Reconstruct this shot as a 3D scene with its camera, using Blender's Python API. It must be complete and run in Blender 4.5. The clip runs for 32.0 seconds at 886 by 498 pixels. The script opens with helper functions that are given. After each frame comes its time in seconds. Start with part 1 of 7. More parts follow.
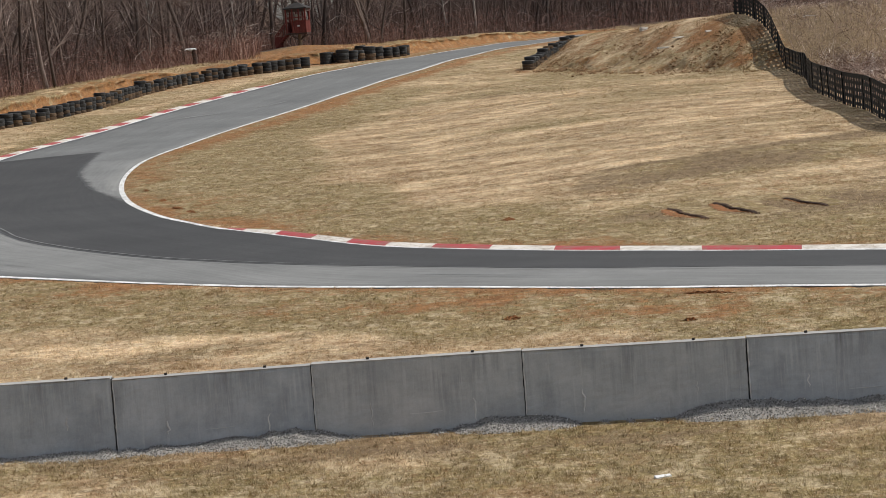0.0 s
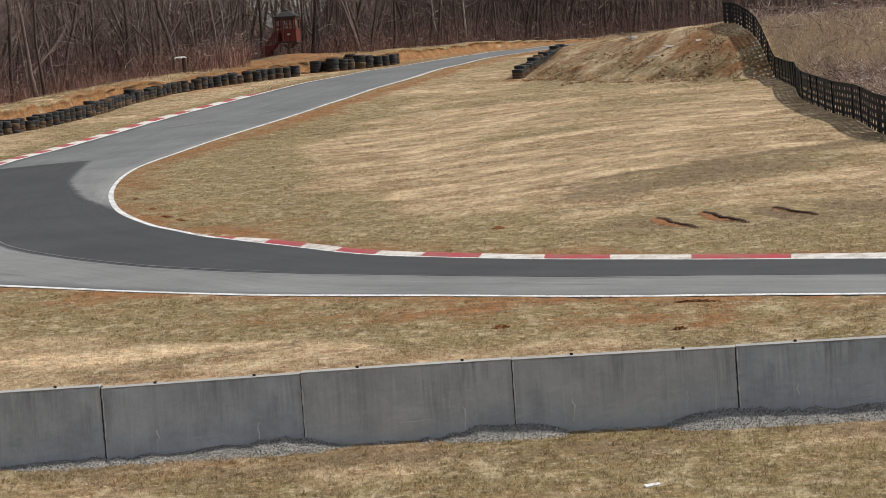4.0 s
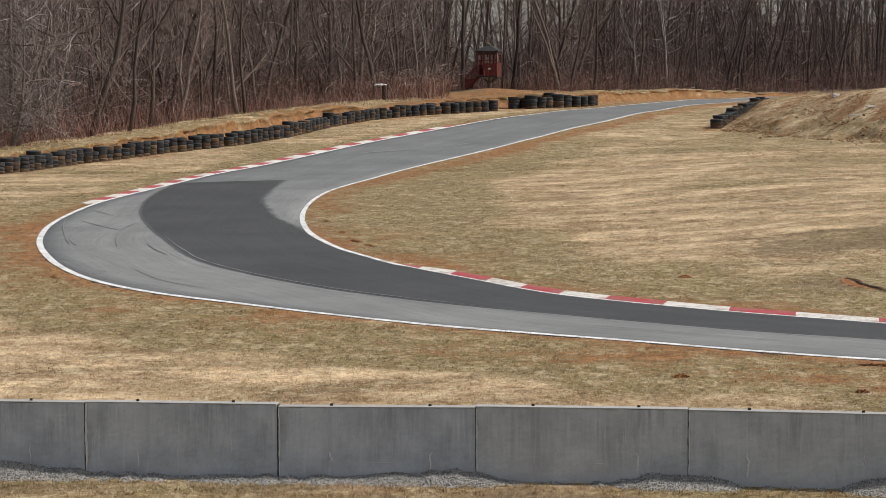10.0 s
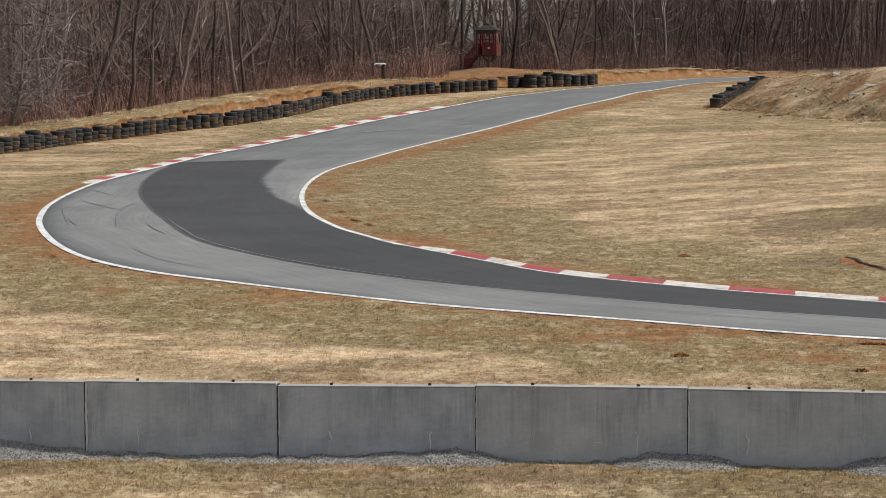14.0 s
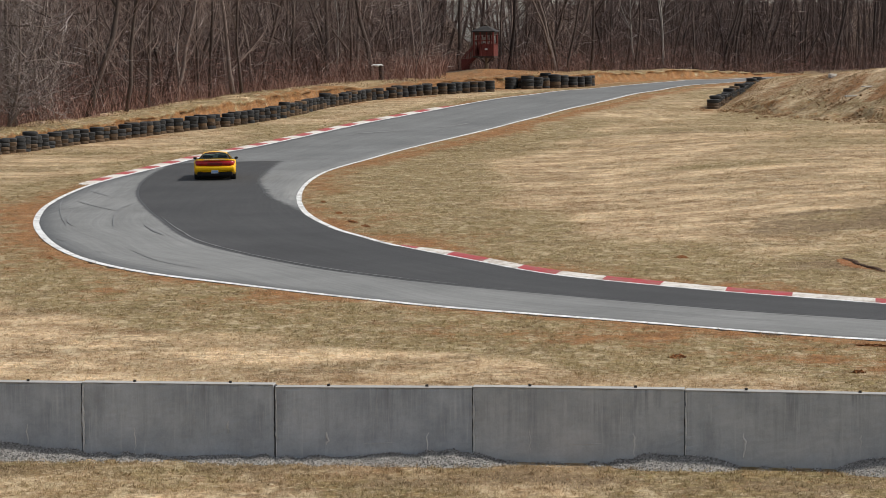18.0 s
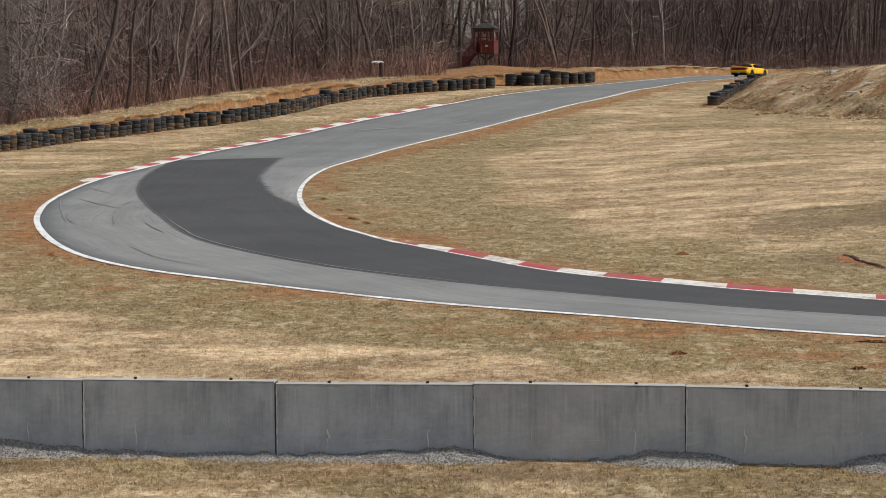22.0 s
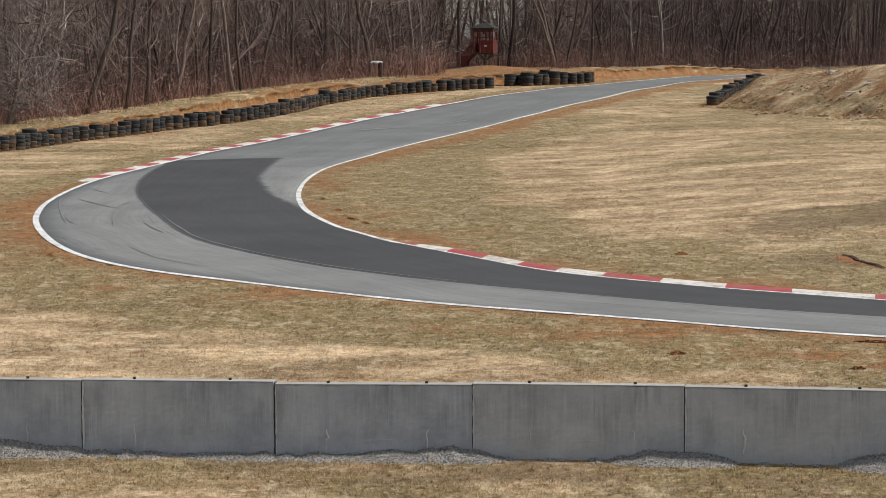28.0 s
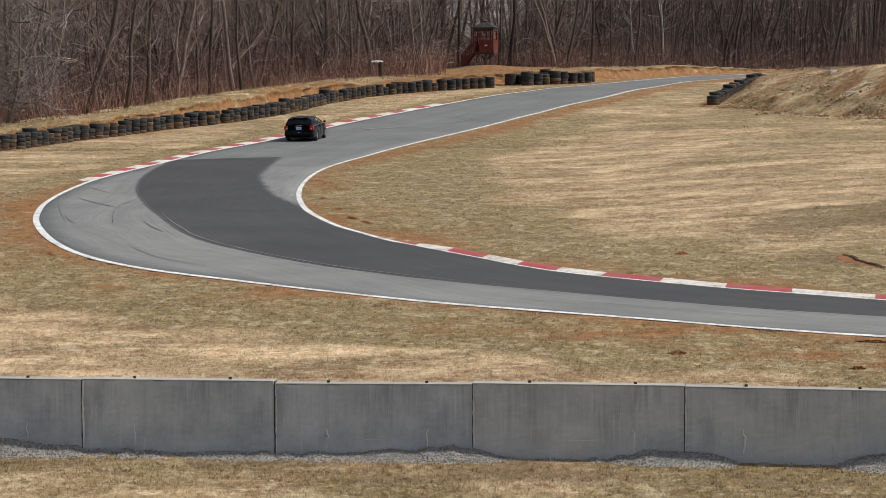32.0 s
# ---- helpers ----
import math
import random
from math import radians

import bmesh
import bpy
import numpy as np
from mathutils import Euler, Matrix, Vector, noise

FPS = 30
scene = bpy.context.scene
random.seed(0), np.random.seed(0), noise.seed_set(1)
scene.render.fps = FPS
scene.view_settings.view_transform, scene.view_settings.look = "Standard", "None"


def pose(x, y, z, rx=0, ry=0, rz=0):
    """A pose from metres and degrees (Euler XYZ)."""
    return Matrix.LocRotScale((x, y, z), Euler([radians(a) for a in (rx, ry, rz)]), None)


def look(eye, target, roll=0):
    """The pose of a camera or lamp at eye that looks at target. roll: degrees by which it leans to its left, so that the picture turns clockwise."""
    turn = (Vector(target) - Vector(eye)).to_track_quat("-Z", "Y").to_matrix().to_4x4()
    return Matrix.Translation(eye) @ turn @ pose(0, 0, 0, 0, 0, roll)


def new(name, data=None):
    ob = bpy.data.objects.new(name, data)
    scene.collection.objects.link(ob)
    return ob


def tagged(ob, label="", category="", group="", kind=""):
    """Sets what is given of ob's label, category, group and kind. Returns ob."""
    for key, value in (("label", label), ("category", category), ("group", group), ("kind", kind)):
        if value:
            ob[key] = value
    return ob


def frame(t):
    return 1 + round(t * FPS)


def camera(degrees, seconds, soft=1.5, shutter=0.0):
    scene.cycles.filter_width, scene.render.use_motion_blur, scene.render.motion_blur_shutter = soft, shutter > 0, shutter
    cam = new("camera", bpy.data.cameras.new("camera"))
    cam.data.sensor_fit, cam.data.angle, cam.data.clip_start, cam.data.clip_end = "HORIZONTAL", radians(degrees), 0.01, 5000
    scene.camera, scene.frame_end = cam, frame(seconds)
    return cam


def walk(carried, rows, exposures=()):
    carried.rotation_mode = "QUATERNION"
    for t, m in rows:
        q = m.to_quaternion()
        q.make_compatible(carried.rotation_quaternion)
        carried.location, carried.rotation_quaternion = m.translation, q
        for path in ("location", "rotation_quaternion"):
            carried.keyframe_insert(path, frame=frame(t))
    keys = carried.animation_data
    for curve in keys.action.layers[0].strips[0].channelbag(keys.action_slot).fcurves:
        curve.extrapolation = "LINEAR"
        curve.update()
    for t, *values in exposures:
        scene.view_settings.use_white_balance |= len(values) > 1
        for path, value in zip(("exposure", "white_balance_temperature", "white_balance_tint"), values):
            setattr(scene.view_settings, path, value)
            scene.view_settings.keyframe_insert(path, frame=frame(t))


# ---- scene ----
EYE = (0.0, 0.0, 5.4)
LENS = 22.18
cam = camera(LENS, 32.0, soft=0.85, shutter=0.12)
# seconds, yaw, pitch, roll: a head that pans and then rests
PATH = [
    (0, -4.747, -6.128, 4.234),
    (0.5, -4.842, -6.183, 4.267),
    (1, -4.904, -6.150, 4.219),
    (1.5, -4.992, -6.135, 4.183),
    (2, -5.060, -6.091, 4.251),
    (2.5, -5.042, -6.045, 4.193),
    (4.5, -4.967, -5.911, 4.117),
    (5, -4.916, -5.903, 3.711),
    (5.5, -4.558, -5.850, 3.603),
    (5.7, -4.081, -5.819, 3.840),
    (5.8, -2.818, -5.741, 4.113),
    (5.9, -2.395, -5.708, 3.919),
    (6, -1.689, -5.664, 4.488),
    (6.1, -0.499, -5.587, 4.390),
    (6.2, 0.129, -5.552, 4.236),
    (6.3, 0.495, -5.538, 4.245),
    (6.4, 0.747, -5.557, 4.207),
    (6.5, 0.870, -5.599, 3.970),
    (6.8, 0.421, -5.687, 3.676),
    (7, 0.343, -5.735, 2.997),
    (7.2, 0.244, -5.767, 2.230),
    (7.5, -0.440, -5.877, 1.033),
    (8, -0.795, -6.065, 0.338),
    (8.3, -0.519, -6.094, 0.488),
    (8.5, -0.276, -6.065, 0.455),
    (8.6, -0.145, -5.646, 0.318),
    (8.8, 0.185, -4.948, 0.204),
    (9, 0.339, -4.792, 0.207),
    (9.5, 0.404, -4.641, 0.341),
    (10, 0.088, -4.770, 0.383),
    (10.5, 0.032, -4.816, 0.379),
    (11, 0.046, -4.916, 0.387),
    (11.5, 0.095, -5.029, 0.391),
    (12, 0.110, -5.105, 0.409),
    (12.5, 0.105, -5.160, 0.419),
    (13, 0.087, -5.214, 0.435),
    (13.5, 0.086, -5.267, 0.429),
    (14, 0.073, -5.294, 0.431),
    (14.5, 0.065, -5.315, 0.420),
    (16.5, 0.027, -5.271, 0.400),
    (17, 0.027, -5.270, 0.413),
    (17.5, 0.014, -5.267, 0.414),
    (18, 0.003, -5.264, 0.411),
    (18.5, 0.003, -5.269, 0.402),
    (19, -0.000, -5.253, 0.410),
    (19.5, -0.000, -5.250, 0.414),
    (20, 0.003, -5.258, 0.424),
    (20.5, 0.012, -5.294, 0.431),
    (21, 0.012, -5.314, 0.449),
    (21.5, 0.011, -5.333, 0.459),
    (22, 0.011, -5.345, 0.464),
    (22.5, 0.011, -5.352, 0.452),
    (23, -0.000, -5.353, 0.442),
    (23.5, -0.000, -5.356, 0.434),
    (24, -0.000, -5.356, 0.425),
    (24.5, -0.001, -5.357, 0.420),
    (25, 0.000, -5.360, 0.416),
    (25.5, -0.004, -5.359, 0.418),
    (27.5, -0.010, -5.339, 0.467),
    (28, -0.012, -5.345, 0.470),
    (28.5, -0.010, -5.353, 0.463),
    (29, -0.011, -5.353, 0.462),
    (29.5, -0.013, -5.353, 0.455),
    (30, -0.014, -5.354, 0.454),
    (30.5, -0.009, -5.357, 0.443),
    (31, -0.014, -5.354, 0.436),
    (31.5, -0.006, -5.357, 0.425),
    (32, -0.001, -5.357, 0.421),
]
walk(cam, [(t, pose(*EYE, 90 + p, r, y)) for t, y, p, r in PATH])

# ---------------------------------------------------------------- light
SUN_TURN, SUN_HEIGHT = 4.0, 48.0      # degrees ahead of due right, degrees up
world = bpy.data.worlds.new("sky")
scene.world = world
world.use_nodes = True
wn = world.node_tree
sky = wn.nodes.new("ShaderNodeTexSky")
sky.sky_type, sky.sun_disc = "NISHITA", False
sky.sun_elevation, sky.sun_rotation = radians(SUN_HEIGHT), radians(90 - SUN_TURN)
sky.air_density, sky.dust_density = 1.0, 1.5
wn.nodes["Background"].inputs[1].default_value = 0.125
haze = wn.nodes.new("ShaderNodeHueSaturation")
haze.inputs["Saturation"].default_value = 0.5
wn.links.new(sky.outputs[0], haze.inputs["Color"])
wn.links.new(haze.outputs[0], wn.nodes["Background"].inputs[0])
sun = new("sun", bpy.data.lights.new("sun", "SUN"))
sun.data.energy, sun.data.angle, sun.data.color = 3.9, radians(0.6), (1.0, 0.955, 0.89)
sd = Vector((math.cos(radians(SUN_TURN)), math.sin(radians(SUN_TURN)), math.tan(radians(SUN_HEIGHT)))).normalized()
sun.matrix_world = look(tuple(sd * 300), (0, 0, 0))
scene.view_settings.exposure = 0.0

# ---------------------------------------------------------------- materials


class Nodes:
    """A small wrapper that writes one node material."""

    def __init__(self, name, rough=0.9, metal=0.0, spec=0.3):
        self.m = bpy.data.materials.new(name)
        self.m.use_nodes = True
        self.t = self.m.node_tree
        self.b = self.t.nodes["Principled BSDF"]
        self.b.inputs["Roughness"].default_value = rough
        self.b.inputs["Metallic"].default_value = metal
        self.b.inputs["Specular IOR Level"].default_value = spec

    def put(self, kind, **props):
        n = self.t.nodes.new(kind)
        for k, v in props.items():
            n.inputs[k].default_value = v
        return n

    def link(self, a, b):
        self.t.links.new(a, b)

    def where(self, world_space=True):
        if world_space:
            return self.put("ShaderNodeNewGeometry").outputs["Position"]
        return self.put("ShaderNodeTexCoord").outputs["Object"]

    def scaled(self, vec, s):
        n = self.put("ShaderNodeMapping")
        n.inputs["Scale"].default_value = s
        self.link(vec, n.inputs["Vector"])
        return n.outputs[0]

    def noise(self, vec, scale, detail=4.0, rough=0.6):
        n = self.put("ShaderNodeTexNoise", Scale=scale, Detail=detail, Roughness=rough)
        self.link(vec, n.inputs["Vector"])
        return n.outputs["Fac"]

    def ramp(self, fac, lo, hi):
        n = self.put("ShaderNodeMapRange")
        n.inputs["From Min"].default_value, n.inputs["From Max"].default_value = lo, hi
        self.link(fac, n.inputs["Value"])
        return n.outputs[0]

    def mix(self, fac, a, b, how="MIX"):
        n = self.t.nodes.new("ShaderNodeMix")
        n.data_type, n.blend_type = "RGBA", how
        for s, v in ((0, fac), (6, a), (7, b)):
            if isinstance(v, (int, float)):
                n.inputs[s].default_value = v
            elif isinstance(v, tuple):
                n.inputs[s].default_value = (*v, 1)
            else:
                self.link(v, n.inputs[s])
        return n.outputs[2]

    def math(self, how, a, b):
        n = self.t.nodes.new("ShaderNodeMath")
        n.operation = how
        for s, v in ((0, a), (1, b)):
            if isinstance(v, (int, float)):
                n.inputs[s].default_value = v
            else:
                self.link(v, n.inputs[s])
        return n.outputs[0]

    def attr(self, name):
        n = self.put("ShaderNodeAttribute")
        n.attribute_name = name
        return n.outputs["Fac"]

    def colour(self, c):
        if isinstance(c, tuple):
            self.b.inputs["Base Color"].default_value = (*c, 1)
        else:
            self.link(c, self.b.inputs["Base Color"])

    def bump(self, h, strength=0.4, distance=0.02):
        n = self.put("ShaderNodeBump", Strength=strength, Distance=distance)
        self.link(h, n.inputs["Height"])
        self.link(n.outputs[0], self.b.inputs["Normal"])


def plain(name, a, b, scale, rough=0.8, metal=0.0, spec=0.3, bump=0.3, per="object", space=False, fine=6.0):
    """Two tones mixed by coarse and fine noise, with a random shift for each object or island."""
    n = Nodes(name, rough, metal, spec)
    p = n.where(space)
    k = n.math("ADD", n.math("MULTIPLY", n.noise(p, scale), 0.6), n.math("MULTIPLY", n.noise(p, scale * fine), 0.4))
    k = n.ramp(k, 0.3, 0.7)
    if per == "island":
        r = n.put("ShaderNodeNewGeometry").outputs["Random Per Island"]
    else:
        r = n.put("ShaderNodeObjectInfo").outputs["Random"]
    k = n.math("ADD", n.math("MULTIPLY", k, 0.6), n.math("MULTIPLY", r, 0.4))
    n.colour(n.mix(k, a, b))
    if bump:
        n.bump(n.noise(p, scale * fine * 1.5), bump, 0.02)
    return n.m


def turf_colour(n, p):
    """Straw, thatch and greenish turf in patches at several scales."""
    big = n.noise(p, 0.07, 5, 0.62)
    mid = n.noise(n.scaled(p, (0.6, 0.8, 1)), 0.6, 8, 0.74)
    turn = n.put("ShaderNodeMapping", Rotation=(0, 0, radians(-20)), Scale=(0.2, 0.5, 1))
    n.link(p, turn.inputs["Vector"])
    streak = n.noise(turn.outputs[0], 0.8, 7, 0.72)
    fine = n.noise(p, 3.2, 6, 0.78)
    tuft = n.noise(p, 9.0, 4, 0.7)
    tone = n.math("ADD", n.math("MULTIPLY", mid, 0.55), n.math("MULTIPLY", streak, 0.45))
    straw = n.mix(n.ramp(tone, 0.445, 0.56), (0.285, 0.178, 0.092), (0.84, 0.64, 0.41))
    straw = n.mix(n.ramp(n.noise(p, 0.33, 6, 0.7), 0.48, 0.66), straw, n.mix(fine, (0.30, 0.215, 0.115), (0.47, 0.35, 0.205)))
    green = n.mix(n.ramp(fine, 0.36, 0.62), (0.094, 0.071, 0.027), (0.33, 0.258, 0.118))
    k = n.math("ADD", n.math("MULTIPLY", n.attr("green"), 0.74), n.math("MULTIPLY", big, 0.95))
    k = n.math("ADD", k, n.math("MULTIPLY", n.math("SUBTRACT", 1.0, tone), 0.5))
    k = n.math("ADD", k, n.math("MULTIPLY", n.math("SUBTRACT", fine, 0.5), 0.6))
    c = n.mix(n.math("MULTIPLY", n.ramp(k, 0.82, 1.05), 0.9), straw, green)
    thatch = n.noise(n.scaled(p, (0.8, 1.0, 1)), 1.3, 8, 0.8)
    c = n.mix(n.math("MULTIPLY", n.ramp(thatch, 0.505, 0.63), 0.62), c, n.mix(fine, (0.15, 0.105, 0.058), (0.27, 0.19, 0.105)))
    c = n.mix(n.math("MULTIPLY", n.ramp(thatch, 0.44, 0.36), 0.5), c, (0.74, 0.63, 0.46))
    # worn creases and mower tracks
    turn = n.put("ShaderNodeMapping", Rotation=(0, 0, radians(-12)), Scale=(0.30, 0.62, 1))
    n.link(p, turn.inputs["Vector"])
    crease = n.math("ABSOLUTE", n.math("SUBTRACT", n.noise(turn.outputs[0], 0.55, 6, 0.68), 0.5), 0.0)
    worn = n.math("MULTIPLY", n.ramp(crease, 0.030, 0.0), n.ramp(n.noise(p, 0.25, 4, 0.6), 0.44, 0.58))
    c = n.mix(n.math("MULTIPLY", worn, 0.85), c, n.mix(fine, (0.10, 0.072, 0.04), (0.21, 0.15, 0.085)))
    # single tufts differ: rusty, olive, bleached
    hue = n.put("ShaderNodeTexNoise", Scale=7.0, Detail=3.0, Roughness=0.7)
    n.link(p, hue.inputs["Vector"])
    sep = n.put("ShaderNodeSeparateColor")
    n.link(hue.outputs["Color"], sep.inputs[0])
    c = n.mix(n.math("MULTIPLY", n.ramp(sep.outputs[0], 0.52, 0.66), 0.6), c, (0.235, 0.125, 0.062))
    c = n.mix(n.math("MULTIPLY", n.ramp(sep.outputs[1], 0.52, 0.66), 0.42), c, (0.24, 0.186, 0.078))
    c = n.mix(n.math("MULTIPLY", n.ramp(sep.outputs[2], 0.54, 0.68), 0.6), c, (0.70, 0.58, 0.41))
    clump = n.put("ShaderNodeTexNoise", Scale=1.5, Detail=7.0, Roughness=0.72, Distortion=0.4)
    n.link(n.scaled(p, (1.3, 0.8, 1)), clump.inputs["Vector"])
    sep = n.put("ShaderNodeSeparateColor")
    n.link(clump.outputs["Color"], sep.inputs[0])
    c = n.mix(n.math("MULTIPLY", n.ramp(sep.outputs[0], 0.53, 0.64), 0.42), c, n.mix(fine, (0.17, 0.085, 0.036), (0.36, 0.20, 0.095)))
    c = n.mix(n.math("MULTIPLY", n.ramp(sep.outputs[1], 0.50, 0.60), n.math("ADD", n.math("MULTIPLY", n.attr("green"), 0.5), 0.25)), c, n.mix(fine, (0.108, 0.084, 0.034), (0.325, 0.262, 0.12)))
    c = n.mix(n.math("MULTIPLY", n.ramp(sep.outputs[2], 0.52, 0.63), 0.5), c, (0.68, 0.57, 0.385))
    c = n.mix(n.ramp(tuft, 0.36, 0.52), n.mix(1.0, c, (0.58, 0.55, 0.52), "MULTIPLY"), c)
    return c, fine


def ground_material():
    n = Nodes("dormant_turf", 0.95, 0, 0.12)
    p = n.where()
    turf, fine = turf_colour(n, p)
    blade = n.noise(p, 26.0, 3, 0.7)
    clay = n.mix(n.ramp(n.noise(p, 2.6, 7, 0.75), 0.34, 0.66), (0.115, 0.050, 0.021), (0.37, 0.17, 0.062))
    soil = n.mix(n.ramp(fine, 0.3, 0.7), (0.10, 0.068, 0.038), (0.27, 0.19, 0.112))
    d = n.math("ADD", n.attr("clay"), n.math("MULTIPLY", n.math("SUBTRACT", n.noise(p, 0.9, 6, 0.7), 0.5), 2.2))
    d = n.math("ADD", d, n.math("MULTIPLY", n.math("SUBTRACT", n.noise(p, 4.5, 7, 0.8), 0.5), 3.0))
    c = n.mix(n.math("MULTIPLY", n.ramp(d, 0.36, 0.72), 0.9), turf, clay)
    s = n.math("ADD", n.attr("soil"), n.math("MULTIPLY", n.math("SUBTRACT", n.noise(p, 1.7, 8, 0.82), 0.5), 2.2))
    c = n.mix(n.ramp(s, 0.42, 0.78), c, soil)
    # leaf litter, toned down to carry the shade of the woods
    l = n.math("ADD", n.attr("litter"), n.math("MULTIPLY", n.math("SUBTRACT", fine, 0.5), 1.0))
    c = n.mix(n.ramp(l, 0.35, 0.7), c, n.mix(fine, (0.06, 0.04, 0.03), (0.14, 0.094, 0.066)))
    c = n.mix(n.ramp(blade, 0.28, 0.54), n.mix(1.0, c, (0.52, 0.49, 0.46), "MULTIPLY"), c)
    c = n.mix(n.math("MULTIPLY", n.ramp(n.noise(p, 19.0, 3, 0.7), 0.58, 0.70), 0.6), c, (0.70, 0.57, 0.38))
    n.colour(c)
    n.bump(n.math("ADD", fine, n.math("MULTIPLY", blade, 0.6)), 0.6, 0.05)
    return n.m


def blade_material():
    n = Nodes("turf_blades", 0.9, 0, 0.12)
    turf, fine = turf_colour(n, n.where())
    r = n.put("ShaderNodeNewGeometry").outputs["Random Per Island"]
    r = n.math("ADD", n.math("MULTIPLY", r, 0.25), n.math("MULTIPLY", n.attr("tone"), 0.75))
    c = n.mix(1.0, turf, (1.2, 1.2, 1.2), "MULTIPLY")
    c = n.mix(n.math("MULTIPLY", n.ramp(r, 0.34, 0.05), 0.35), c, (0.24, 0.155, 0.08))
    bleach = n.math("MULTIPLY", n.ramp(r, 0.5, 0.85), n.math("SUBTRACT", 0.7, n.math("MULTIPLY", n.attr("green"), 0.35)))
    c = n.mix(bleach, c, (0.92, 0.775, 0.555))
    c = n.mix(n.math("MULTIPLY", n.ramp(n.attr("clay"), 0.2, 0.9), 0.7), c, n.mix(r, (0.24, 0.115, 0.05), (0.52, 0.32, 0.17)))
    c = n.mix(n.math("MULTIPLY", n.ramp(n.attr("soil"), 0.12, 0.75), 0.75), c, n.mix(n.ramp(r, 0.2, 0.85), (0.12, 0.085, 0.05), (0.60, 0.46, 0.28)))
    n.colour(c)
    thin = n.put("ShaderNodeBsdfTranslucent")
    n.link(c, thin.inputs["Color"])
    both = n.put("ShaderNodeMixShader", Fac=0.5)
    n.link(n.b.outputs[0], both.inputs[1])
    n.link(thin.outputs[0], both.inputs[2])
    n.link(both.outputs[0], n.t.nodes["Material Output"].inputs["Surface"])
    return n.m


def asphalt_colour(n, p, cv, grit, a, b, streak):
    c = n.mix(n.ramp(n.noise(p, 0.2, 6, 0.65), 0.35, 0.65), a, b)
    # wear along the line of travel: the road carries its own lane coordinates
    lane = n.noise(n.scaled(cv, (1.5, 0.035, 1)), 1.0, 6, 0.7)
    c = n.mix(n.ramp(lane, 0.36, 0.64), n.mix(1.0, c, (streak, streak, streak), "MULTIPLY"), c)
    rub = n.noise(n.scaled(cv, (9.0, 0.22, 1)), 1.0, 6, 0.75)
    c = n.mix(n.ramp(rub, 0.40, 0.58), n.mix(1.0, c, (streak, streak, streak), "MULTIPLY"), c)
    c = n.mix(n.ramp(n.noise(p, 2.6, 7, 0.75), 0.3, 0.7), n.mix(1.0, c, (0.90, 0.90, 0.90), "MULTIPLY"), c)
    return n.mix(n.ramp(grit, 0.3, 0.7), n.mix(1.0, c, (0.82, 0.82, 0.82), "MULTIPLY"), c)


OLD_TONES = ((0.212, 0.214, 0.207), (0.278, 0.280, 0.270), 0.86)
NEW_TONES = ((0.058, 0.0575, 0.0575), (0.078, 0.0775, 0.077), 0.88)


def asphalt(name, rough, patched=False):
    """Worn grey asphalt; the patch is fresh inside its edge and feathers out over the old surface."""
    n = Nodes(name, rough, 0, 0.22)
    p = n.where()
    cv = n.put("ShaderNodeCombineXYZ")
    n.link(n.attr("across"), cv.inputs[0])
    n.link(n.attr("along"), cv.inputs[1])
    grit = n.noise(p, 60.0, 2)
    c = asphalt_colour(n, p, cv.outputs[0], grit, *OLD_TONES)
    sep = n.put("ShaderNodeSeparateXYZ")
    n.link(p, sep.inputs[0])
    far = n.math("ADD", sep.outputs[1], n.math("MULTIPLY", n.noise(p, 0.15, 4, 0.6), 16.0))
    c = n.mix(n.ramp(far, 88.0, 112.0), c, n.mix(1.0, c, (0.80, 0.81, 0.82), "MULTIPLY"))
    if patched:
        ragged = n.math("ADD", n.noise(p, 1.6, 5, 0.7), n.noise(n.scaled(p, (1, 0.3, 1)), 5.0, 5, 0.75))
        d = n.math("ADD", n.attr("inset"), n.math("MULTIPLY", n.math("SUBTRACT", ragged, 1.0), n.math("MULTIPLY", n.attr("feather"), 2.6)))
        k = n.math("DIVIDE", d, n.attr("feather"))
        c = n.mix(n.ramp(k, -0.7, 0.9), c, asphalt_colour(n, p, cv.outputs[0], grit, *NEW_TONES))
    n.colour(c)
    n.bump(grit, 0.25, 0.01)
    return n.m


def worn_paint(name, col, under, cover):
    n = Nodes(name, 0.7, 0, 0.3)
    p = n.where()
    w = n.math("ADD", n.math("MULTIPLY", n.noise(p, 2.0, 4), 0.5), n.math("MULTIPLY", n.noise(p, 14.0, 5, 0.75), 0.5))
    n.colour(n.mix(n.ramp(w, cover, cover + 0.14), under, n.mix(n.noise(p, 1.1), tuple(0.82 * v for v in col), col)))
    n.bump(n.noise(p, 30.0), 0.2, 0.01)
    return n.m


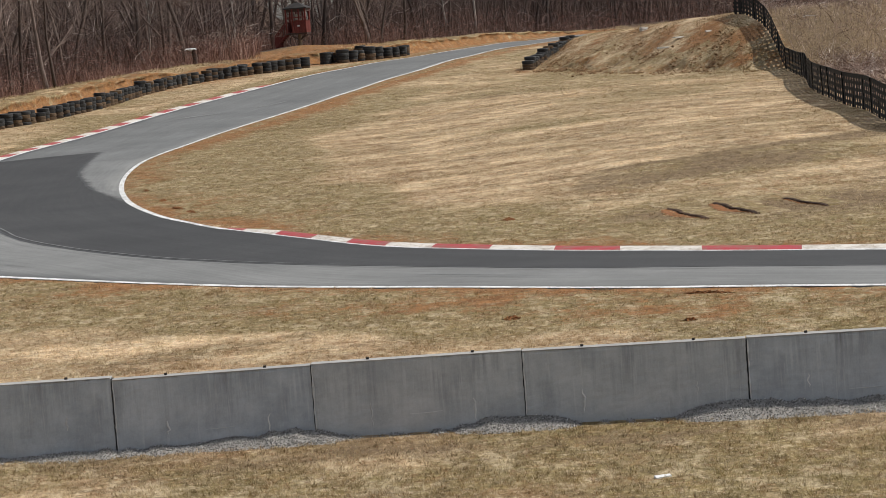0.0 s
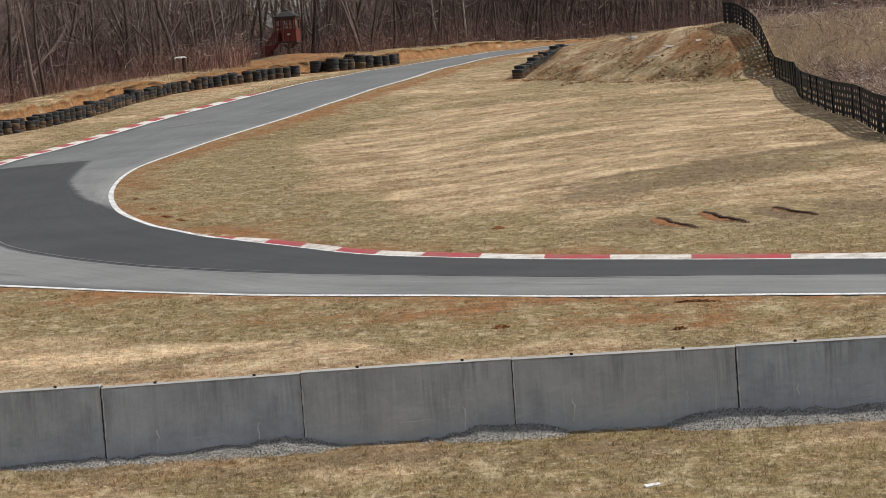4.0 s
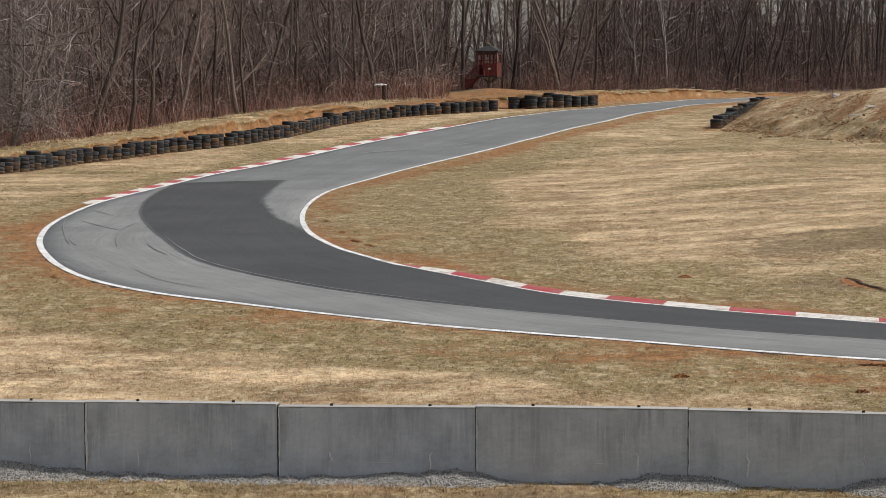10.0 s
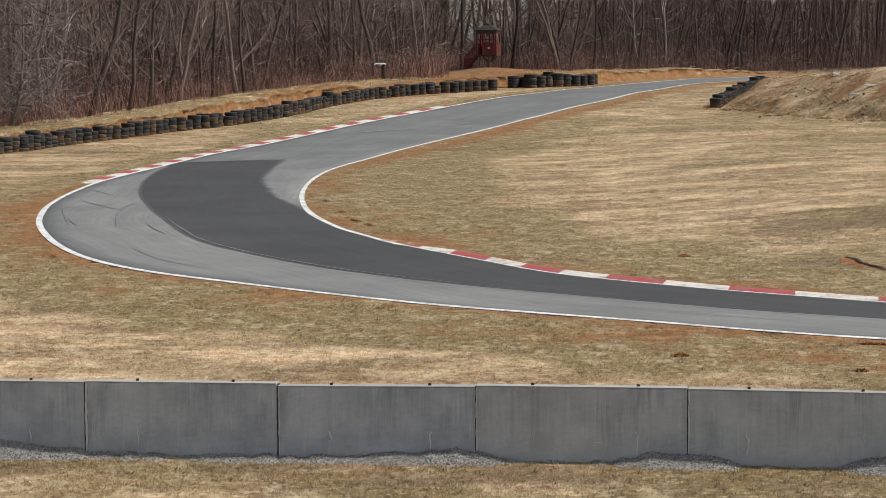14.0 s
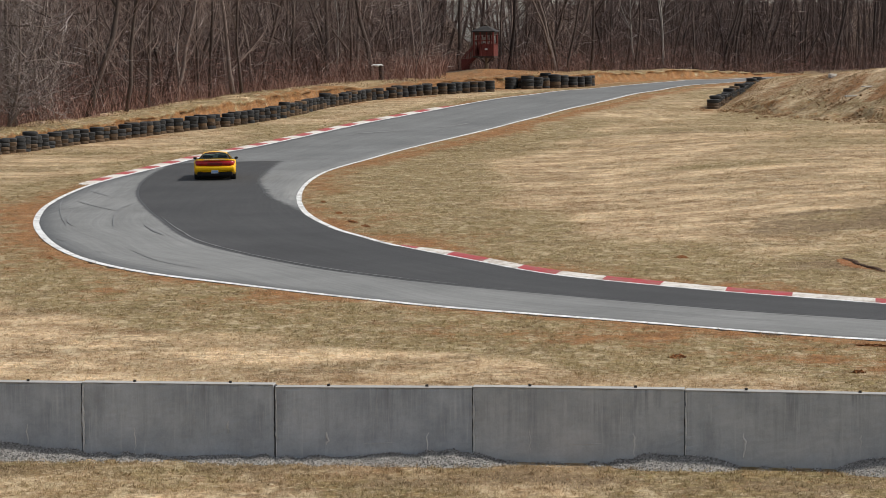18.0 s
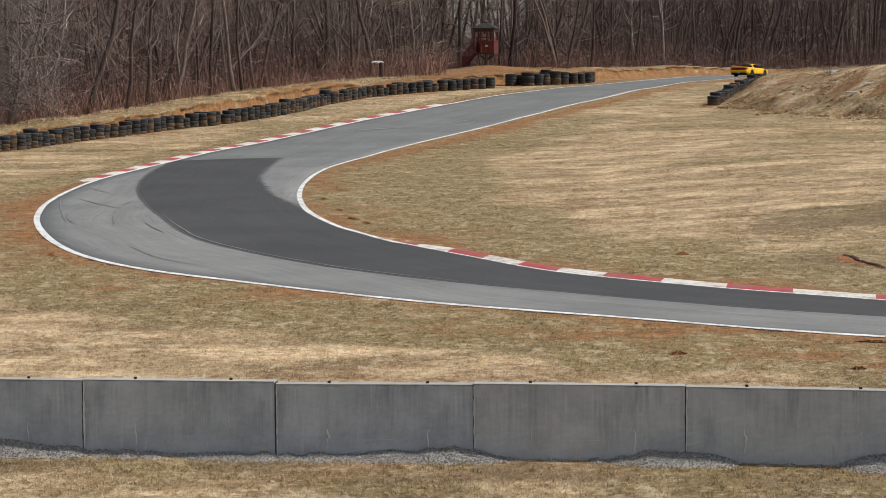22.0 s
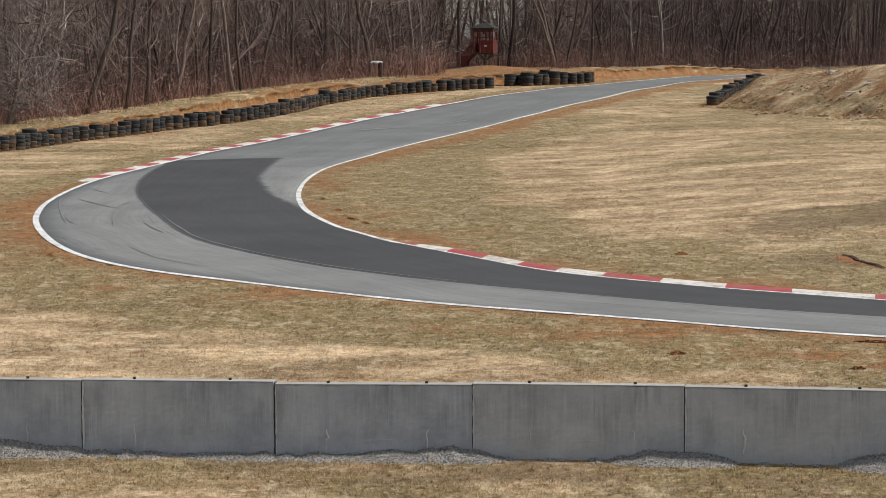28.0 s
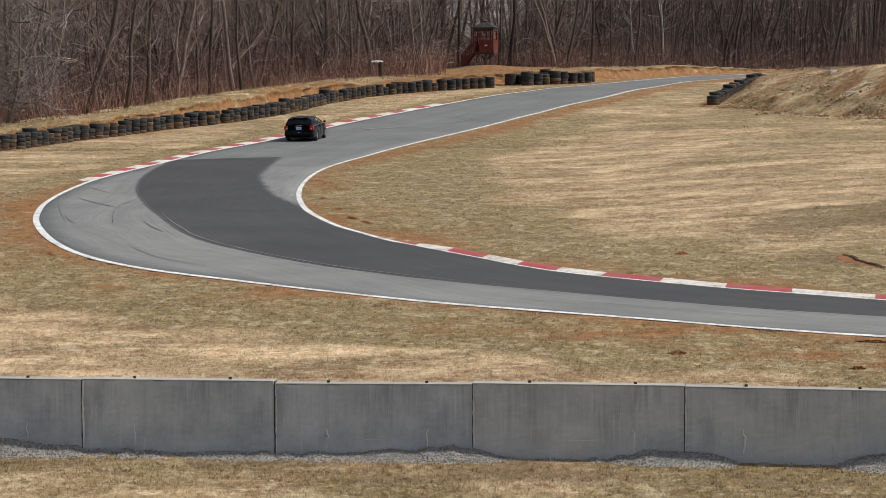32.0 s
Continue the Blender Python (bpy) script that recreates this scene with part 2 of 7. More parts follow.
def concrete_material():
    n = Nodes("barrier_concrete", 0.88, 0, 0.25)
    p = n.where(False)
    rnd = n.put("ShaderNodeObjectInfo").outputs["Random"]
    sh = n.put("ShaderNodeVectorMath")
    sh.operation = "ADD"
    n.link(p, sh.inputs[0])
    cv = n.put("ShaderNodeCombineXYZ")
    n.link(n.math("MULTIPLY", rnd, 40.0), cv.inputs[0])
    n.link(cv.outputs[0], sh.inputs[1])
    q = sh.outputs[0]
    tint = n.mix(n.ramp(rnd, 0.2, 0.8), (0.436, 0.448, 0.448), (0.408, 0.436, 0.462))
    c = n.mix(n.ramp(n.noise(q, 1.1, 7, 0.7), 0.36, 0.64), n.mix(1.0, tint, (0.84, 0.85, 0.86), "MULTIPLY"), n.mix(1.0, tint, (1.16, 1.15, 1.14), "MULTIPLY"))
    blot = n.noise(n.scaled(q, (1.0, 1.0, 1.3)), 5.5, 8, 0.8)
    c = n.mix(n.math("MULTIPLY", n.ramp(blot, 0.50, 0.68), 0.22), c, (0.24, 0.255, 0.265))
    sep = n.put("ShaderNodeSeparateXYZ")
    n.link(p, sep.inputs[0])
    run = n.noise(n.scaled(q, (11.0, 1.0, 0.5)), 1.0, 6, 0.72)
    down = n.math("MULTIPLY", n.ramp(sep.outputs[2], 0.30, 1.2), n.ramp(n.noise(q, 0.9, 3, 0.6), 0.40, 0.62))
    c = n.mix(n.math("MULTIPLY", n.ramp(run, 0.44, 0.66), n.math("MULTIPLY", down, 0.85)), c, (0.165, 0.172, 0.178))
    wash = n.noise(n.scaled(q, (2.2, 1.0, 0.7)), 1.0, 6, 0.7)
    c = n.mix(n.math("MULTIPLY", n.ramp(wash, 0.52, 0.70), 0.45), c, (0.20, 0.21, 0.218))
    pale = n.noise(n.scaled(q, (16.0, 1.0, 0.8)), 1.0, 5, 0.68)
    c = n.mix(n.math("MULTIPLY", n.ramp(pale, 0.57, 0.70), 0.5), c, (0.56, 0.57, 0.56))
    foot = n.math("MULTIPLY", n.ramp(sep.outputs[2], 0.5, 0.15), n.ramp(n.noise(q, 2.0, 6, 0.7), 0.4, 0.7))
    c = n.mix(n.math("MULTIPLY", foot, 0.4), c, (0.27, 0.235, 0.19))
    f = n.noise(q, 45.0, 4)
    c = n.mix(n.ramp(f, 0.3, 0.7), n.mix(1.0, c, (0.92, 0.92, 0.92), "MULTIPLY"), c)
    n.colour(c)
    n.bump(f, 0.2, 0.006)
    return n.m


def spray(name, a, b, pale):
    """Twigs, each one dark, brown or now and then pale."""
    n = Nodes(name, 0.9, 0, 0.15)
    r = n.put("ShaderNodeNewGeometry").outputs["Random Per Island"]
    c = n.mix(n.ramp(r, 0.0, 0.8), a, b)
    n.colour(n.mix(n.ramp(r, 0.80, 0.95), c, pale))
    return n.m


def see_through(name, tint, open_by=(0.80, 0.82, 0.78)):
    """Clear car glass: mostly open, with a faint gloss."""
    n = Nodes(name, 0.05)
    n.b.inputs["Base Color"].default_value = (*tint, 1)
    clear = n.put("ShaderNodeBsdfTransparent")
    clear.inputs["Color"].default_value = (*open_by, 1)
    both = n.put("ShaderNodeMixShader", Fac=0.14)
    n.link(clear.outputs[0], both.inputs[1])
    n.link(n.b.outputs[0], both.inputs[2])
    n.link(both.outputs[0], n.t.nodes["Material Output"].inputs["Surface"])
    return n.m


def car_paint(name, col, flake, rough=0.3, coat=0.22, spec=0.4):
    n = Nodes(name, rough, 0.0, spec)
    p = n.where(False)
    n.colour(n.mix(n.ramp(n.noise(p, 3.0, 4), 0.35, 0.7), col, flake))
    n.b.inputs["Coat Weight"].default_value = coat
    n.b.inputs["Coat Roughness"].default_value = 0.06
    return n.m


M_GROUND = ground_material()
M_BLADES = blade_material()
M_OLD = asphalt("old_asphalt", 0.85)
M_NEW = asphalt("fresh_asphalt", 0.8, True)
M_SEAL = plain("joint_sealer", (0.035, 0.035, 0.036), (0.09, 0.09, 0.09), 0.5, 0.7, space=True)
M_DUST = plain("pale_scuff", (0.16, 0.16, 0.158), (0.28, 0.278, 0.272), 0.8, 0.85, space=True)
M_SKID = plain("rubber_mark", (0.13, 0.132, 0.132), (0.205, 0.207, 0.205), 1.6, 0.85, space=True)
M_LINE = worn_paint("white_line_paint", (0.80, 0.80, 0.78), (0.36, 0.355, 0.34), 0.405)
M_KWHITE = worn_paint("kerb_white", (0.72, 0.68, 0.62), (0.36, 0.30, 0.24), 0.39)
M_KRED = worn_paint("kerb_red", (0.42, 0.045, 0.055), (0.27, 0.11, 0.09), 0.41)
M_CONC = concrete_material()
M_CTOP = plain("weathered_concrete_top", (0.20, 0.195, 0.185), (0.42, 0.41, 0.39), 3.0, 0.9)
M_GRAVEL = spray("grey_gravel", (0.13, 0.125, 0.118), (0.33, 0.315, 0.292), (0.56, 0.545, 0.515))
M_GBED = plain("gravel_bed", (0.23, 0.218, 0.20), (0.40, 0.38, 0.35), 9.0, 0.95, space=True, bump=0.8)
M_LIME = plain("lime_crust", (0.36, 0.36, 0.35), (0.66, 0.66, 0.64), 9.0, 0.9)
M_STEEL = plain("dark_steel", (0.015, 0.014, 0.013), (0.05, 0.04, 0.035), 8.0, 0.6)
M_RUBBER = plain("old_tyre_rubber", (0.012, 0.012, 0.013), (0.045, 0.044, 0.042), 3.0, 0.75)
M_RUBDUST = plain("clay_dusted_rubber", (0.022, 0.019, 0.017), (0.15, 0.095, 0.053), 3.0, 0.9)
M_BARK = plain("grey_bark", (0.085, 0.063, 0.052), (0.25, 0.196, 0.168), 0.9, 0.95, bump=0.6, fine=9.0)
M_BARK3 = plain("brown_bark", (0.032, 0.024, 0.021), (0.110, 0.083, 0.070), 0.9, 0.95, bump=0.6, fine=9.0)
M_DTWIG = plain("dark_twigs", (0.045, 0.031, 0.027), (0.155, 0.112, 0.096), 0.8, 0.95, bump=0)
M_LEAF = plain("dead_leaves", (0.10, 0.045, 0.022), (0.34, 0.17, 0.08), 2.0, 0.9, per="island", space=True, bump=0)
M_BARK2 = plain("dark_bark", (0.040, 0.030, 0.025), (0.127, 0.095, 0.079), 0.9, 0.95, bump=0.6, fine=9.0)
M_PALE = plain("pale_bark", (0.22, 0.195, 0.165), (0.40, 0.37, 0.33), 1.2, 0.9, bump=0.4)
M_TWIG = plain("twigs", (0.09, 0.064, 0.054), (0.30, 0.225, 0.19), 0.8, 0.95, bump=0)
M_PTWIG = plain("pale_twigs", (0.20, 0.165, 0.15), (0.38, 0.33, 0.30), 0.8, 0.95, bump=0)
M_BRUSH = plain("red_brown_brush", (0.105, 0.052, 0.041), (0.37, 0.21, 0.158), 0.5, 0.95, bump=0, per="island", space=True)
M_DARKBRUSH = plain("dark_thicket", (0.05, 0.031, 0.026), (0.17, 0.112, 0.092), 0.5, 0.95, bump=0, per="island", space=True)
M_DEEP = plain("deep_wood_bark", (0.038, 0.027, 0.023), (0.137, 0.098, 0.083), 0.5, 0.95, bump=0, space=True)
M_SPRAY = spray("twig_spray", (0.046, 0.029, 0.024), (0.188, 0.124, 0.101), (0.52, 0.45, 0.41))
M_DSPRAY = spray("dark_twig_spray", (0.045, 0.029, 0.025), (0.16, 0.108, 0.092), (0.40, 0.34, 0.31))
M_BRAMBLE = spray("brambles", (0.09, 0.05, 0.038), (0.34, 0.23, 0.18), (0.72, 0.64, 0.58))
M_EDGE = spray("edge_brush", (0.09, 0.042, 0.032), (0.285, 0.153, 0.118), (0.44, 0.35, 0.31))
M_ARCH = spray("pale_arching_twigs", (0.085, 0.068, 0.06), (0.225, 0.185, 0.167), (0.48, 0.43, 0.40))
M_STRAW = plain("straw_blades", (0.20, 0.14, 0.07), (0.50, 0.37, 0.21), 0.35, 0.9, bump=0, per="island", space=True)
M_TUSSOCK = plain("brown_tussocks", (0.13, 0.08, 0.04), (0.52, 0.36, 0.19), 0.6, 0.9, bump=0, per="island", space=True)
M_WEED = plain("dead_weeds", (0.20, 0.13, 0.10), (0.56, 0.44, 0.36), 0.5, 0.9, bump=0, per="island", space=True)
M_CLOD = plain("clay_clods", (0.09, 0.035, 0.014), (0.40, 0.18, 0.07), 7.0, 0.95, per="island", space=True)
M_SOD = plain("broken_sods", (0.07, 0.035, 0.018), (0.42, 0.26, 0.13), 2.0, 0.95, per="island", space=True)
M_RAWCLAY = plain("raw_clay", (0.06, 0.023, 0.010), (0.40, 0.17, 0.06), 6.0, 0.95, per="island", space=True, bump=0.8)
# torn soil of the gouge lip, darkened to hold the lip's shade
M_LIP_SHADE = plain("shaded_torn_soil", (0.020, 0.010, 0.006), (0.085, 0.043, 0.022), 5.0, 0.95, space=True, bump=0.8)
M_REDWOOD = plain("red_stained_wood", (0.085, 0.018, 0.014), (0.19, 0.045, 0.034), 3.0, 0.75)
M_DARKWOOD = plain("dark_weathered_wood", (0.035, 0.022, 0.018), (0.09, 0.06, 0.048), 3.0, 0.85)
M_SHINGLE = plain("grey_shingles", (0.018, 0.017, 0.016), (0.05, 0.046, 0.043), 3.0, 0.9)
M_POST = plain("tan_post_wood", (0.16, 0.11, 0.07), (0.28, 0.20, 0.13), 3.0, 0.85)
M_BLACKPL = plain("black_plastic", (0.005, 0.005, 0.005), (0.012, 0.012, 0.012), 3.0, 0.7, spec=0.2, bump=0.1)
M_SCRAP = plain("dirty_white_scrap", (0.50, 0.50, 0.49), (0.80, 0.80, 0.79), 3.0, 0.6)
M_SLAB = plain("pale_board", (0.40, 0.37, 0.32), (0.62, 0.58, 0.52), 2.0, 0.85)
M_YELLOW = car_paint("yellow_car_paint", (0.84, 0.45, 0.0005), (0.90, 0.51, 0.001), 0.38, 0.12, 0.25)
M_BLACKCAR = car_paint("black_car_paint", (0.0025, 0.0026, 0.006), (0.004, 0.0044, 0.009), 0.18, 0.10, 0.08)
M_TRIM = plain("black_trim", (0.004, 0.004, 0.004), (0.010, 0.010, 0.010), 5.0, 0.6, spec=0.2, bump=0)
M_GLASS = car_paint("tinted_glass", (0.009, 0.010, 0.013), (0.013, 0.0145, 0.018), 0.3, 0.0, 0.008)
M_SEE = see_through("clear_glass", (0.05, 0.06, 0.06))
M_SMOKE = see_through("smoked_glass", (0.015, 0.028, 0.028), (0.17, 0.25, 0.24))
M_TAIL = car_paint("red_lens", (0.36, 0.007, 0.009), (0.44, 0.012, 0.014), 0.15)
M_TAILD = car_paint("dark_red_lens", (0.30, 0.005, 0.006), (0.38, 0.008, 0.009), 0.15)
M_TAILC = car_paint("deep_red_lens", (0.10, 0.003, 0.004), (0.16, 0.005, 0.006), 0.2)
M_CLEAR = car_paint("pale_lens", (0.55, 0.55, 0.55), (0.68, 0.68, 0.68), 0.15)
M_PLATE = plain("number_plate", (0.42, 0.48, 0.56), (0.58, 0.62, 0.68), 6.0, 0.4, bump=0)
M_PLATEBAR = plain("plate_bar", (0.16, 0.30, 0.55), (0.24, 0.40, 0.64), 6.0, 0.4, bump=0)
M_ALLOY = plain("alloy", (0.34, 0.35, 0.39), (0.52, 0.53, 0.57), 4.0, 0.3, 0.35, 0.5, bump=0)
M_DALLOY = plain("dark_alloy", (0.05, 0.05, 0.055), (0.11, 0.11, 0.115), 4.0, 0.35, 0.8, 0.5, bump=0)
M_CARTYRE = plain("car_tyre", (0.010, 0.010, 0.010), (0.022, 0.022, 0.022), 6.0, 0.8, bump=0)
M_CHROME = plain("chrome", (0.6, 0.6, 0.62), (0.75, 0.75, 0.76), 4.0, 0.15, 1.0, 0.5, bump=0)
M_STICK = plain("white_sticker", (0.62, 0.62, 0.68), (0.75, 0.75, 0.8), 4.0, 0.5, bump=0)

# ---------------------------------------------------------------- mesh helpers


def empty(name, m=None):
    ob = new(name)
    ob.empty_display_size = 0.2
    if m is not None:
        ob.matrix_world = m
    return ob


def mesh_from(name, verts, faces, mats, index=None, smooth=False):
    me = bpy.data.meshes.new(name)
    me.from_pydata([tuple(map(float, v)) for v in verts], [], [tuple(map(int, f)) for f in faces])
    for m in mats if isinstance(mats, (list, tuple)) else [mats]:
        me.materials.append(m)
    if index is not None:
        me.polygons.foreach_set("material_index", np.asarray(index, dtype=np.int32))
    if smooth:
        me.polygons.foreach_set("use_smooth", np.ones(len(me.polygons), dtype=bool))
    me.update()
    return me


def tri_mesh(name, verts, tris, mat):
    """Many triangles at once from arrays."""
    verts, tris = np.asarray(verts, np.float32), np.asarray(tris, np.int32)
    me = bpy.data.meshes.new(name)
    me.vertices.add(len(verts))
    me.vertices.foreach_set("co", verts.ravel())
    me.loops.add(tris.size)
    me.loops.foreach_set("vertex_index", tris.ravel())
    me.polygons.add(len(tris))
    me.polygons.foreach_set("loop_start", np.arange(0, tris.size, 3, dtype=np.int32))
    me.update(calc_edges=True)
    me.materials.append(mat)
    return me


def piece(name, me, parent=None, m=None, label=""):
    ob = new(name, me)
    if parent is not None:
        ob.parent = parent
    if m is not None:
        ob.matrix_basis = m
    return tagged(ob, label)


def box_bm(bm, size, at, turn=None, bevel=0.0):
    m = Matrix.Translation(at) @ (turn.to_4x4() if turn is not None else Matrix()) @ Matrix.Diagonal((*size, 1))
    got = bmesh.ops.create_cube(bm, size=1.0, matrix=m)
    if bevel:
        edges = list({e for v in got["verts"] for e in v.link_edges})
        bmesh.ops.bevel(bm, geom=edges, offset=bevel, segments=2, profile=0.5, affect="EDGES")


def done(bm, name, mat, smooth=False):
    me = bpy.data.meshes.new(name)
    bm.to_mesh(me)
    bm.free()
    for m in mat if isinstance(mat, (list, tuple)) else [mat]:
        me.materials.append(m)
    if smooth:
        me.polygons.foreach_set("use_smooth", np.ones(len(me.polygons), dtype=bool))
    return me


def box(name, size, at, mat, bevel=0.0, turn=None):
    bm = bmesh.new()
    box_bm(bm, size, at, turn, bevel)
    return done(bm, name, mat)


def part(name, bm, material, parent, label="", smooth=False):
    return piece(name, done(bm, name, material, smooth), parent, None, label)


def tube(path, radii, sides=6):
    """Vertices and faces of a tapered tube along path."""
    path = [Vector(p) for p in path]
    vs, fs = [], []
    for i, p in enumerate(path):
        d = (path[min(i + 1, len(path) - 1)] - path[max(i - 1, 0)]).normalized()
        a = d.cross(Vector((0.31, 0.87, 0.39)))
        a = a.normalized() if a.length > 1e-4 else Vector((1, 0, 0))
        b = d.cross(a)
        for k in range(sides):
            w = 2 * math.pi * k / sides
            vs.append(p + (a * math.cos(w) + b * math.sin(w)) * radii[i])
    for i in range(len(path) - 1):
        for k in range(sides):
            j = (k + 1) % sides
            fs.append((i * sides + k, i * sides + j, (i + 1) * sides + j, (i + 1) * sides + k))
    fs.append(tuple(range(sides))[::-1])
    fs.append(tuple(range((len(path) - 1) * sides, len(path) * sides)))
    return vs, fs


def merge(pieces):
    vs, fs = [], []
    for v, f in pieces:
        n = len(vs)
        vs.extend(v)
        fs.extend(tuple(i + n for i in q) for q in f)
    return vs, fs


def lathe(profile, sides):
    """Turn (radius, height) round z; a closed profile."""
    vs, fs = [], []
    n = len(profile)
    for k in range(sides):
        w = 2 * math.pi * k / sides
        vs.extend((r * math.cos(w), r * math.sin(w), z) for r, z in profile)
    for k in range(sides):
        j = (k + 1) % sides
        for i in range(n):
            h = (i + 1) % n
            fs.append((k * n + i, j * n + i, j * n + h, k * n + h))
    return vs, fs


def smooth_line(pts, step):
    """Points along a Catmull-Rom curve through pts, about step apart; works on any number of columns."""
    p = np.asarray(pts, float)
    p = np.vstack([2 * p[0] - p[1], p, 2 * p[-1] - p[-2]])
    out = []
    for i in range(1, len(p) - 2):
        n = max(1, int(round(np.linalg.norm(p[i + 1, :2] - p[i, :2]) / step)))
        t = np.linspace(0, 1, n, endpoint=False)[:, None]
        a, b, c, d = p[i - 1], p[i], p[i + 1], p[i + 2]
        out.append(0.5 * (2 * b + (c - a) * t + (2 * a - 5 * b + 4 * c - d) * t ** 2 + (3 * b - a - 3 * c + d) * t ** 3))
    return np.vstack(out + [p[-2][None]])


def near_line(x, y, line):
    """Distance of many points from a dense line."""
    best = np.full(x.shape, 1e9)
    for px, py in line:
        best = np.minimum(best, (x - px) ** 2 + (y - py) ** 2)
    return np.sqrt(best)


# ---------------------------------------------------------------- the lie of the land


def ease(t):
    t = np.clip(t, 0, 1)
    return t * t * (3 - 2 * t)


BANK_X = (-90, -45, -30, -21.7, -13, -7, 4, 12, 23, 35, 60, 120)
BANK_Y = (20, 60, 92, 112, 135, 153.4, 168.6, 176, 196, 211, 230, 252)


BANK_LEAN = np.sqrt(1 + np.gradient(np.array(BANK_Y, float), np.array(BANK_X, float)) ** 2)


def behind(x, y):
    """Distance behind the tyre line, square to it."""
    return (y - np.interp(x, BANK_X, BANK_Y)) / np.interp(x, BANK_X, BANK_LEAN)


WALL_JOINTS = [(-15.6, 32.6), (-12.0, 32.45), (-8.6, 32.2), (-5.14, 31.74), (-2.39, 31.4), (0.38, 31.2), (3.3, 30.83), (6.33, 30.25), (9.3, 29.75), (12.3, 29.2)]


def wall_y(x):
    return np.interp(x, [p[0] for p in WALL_JOINTS], [p[1] for p in WALL_JOINTS])


# across the mound: its foot, as it turns from the tyre row towards the fence, and its height
MOUND_U = (14.0, 17, 20.3, 23.9, 28, 34)
MOUND_FOOT = (147, 143, 137.5, 131, 125, 122)
MOUND_H = (0.6, 1.12, 1.72, 2.44, 3.1, 3.3)


def mound_frame(x, y):
    """Place along the mound, and distance behind its torn foot."""
    u = x - 0.165 * (y - 130)
    return u, y - np.interp(u, MOUND_U, MOUND_FOOT)


def land(x, y):
    """Height of the ground: a flat apron, a rise to the far bend, the infield mound, the clay bank, the viewing slope."""
    x, y = np.asarray(x, float), np.asarray(y, float)
    v = behind(x, y)
    rise = 1.95 * ease((np.minimum(y, np.interp(x, BANK_X, BANK_Y) + 7) - 112) / 73)
    u, ahead = mound_frame(x, y)
    west = ease((u - np.interp(y, [140, 147, 152, 158, 164, 175], [14.0, 14.7, 15.2, 15.7, 16.2, 17.2])) / 2.2)
    up = np.clip(ahead / 14.0, 0, 1)
    shape = np.sin(0.5 * np.pi * up) * ease((ahead + 0.5 * np.sin(u * 1.9) + 0.4 * np.sin(u * 4.3 + 1) + 1.4) / 4.2) * np.clip(1 - (ahead - 14) / 36, 0, 1) ** np.where(ahead > 14, 1, 0)
    east = west * np.clip(shape, 0, 1)
    mound = np.interp(u, MOUND_U, MOUND_H) * east
    swell = 0.6 * ease((x - 3) / 14) * ease((y - 52) / 16) * (1 - ease((y - 105) / 40))
    bank = (0.78 + 0.4 * np.exp(-(((x + 15) / 7) ** 2))) * ease((v - 2.0) / 1.6) * (1 - 0.75 * ease((x - 16) / 12)) + 10.0 * ease((v - 45) / 60) * (1 - 0.92 * np.exp(-(((x / np.maximum(y, 50) - 0.022) / 0.018) ** 4)))
    slope = -0.45 * ease((35 - y) / 4) + 4.0 * ease((22 - y) / 24)
    pad = 0.5 * np.exp(-(((x - 3) / 5) ** 2 + ((y - 183) / 5) ** 2))
    wob = 0.05 * np.sin(x * 0.41 + 0.6 * np.sin(y * 0.23)) * np.sin(y * 0.33 + 1.0) * ease((x - 1) / 8) * ease((y - 56) / 10)
    rough = 0.16 * np.sin(x * 1.1 + 2 * np.sin(y * 0.37)) * np.sin(y * 0.9 + 1.7 * np.sin(x * 0.5)) * ease((v - 1) / 2) * (1 - ease((v - 6) / 5))
    lump = (0.05 * np.sin(x * 0.9 + y * 0.2) * np.sin(y * 0.5 - x * 0.2) + 0.04 * np.sin(1.7 * x + 0.3 * y + 1.5 * np.sin(0.7 * y)) * np.sin(0.9 * y - 0.6 * x + 2)) * ease(east * 4) * ease((155 - y) / 20)
    return rise + mound + swell + bank + slope + pad + wob + rough + lump


def z_at(x, y):
    return float(land(x, y))


# matched points of the road's two edges, from the right round the bend into the distance
INNER = [(90, 24), (60, 27.2), (40, 30), (24, 36.2), (12.2, 43.4), (7.4, 46.95), (5.09, 49.0), (2.52, 51.9), (0.74, 55.4), (-1.3, 59.8), (-2.3, 62.7),
         (-3.04, 65.0), (-3.91, 69.0), (-4.49, 72.8), (-4.95, 78.0), (-5.18, 84.1), (-5.09, 90.1), (-4.68, 95.5), (-3.5, 103.1), (-1.31, 115.8),
         (2.07, 128.1), (6.98, 143.4), (11.5, 156.0), (16.6, 168.5), (21.0, 177.1), (26.2, 186.2), (36.5, 199), (50, 210.5), (80, 226), (118, 240)]
OUTER = [(89.4, 18), (59.3, 21.2), (38, 24.4), (21.5, 30.9), (10.7, 38.2), (6.4, 40.85), (3.5, 43.0), (0.14, 45.4), (-2.24, 47.6), (-4.9, 50.4), (-7.1, 52.9),
         (-8.98, 56.1), (-10.6, 60.5), (-11.94, 65.7), (-12.8, 70.5), (-13.34, 75.4), (-13.6, 81.6), (-13.45, 88.5), (-12.45, 98.3), (-10.7, 112.1),
         (-6.1, 131.9), (-0.5, 147.6), (4.6, 159.8), (10.4, 169.6), (15.6, 178.4), (20.5, 189.5), (31, 203.4), (46, 216.5), (77, 232.6), (116, 247)]
EDGES = smooth_line(np.hstack([np.array(INNER), np.array(OUTER)]), 0.8)
IN_LINE, OUT_LINE = EDGES[:, :2], EDGES[:, 2:]
